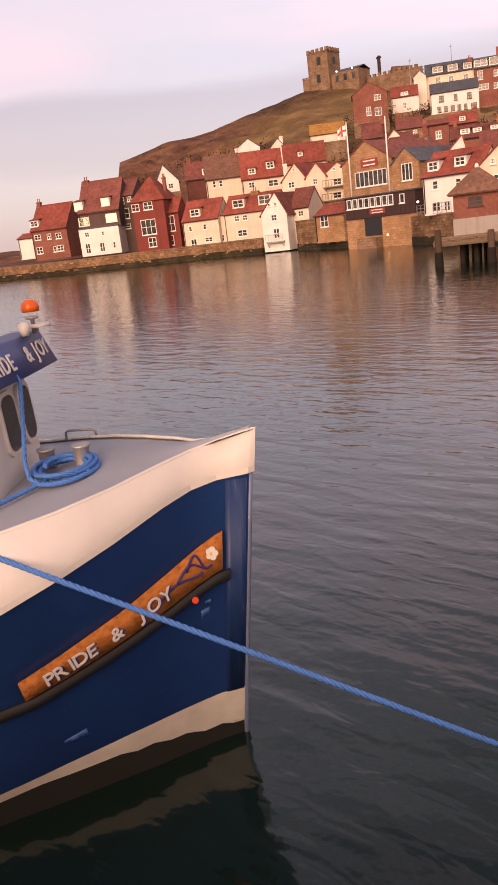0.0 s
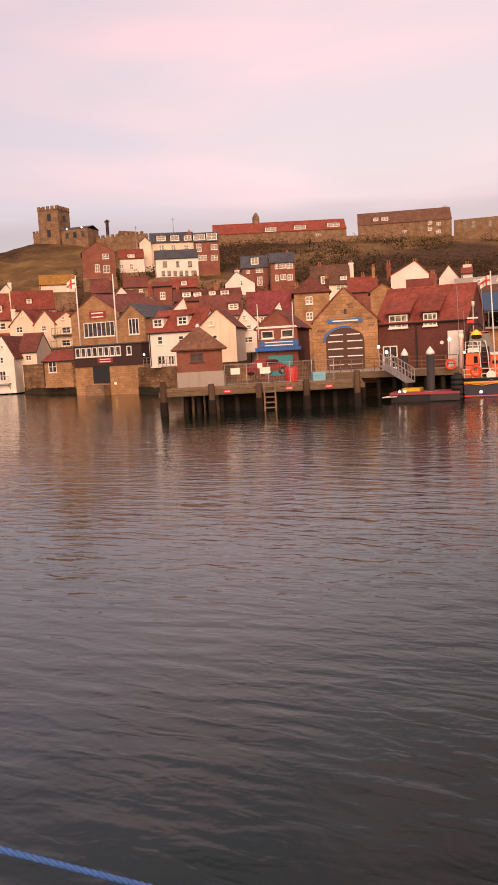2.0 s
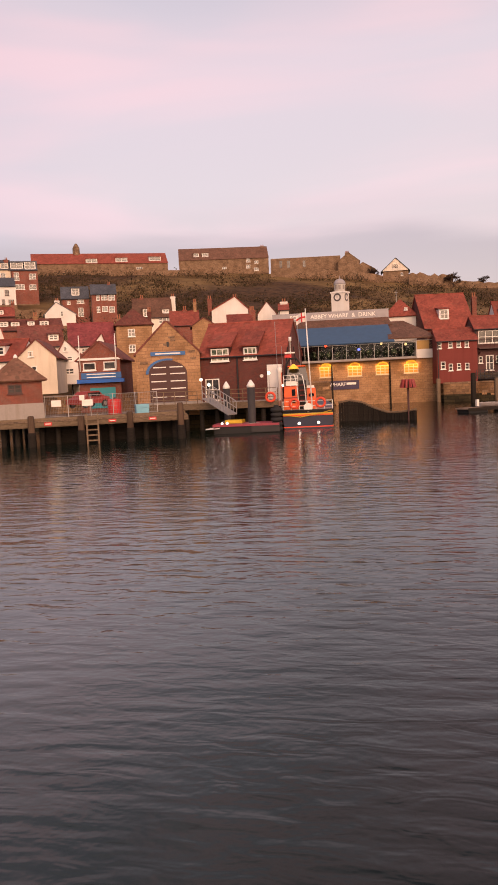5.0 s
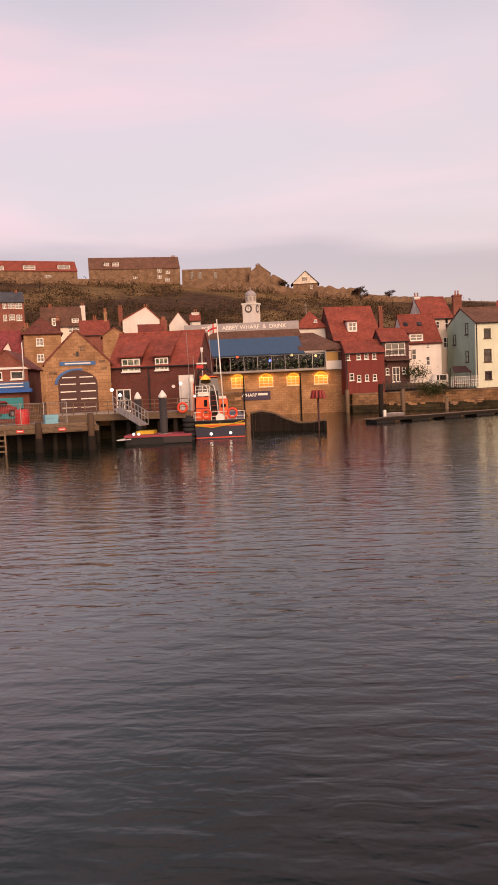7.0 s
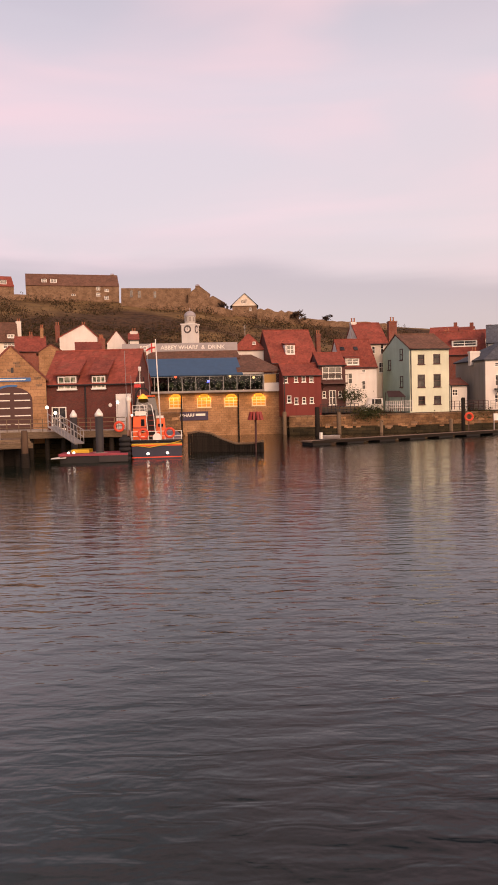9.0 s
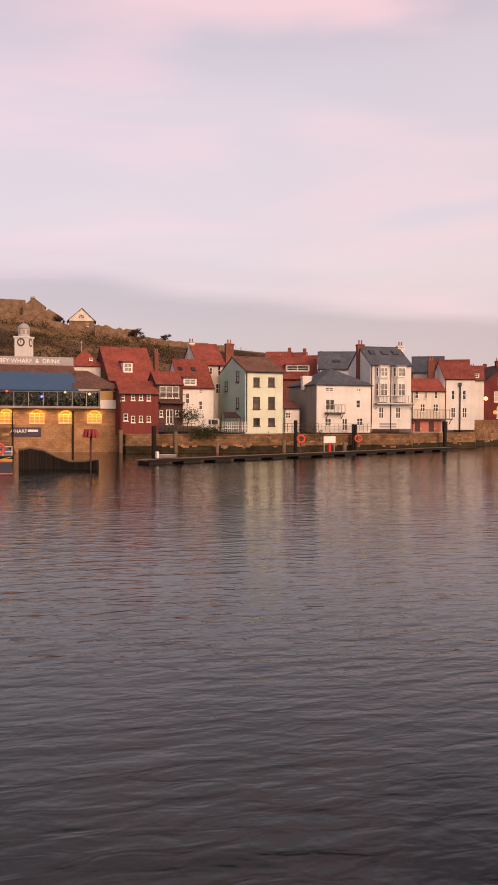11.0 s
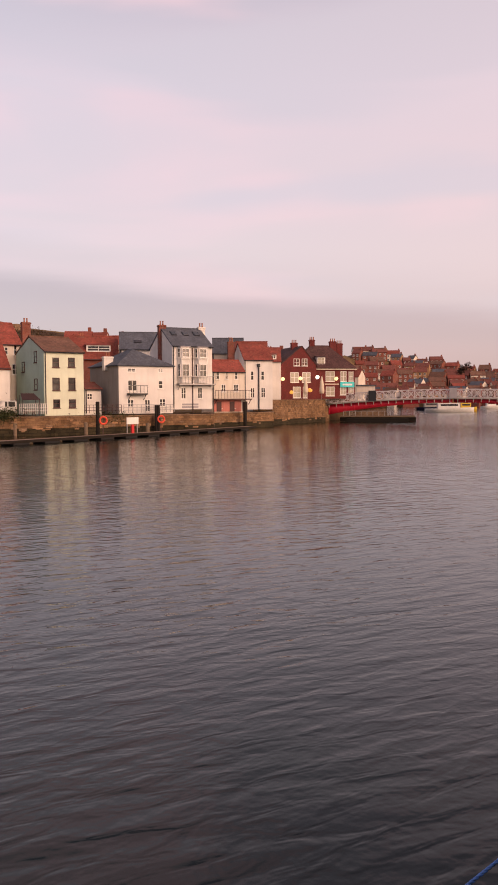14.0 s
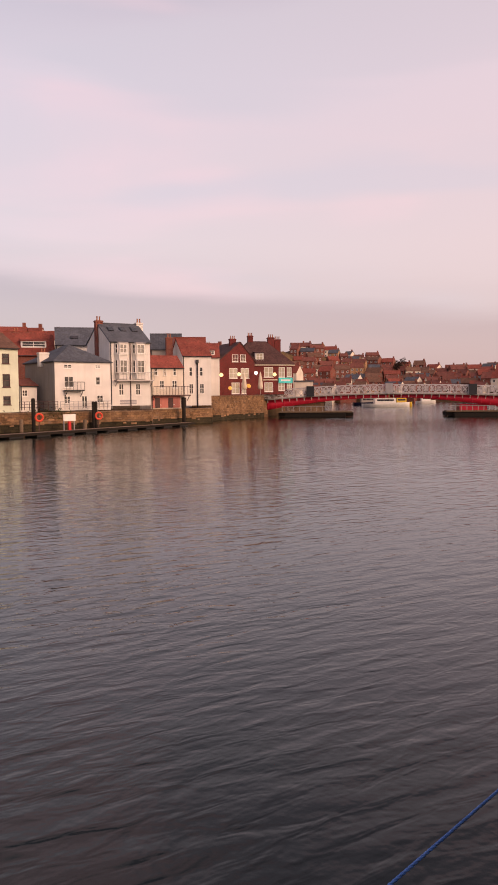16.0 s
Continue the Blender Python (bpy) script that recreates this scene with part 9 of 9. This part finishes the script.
    ad = part("dome_aerial", lathe(bmesh.new(), [(0.03, 0.0), (0.03, 0.04), (0.14, 0.05), (0.13, 0.075), (0.03, 0.085)], 16, ax + Vector((0.02, 0.22, 0.0))), M["boat_white"], b)
    part("horn", lathe(bmesh.new(), [(0.03, 0), (0.05, 0.05), (0.05, 0.1), (0.02, 0.12)], 10, ax), M["boat_white"], b)
    lf = Vector((wf - 0.2, 0.12, 3.7))
    part("light_frame", tubes(0.02, (lf, lf + Vector((0, 0.06, 0.32))), (lf + Vector((0, 0.2, 0)), lf + Vector((0, 0.12, 0.32))), n=6), M["steel"], b)
    fl = part("floodlight", boxes((wf - 0.3, -0.18, 4.08, wf - 0.06, 0.34, 4.25)), M["rubber"], b)
    part("lens", boxes((wf - 0.06, -0.15, 4.10, wf - 0.045, 0.31, 4.22)), M["lead"], fl)
    part("top_bar", boxes((wf - 0.26, -0.22, 4.25, wf - 0.10, 0.37, 4.29)), M["lead"], fl)
    return b


def blue_gloss(t, b):
    v = local(t)
    base = ramp(t, noisy(t, v, 0.9, 4), [(0.3, (0.006, 0.022, 0.085)), (0.7, (0.010, 0.036, 0.13))])
    scr = ramp(t, noisy(t, v, 2.5, 6, 0.7, (0.5, 1, 5)), [(0.62, (0, 0, 0)), (0.74, (0.55,) * 3)])
    col = mixed(t, scr, base, (0.03, 0.075, 0.20))
    chip = ramp(t, noisy(t, v, 9, 5, 0.7), [(0.70, (0, 0, 0)), (0.76, (0.8,) * 3)])
    col = mixed(t, chip, col, (0.22, 0.27, 0.36))
    t.links.new(col, b.inputs["Base Color"])
    bumped(t, b, noisy(t, v, 3, 3), 0.08, 0.03)


def rusty_white(t, b):
    v = local(t)
    base = ramp(t, noisy(t, v, 1.6, 5), [(0.3, (0.42, 0.37, 0.28)), (0.7, (0.66, 0.60, 0.50))])
    scum = wire(t, "ShaderNodeMath", {0: wire(t, "ShaderNodeSeparateXYZ", {0: v}).outputs[2], 1: -5.0, 2: 1.25}, operation="MULTIPLY_ADD").outputs[0]
    mask = wire(t, "ShaderNodeMath", {0: scum, 1: noisy(t, v, 6, 6, 0.7)}, operation="MULTIPLY").outputs[0]
    col = mixed(t, ramp(t, mask, [(0.22, (0, 0, 0)), (0.42, (1, 1, 1))]), base, (0.035, 0.032, 0.014))
    rust = ramp(t, noisy(t, v, 4, 6, 0.7, (1, 1, 0.3)), [(0.62, (0, 0, 0)), (0.72, (0.7,) * 3)])
    col = mixed(t, rust, col, (0.30, 0.10, 0.02))
    t.links.new(col, b.inputs["Base Color"])


M["boat_blue"] = material("glossy_blue_hull", blue_gloss, 0.32)
M["boat_white"] = painted("boat_white", (0.60, 0.56, 0.51), 0.45, 0.2, worn=(0.45, 0.38, 0.30))
M["boot_white"] = material("boot_top_white", rusty_white, 0.7)
M["antifoul"] = painted("antifoul", (0.012, 0.011, 0.007), 0.9)
M["deck_grey"] = painted("deck_grey", (0.27, 0.285, 0.32), 0.75, 0.2)
M["worn_stem"] = painted("worn_stem", (0.16, 0.19, 0.27), 0.5, 0.9, 0.2, worn=(0.42, 0.42, 0.44))
def scuffed(t, b):
    v = local(t)
    g = noisy(t, v, 6, 6, 0.7, (2, 2, 0.25))
    t.links.new(ramp(t, g, [(0.45, (0.008, 0.028, 0.10)), (0.62, (0.025, 0.045, 0.12)), (0.75, (0.20, 0.22, 0.27))]), b.inputs["Base Color"])


M["scuffed_blue"] = material("scuffed_blue", scuffed, 0.45)
M["scrape_blue"] = painted("scraped_blue", (0.035, 0.09, 0.26), 0.5, 0.5)
M["varnish"] = timber("varnished_wood", (0.36, 0.13, 0.035), (7, 1, 7))
M["letter_white"] = painted("letter_white", (0.70, 0.66, 0.60), 0.5, 0.3)
M["letter_blue"] = painted("letter_blue", (0.035, 0.03, 0.16), 0.5)
M["visor_blue"] = painted("visor_blue", (0.055, 0.075, 0.21), 0.5)
M["amber"] = painted("amber_plastic", (0.65, 0.11, 0.01), 0.25, 0.1)
build_boat()


# ---- ropes ----
def rope(label, pts, r=0.022, twist=0.16, sag=0.0):
    """A laid rope of three strands through the points."""
    pts = [Vector(p) for p in pts]
    path = []
    for a, b in zip(pts, pts[1:]):
        n = max(2, int((b - a).length / 0.025))
        path += [a.lerp(b, k / n) - Vector((0, 0, sag * 4 * (k / n) * (1 - k / n))) for k in range(n)]
    path.append(pts[-1])
    h = thing("mooring_rope", Matrix.Identity(4), label, "rope", "blue ropes")
    for s in range(3):
        line, run = [], 0.0
        for i, p in enumerate(path):
            if i:
                run += (p - path[i - 1]).length
            d = (path[min(i + 1, len(path) - 1)] - path[max(i - 1, 0)]).normalized()
            u_ = d.cross(Vector((0, 0, 1)))
            u_ = u_.normalized() if u_.length > 0.01 else Vector((1, 0, 0))
            v_ = d.cross(u_)
            a = run / twist * math.tau + s * math.tau / 3
            line.append(p + (u_ * math.cos(a) + v_ * math.sin(a)) * r * 0.55)
        part("strand", pipe(bmesh.new(), line, r * 0.62, 6), M["rope_blue"], h)


M["rope_blue"] = painted("blue_polyrope", (0.055, 0.17, 0.47), 0.6, 0.3)
rope("taut blue mooring rope from the boat to the quay", [(-5.12, 2.27, 2.57), (-2.09, 4.26, 0.92), (-0.73, 4.34, 0.90)], 0.0195, sag=0.0)
rope("blue mooring rope slanting down from the quay edge", [(2.28, 3.29, 1.58), (3.16, 3.75, 1.41), (4.73, 4.31, 1.36), (6.33, 4.89, 1.30)], 0.0115)


def deck_rope():
    """The coil on the foredeck and the tail that hangs from the wheelhouse roof."""
    rnd = random.Random(8)
    c = Vector((-1.16, -0.16, deck_z(-1.1) + 0.06))
    pts = []
    for k in range(100):
        a = k / 100 * math.tau * 4.6
        r = 0.25 - 0.035 * (k / 100) + 0.05 * math.sin(a * 0.37)
        pts.append(BOAT @ (c + Vector((r * 0.95 * math.cos(a), r * 1.25 * math.sin(a), 0.016 * (k / 20) + rnd.uniform(-0.004, 0.004)))))
    rope("coil of blue rope on the foredeck", pts, 0.021, 0.14)
    rope("blue rope hanging from the wheelhouse to the deck", [BOAT @ Vector(q) for q in ((-1.60, -0.10, 3.80), (-1.40, -0.17, 3.50), (-1.42, -0.26, 3.10), (-1.42, -0.36, 2.88), (-1.38, -0.44, 2.76), (-1.28, -0.48, 2.71), (-1.10, -0.46, 2.71), (-0.92, -0.30, 2.74))], 0.018)
    rope("blue rope lying from the coil to the rail", [BOAT @ Vector(q) for q in ((-1.25, -0.40, 2.72), (-1.42, -0.62, 2.69), (-1.6, -0.9, 2.67), (-1.9, -1.3, 2.63))], 0.018)


deck_rope()


# ---- the quay under the camera ----
def own_quay():
    q = pose(0.12, -0.10, 0, 0, 0, 38)
    bm = boxes((-60, -30, -5, 60, -0.25, 2.85))
    w = part("near_quay", bm, M["quay"])
    w.matrix_basis = q
    tagged(w, "old stone quay with a worn coping", "quay", kind="structure")
    part("coping", boxes((-60, -0.9, 2.86, 60, -0.2, 3.0)), M["grey_stone"], w)


own_quay()
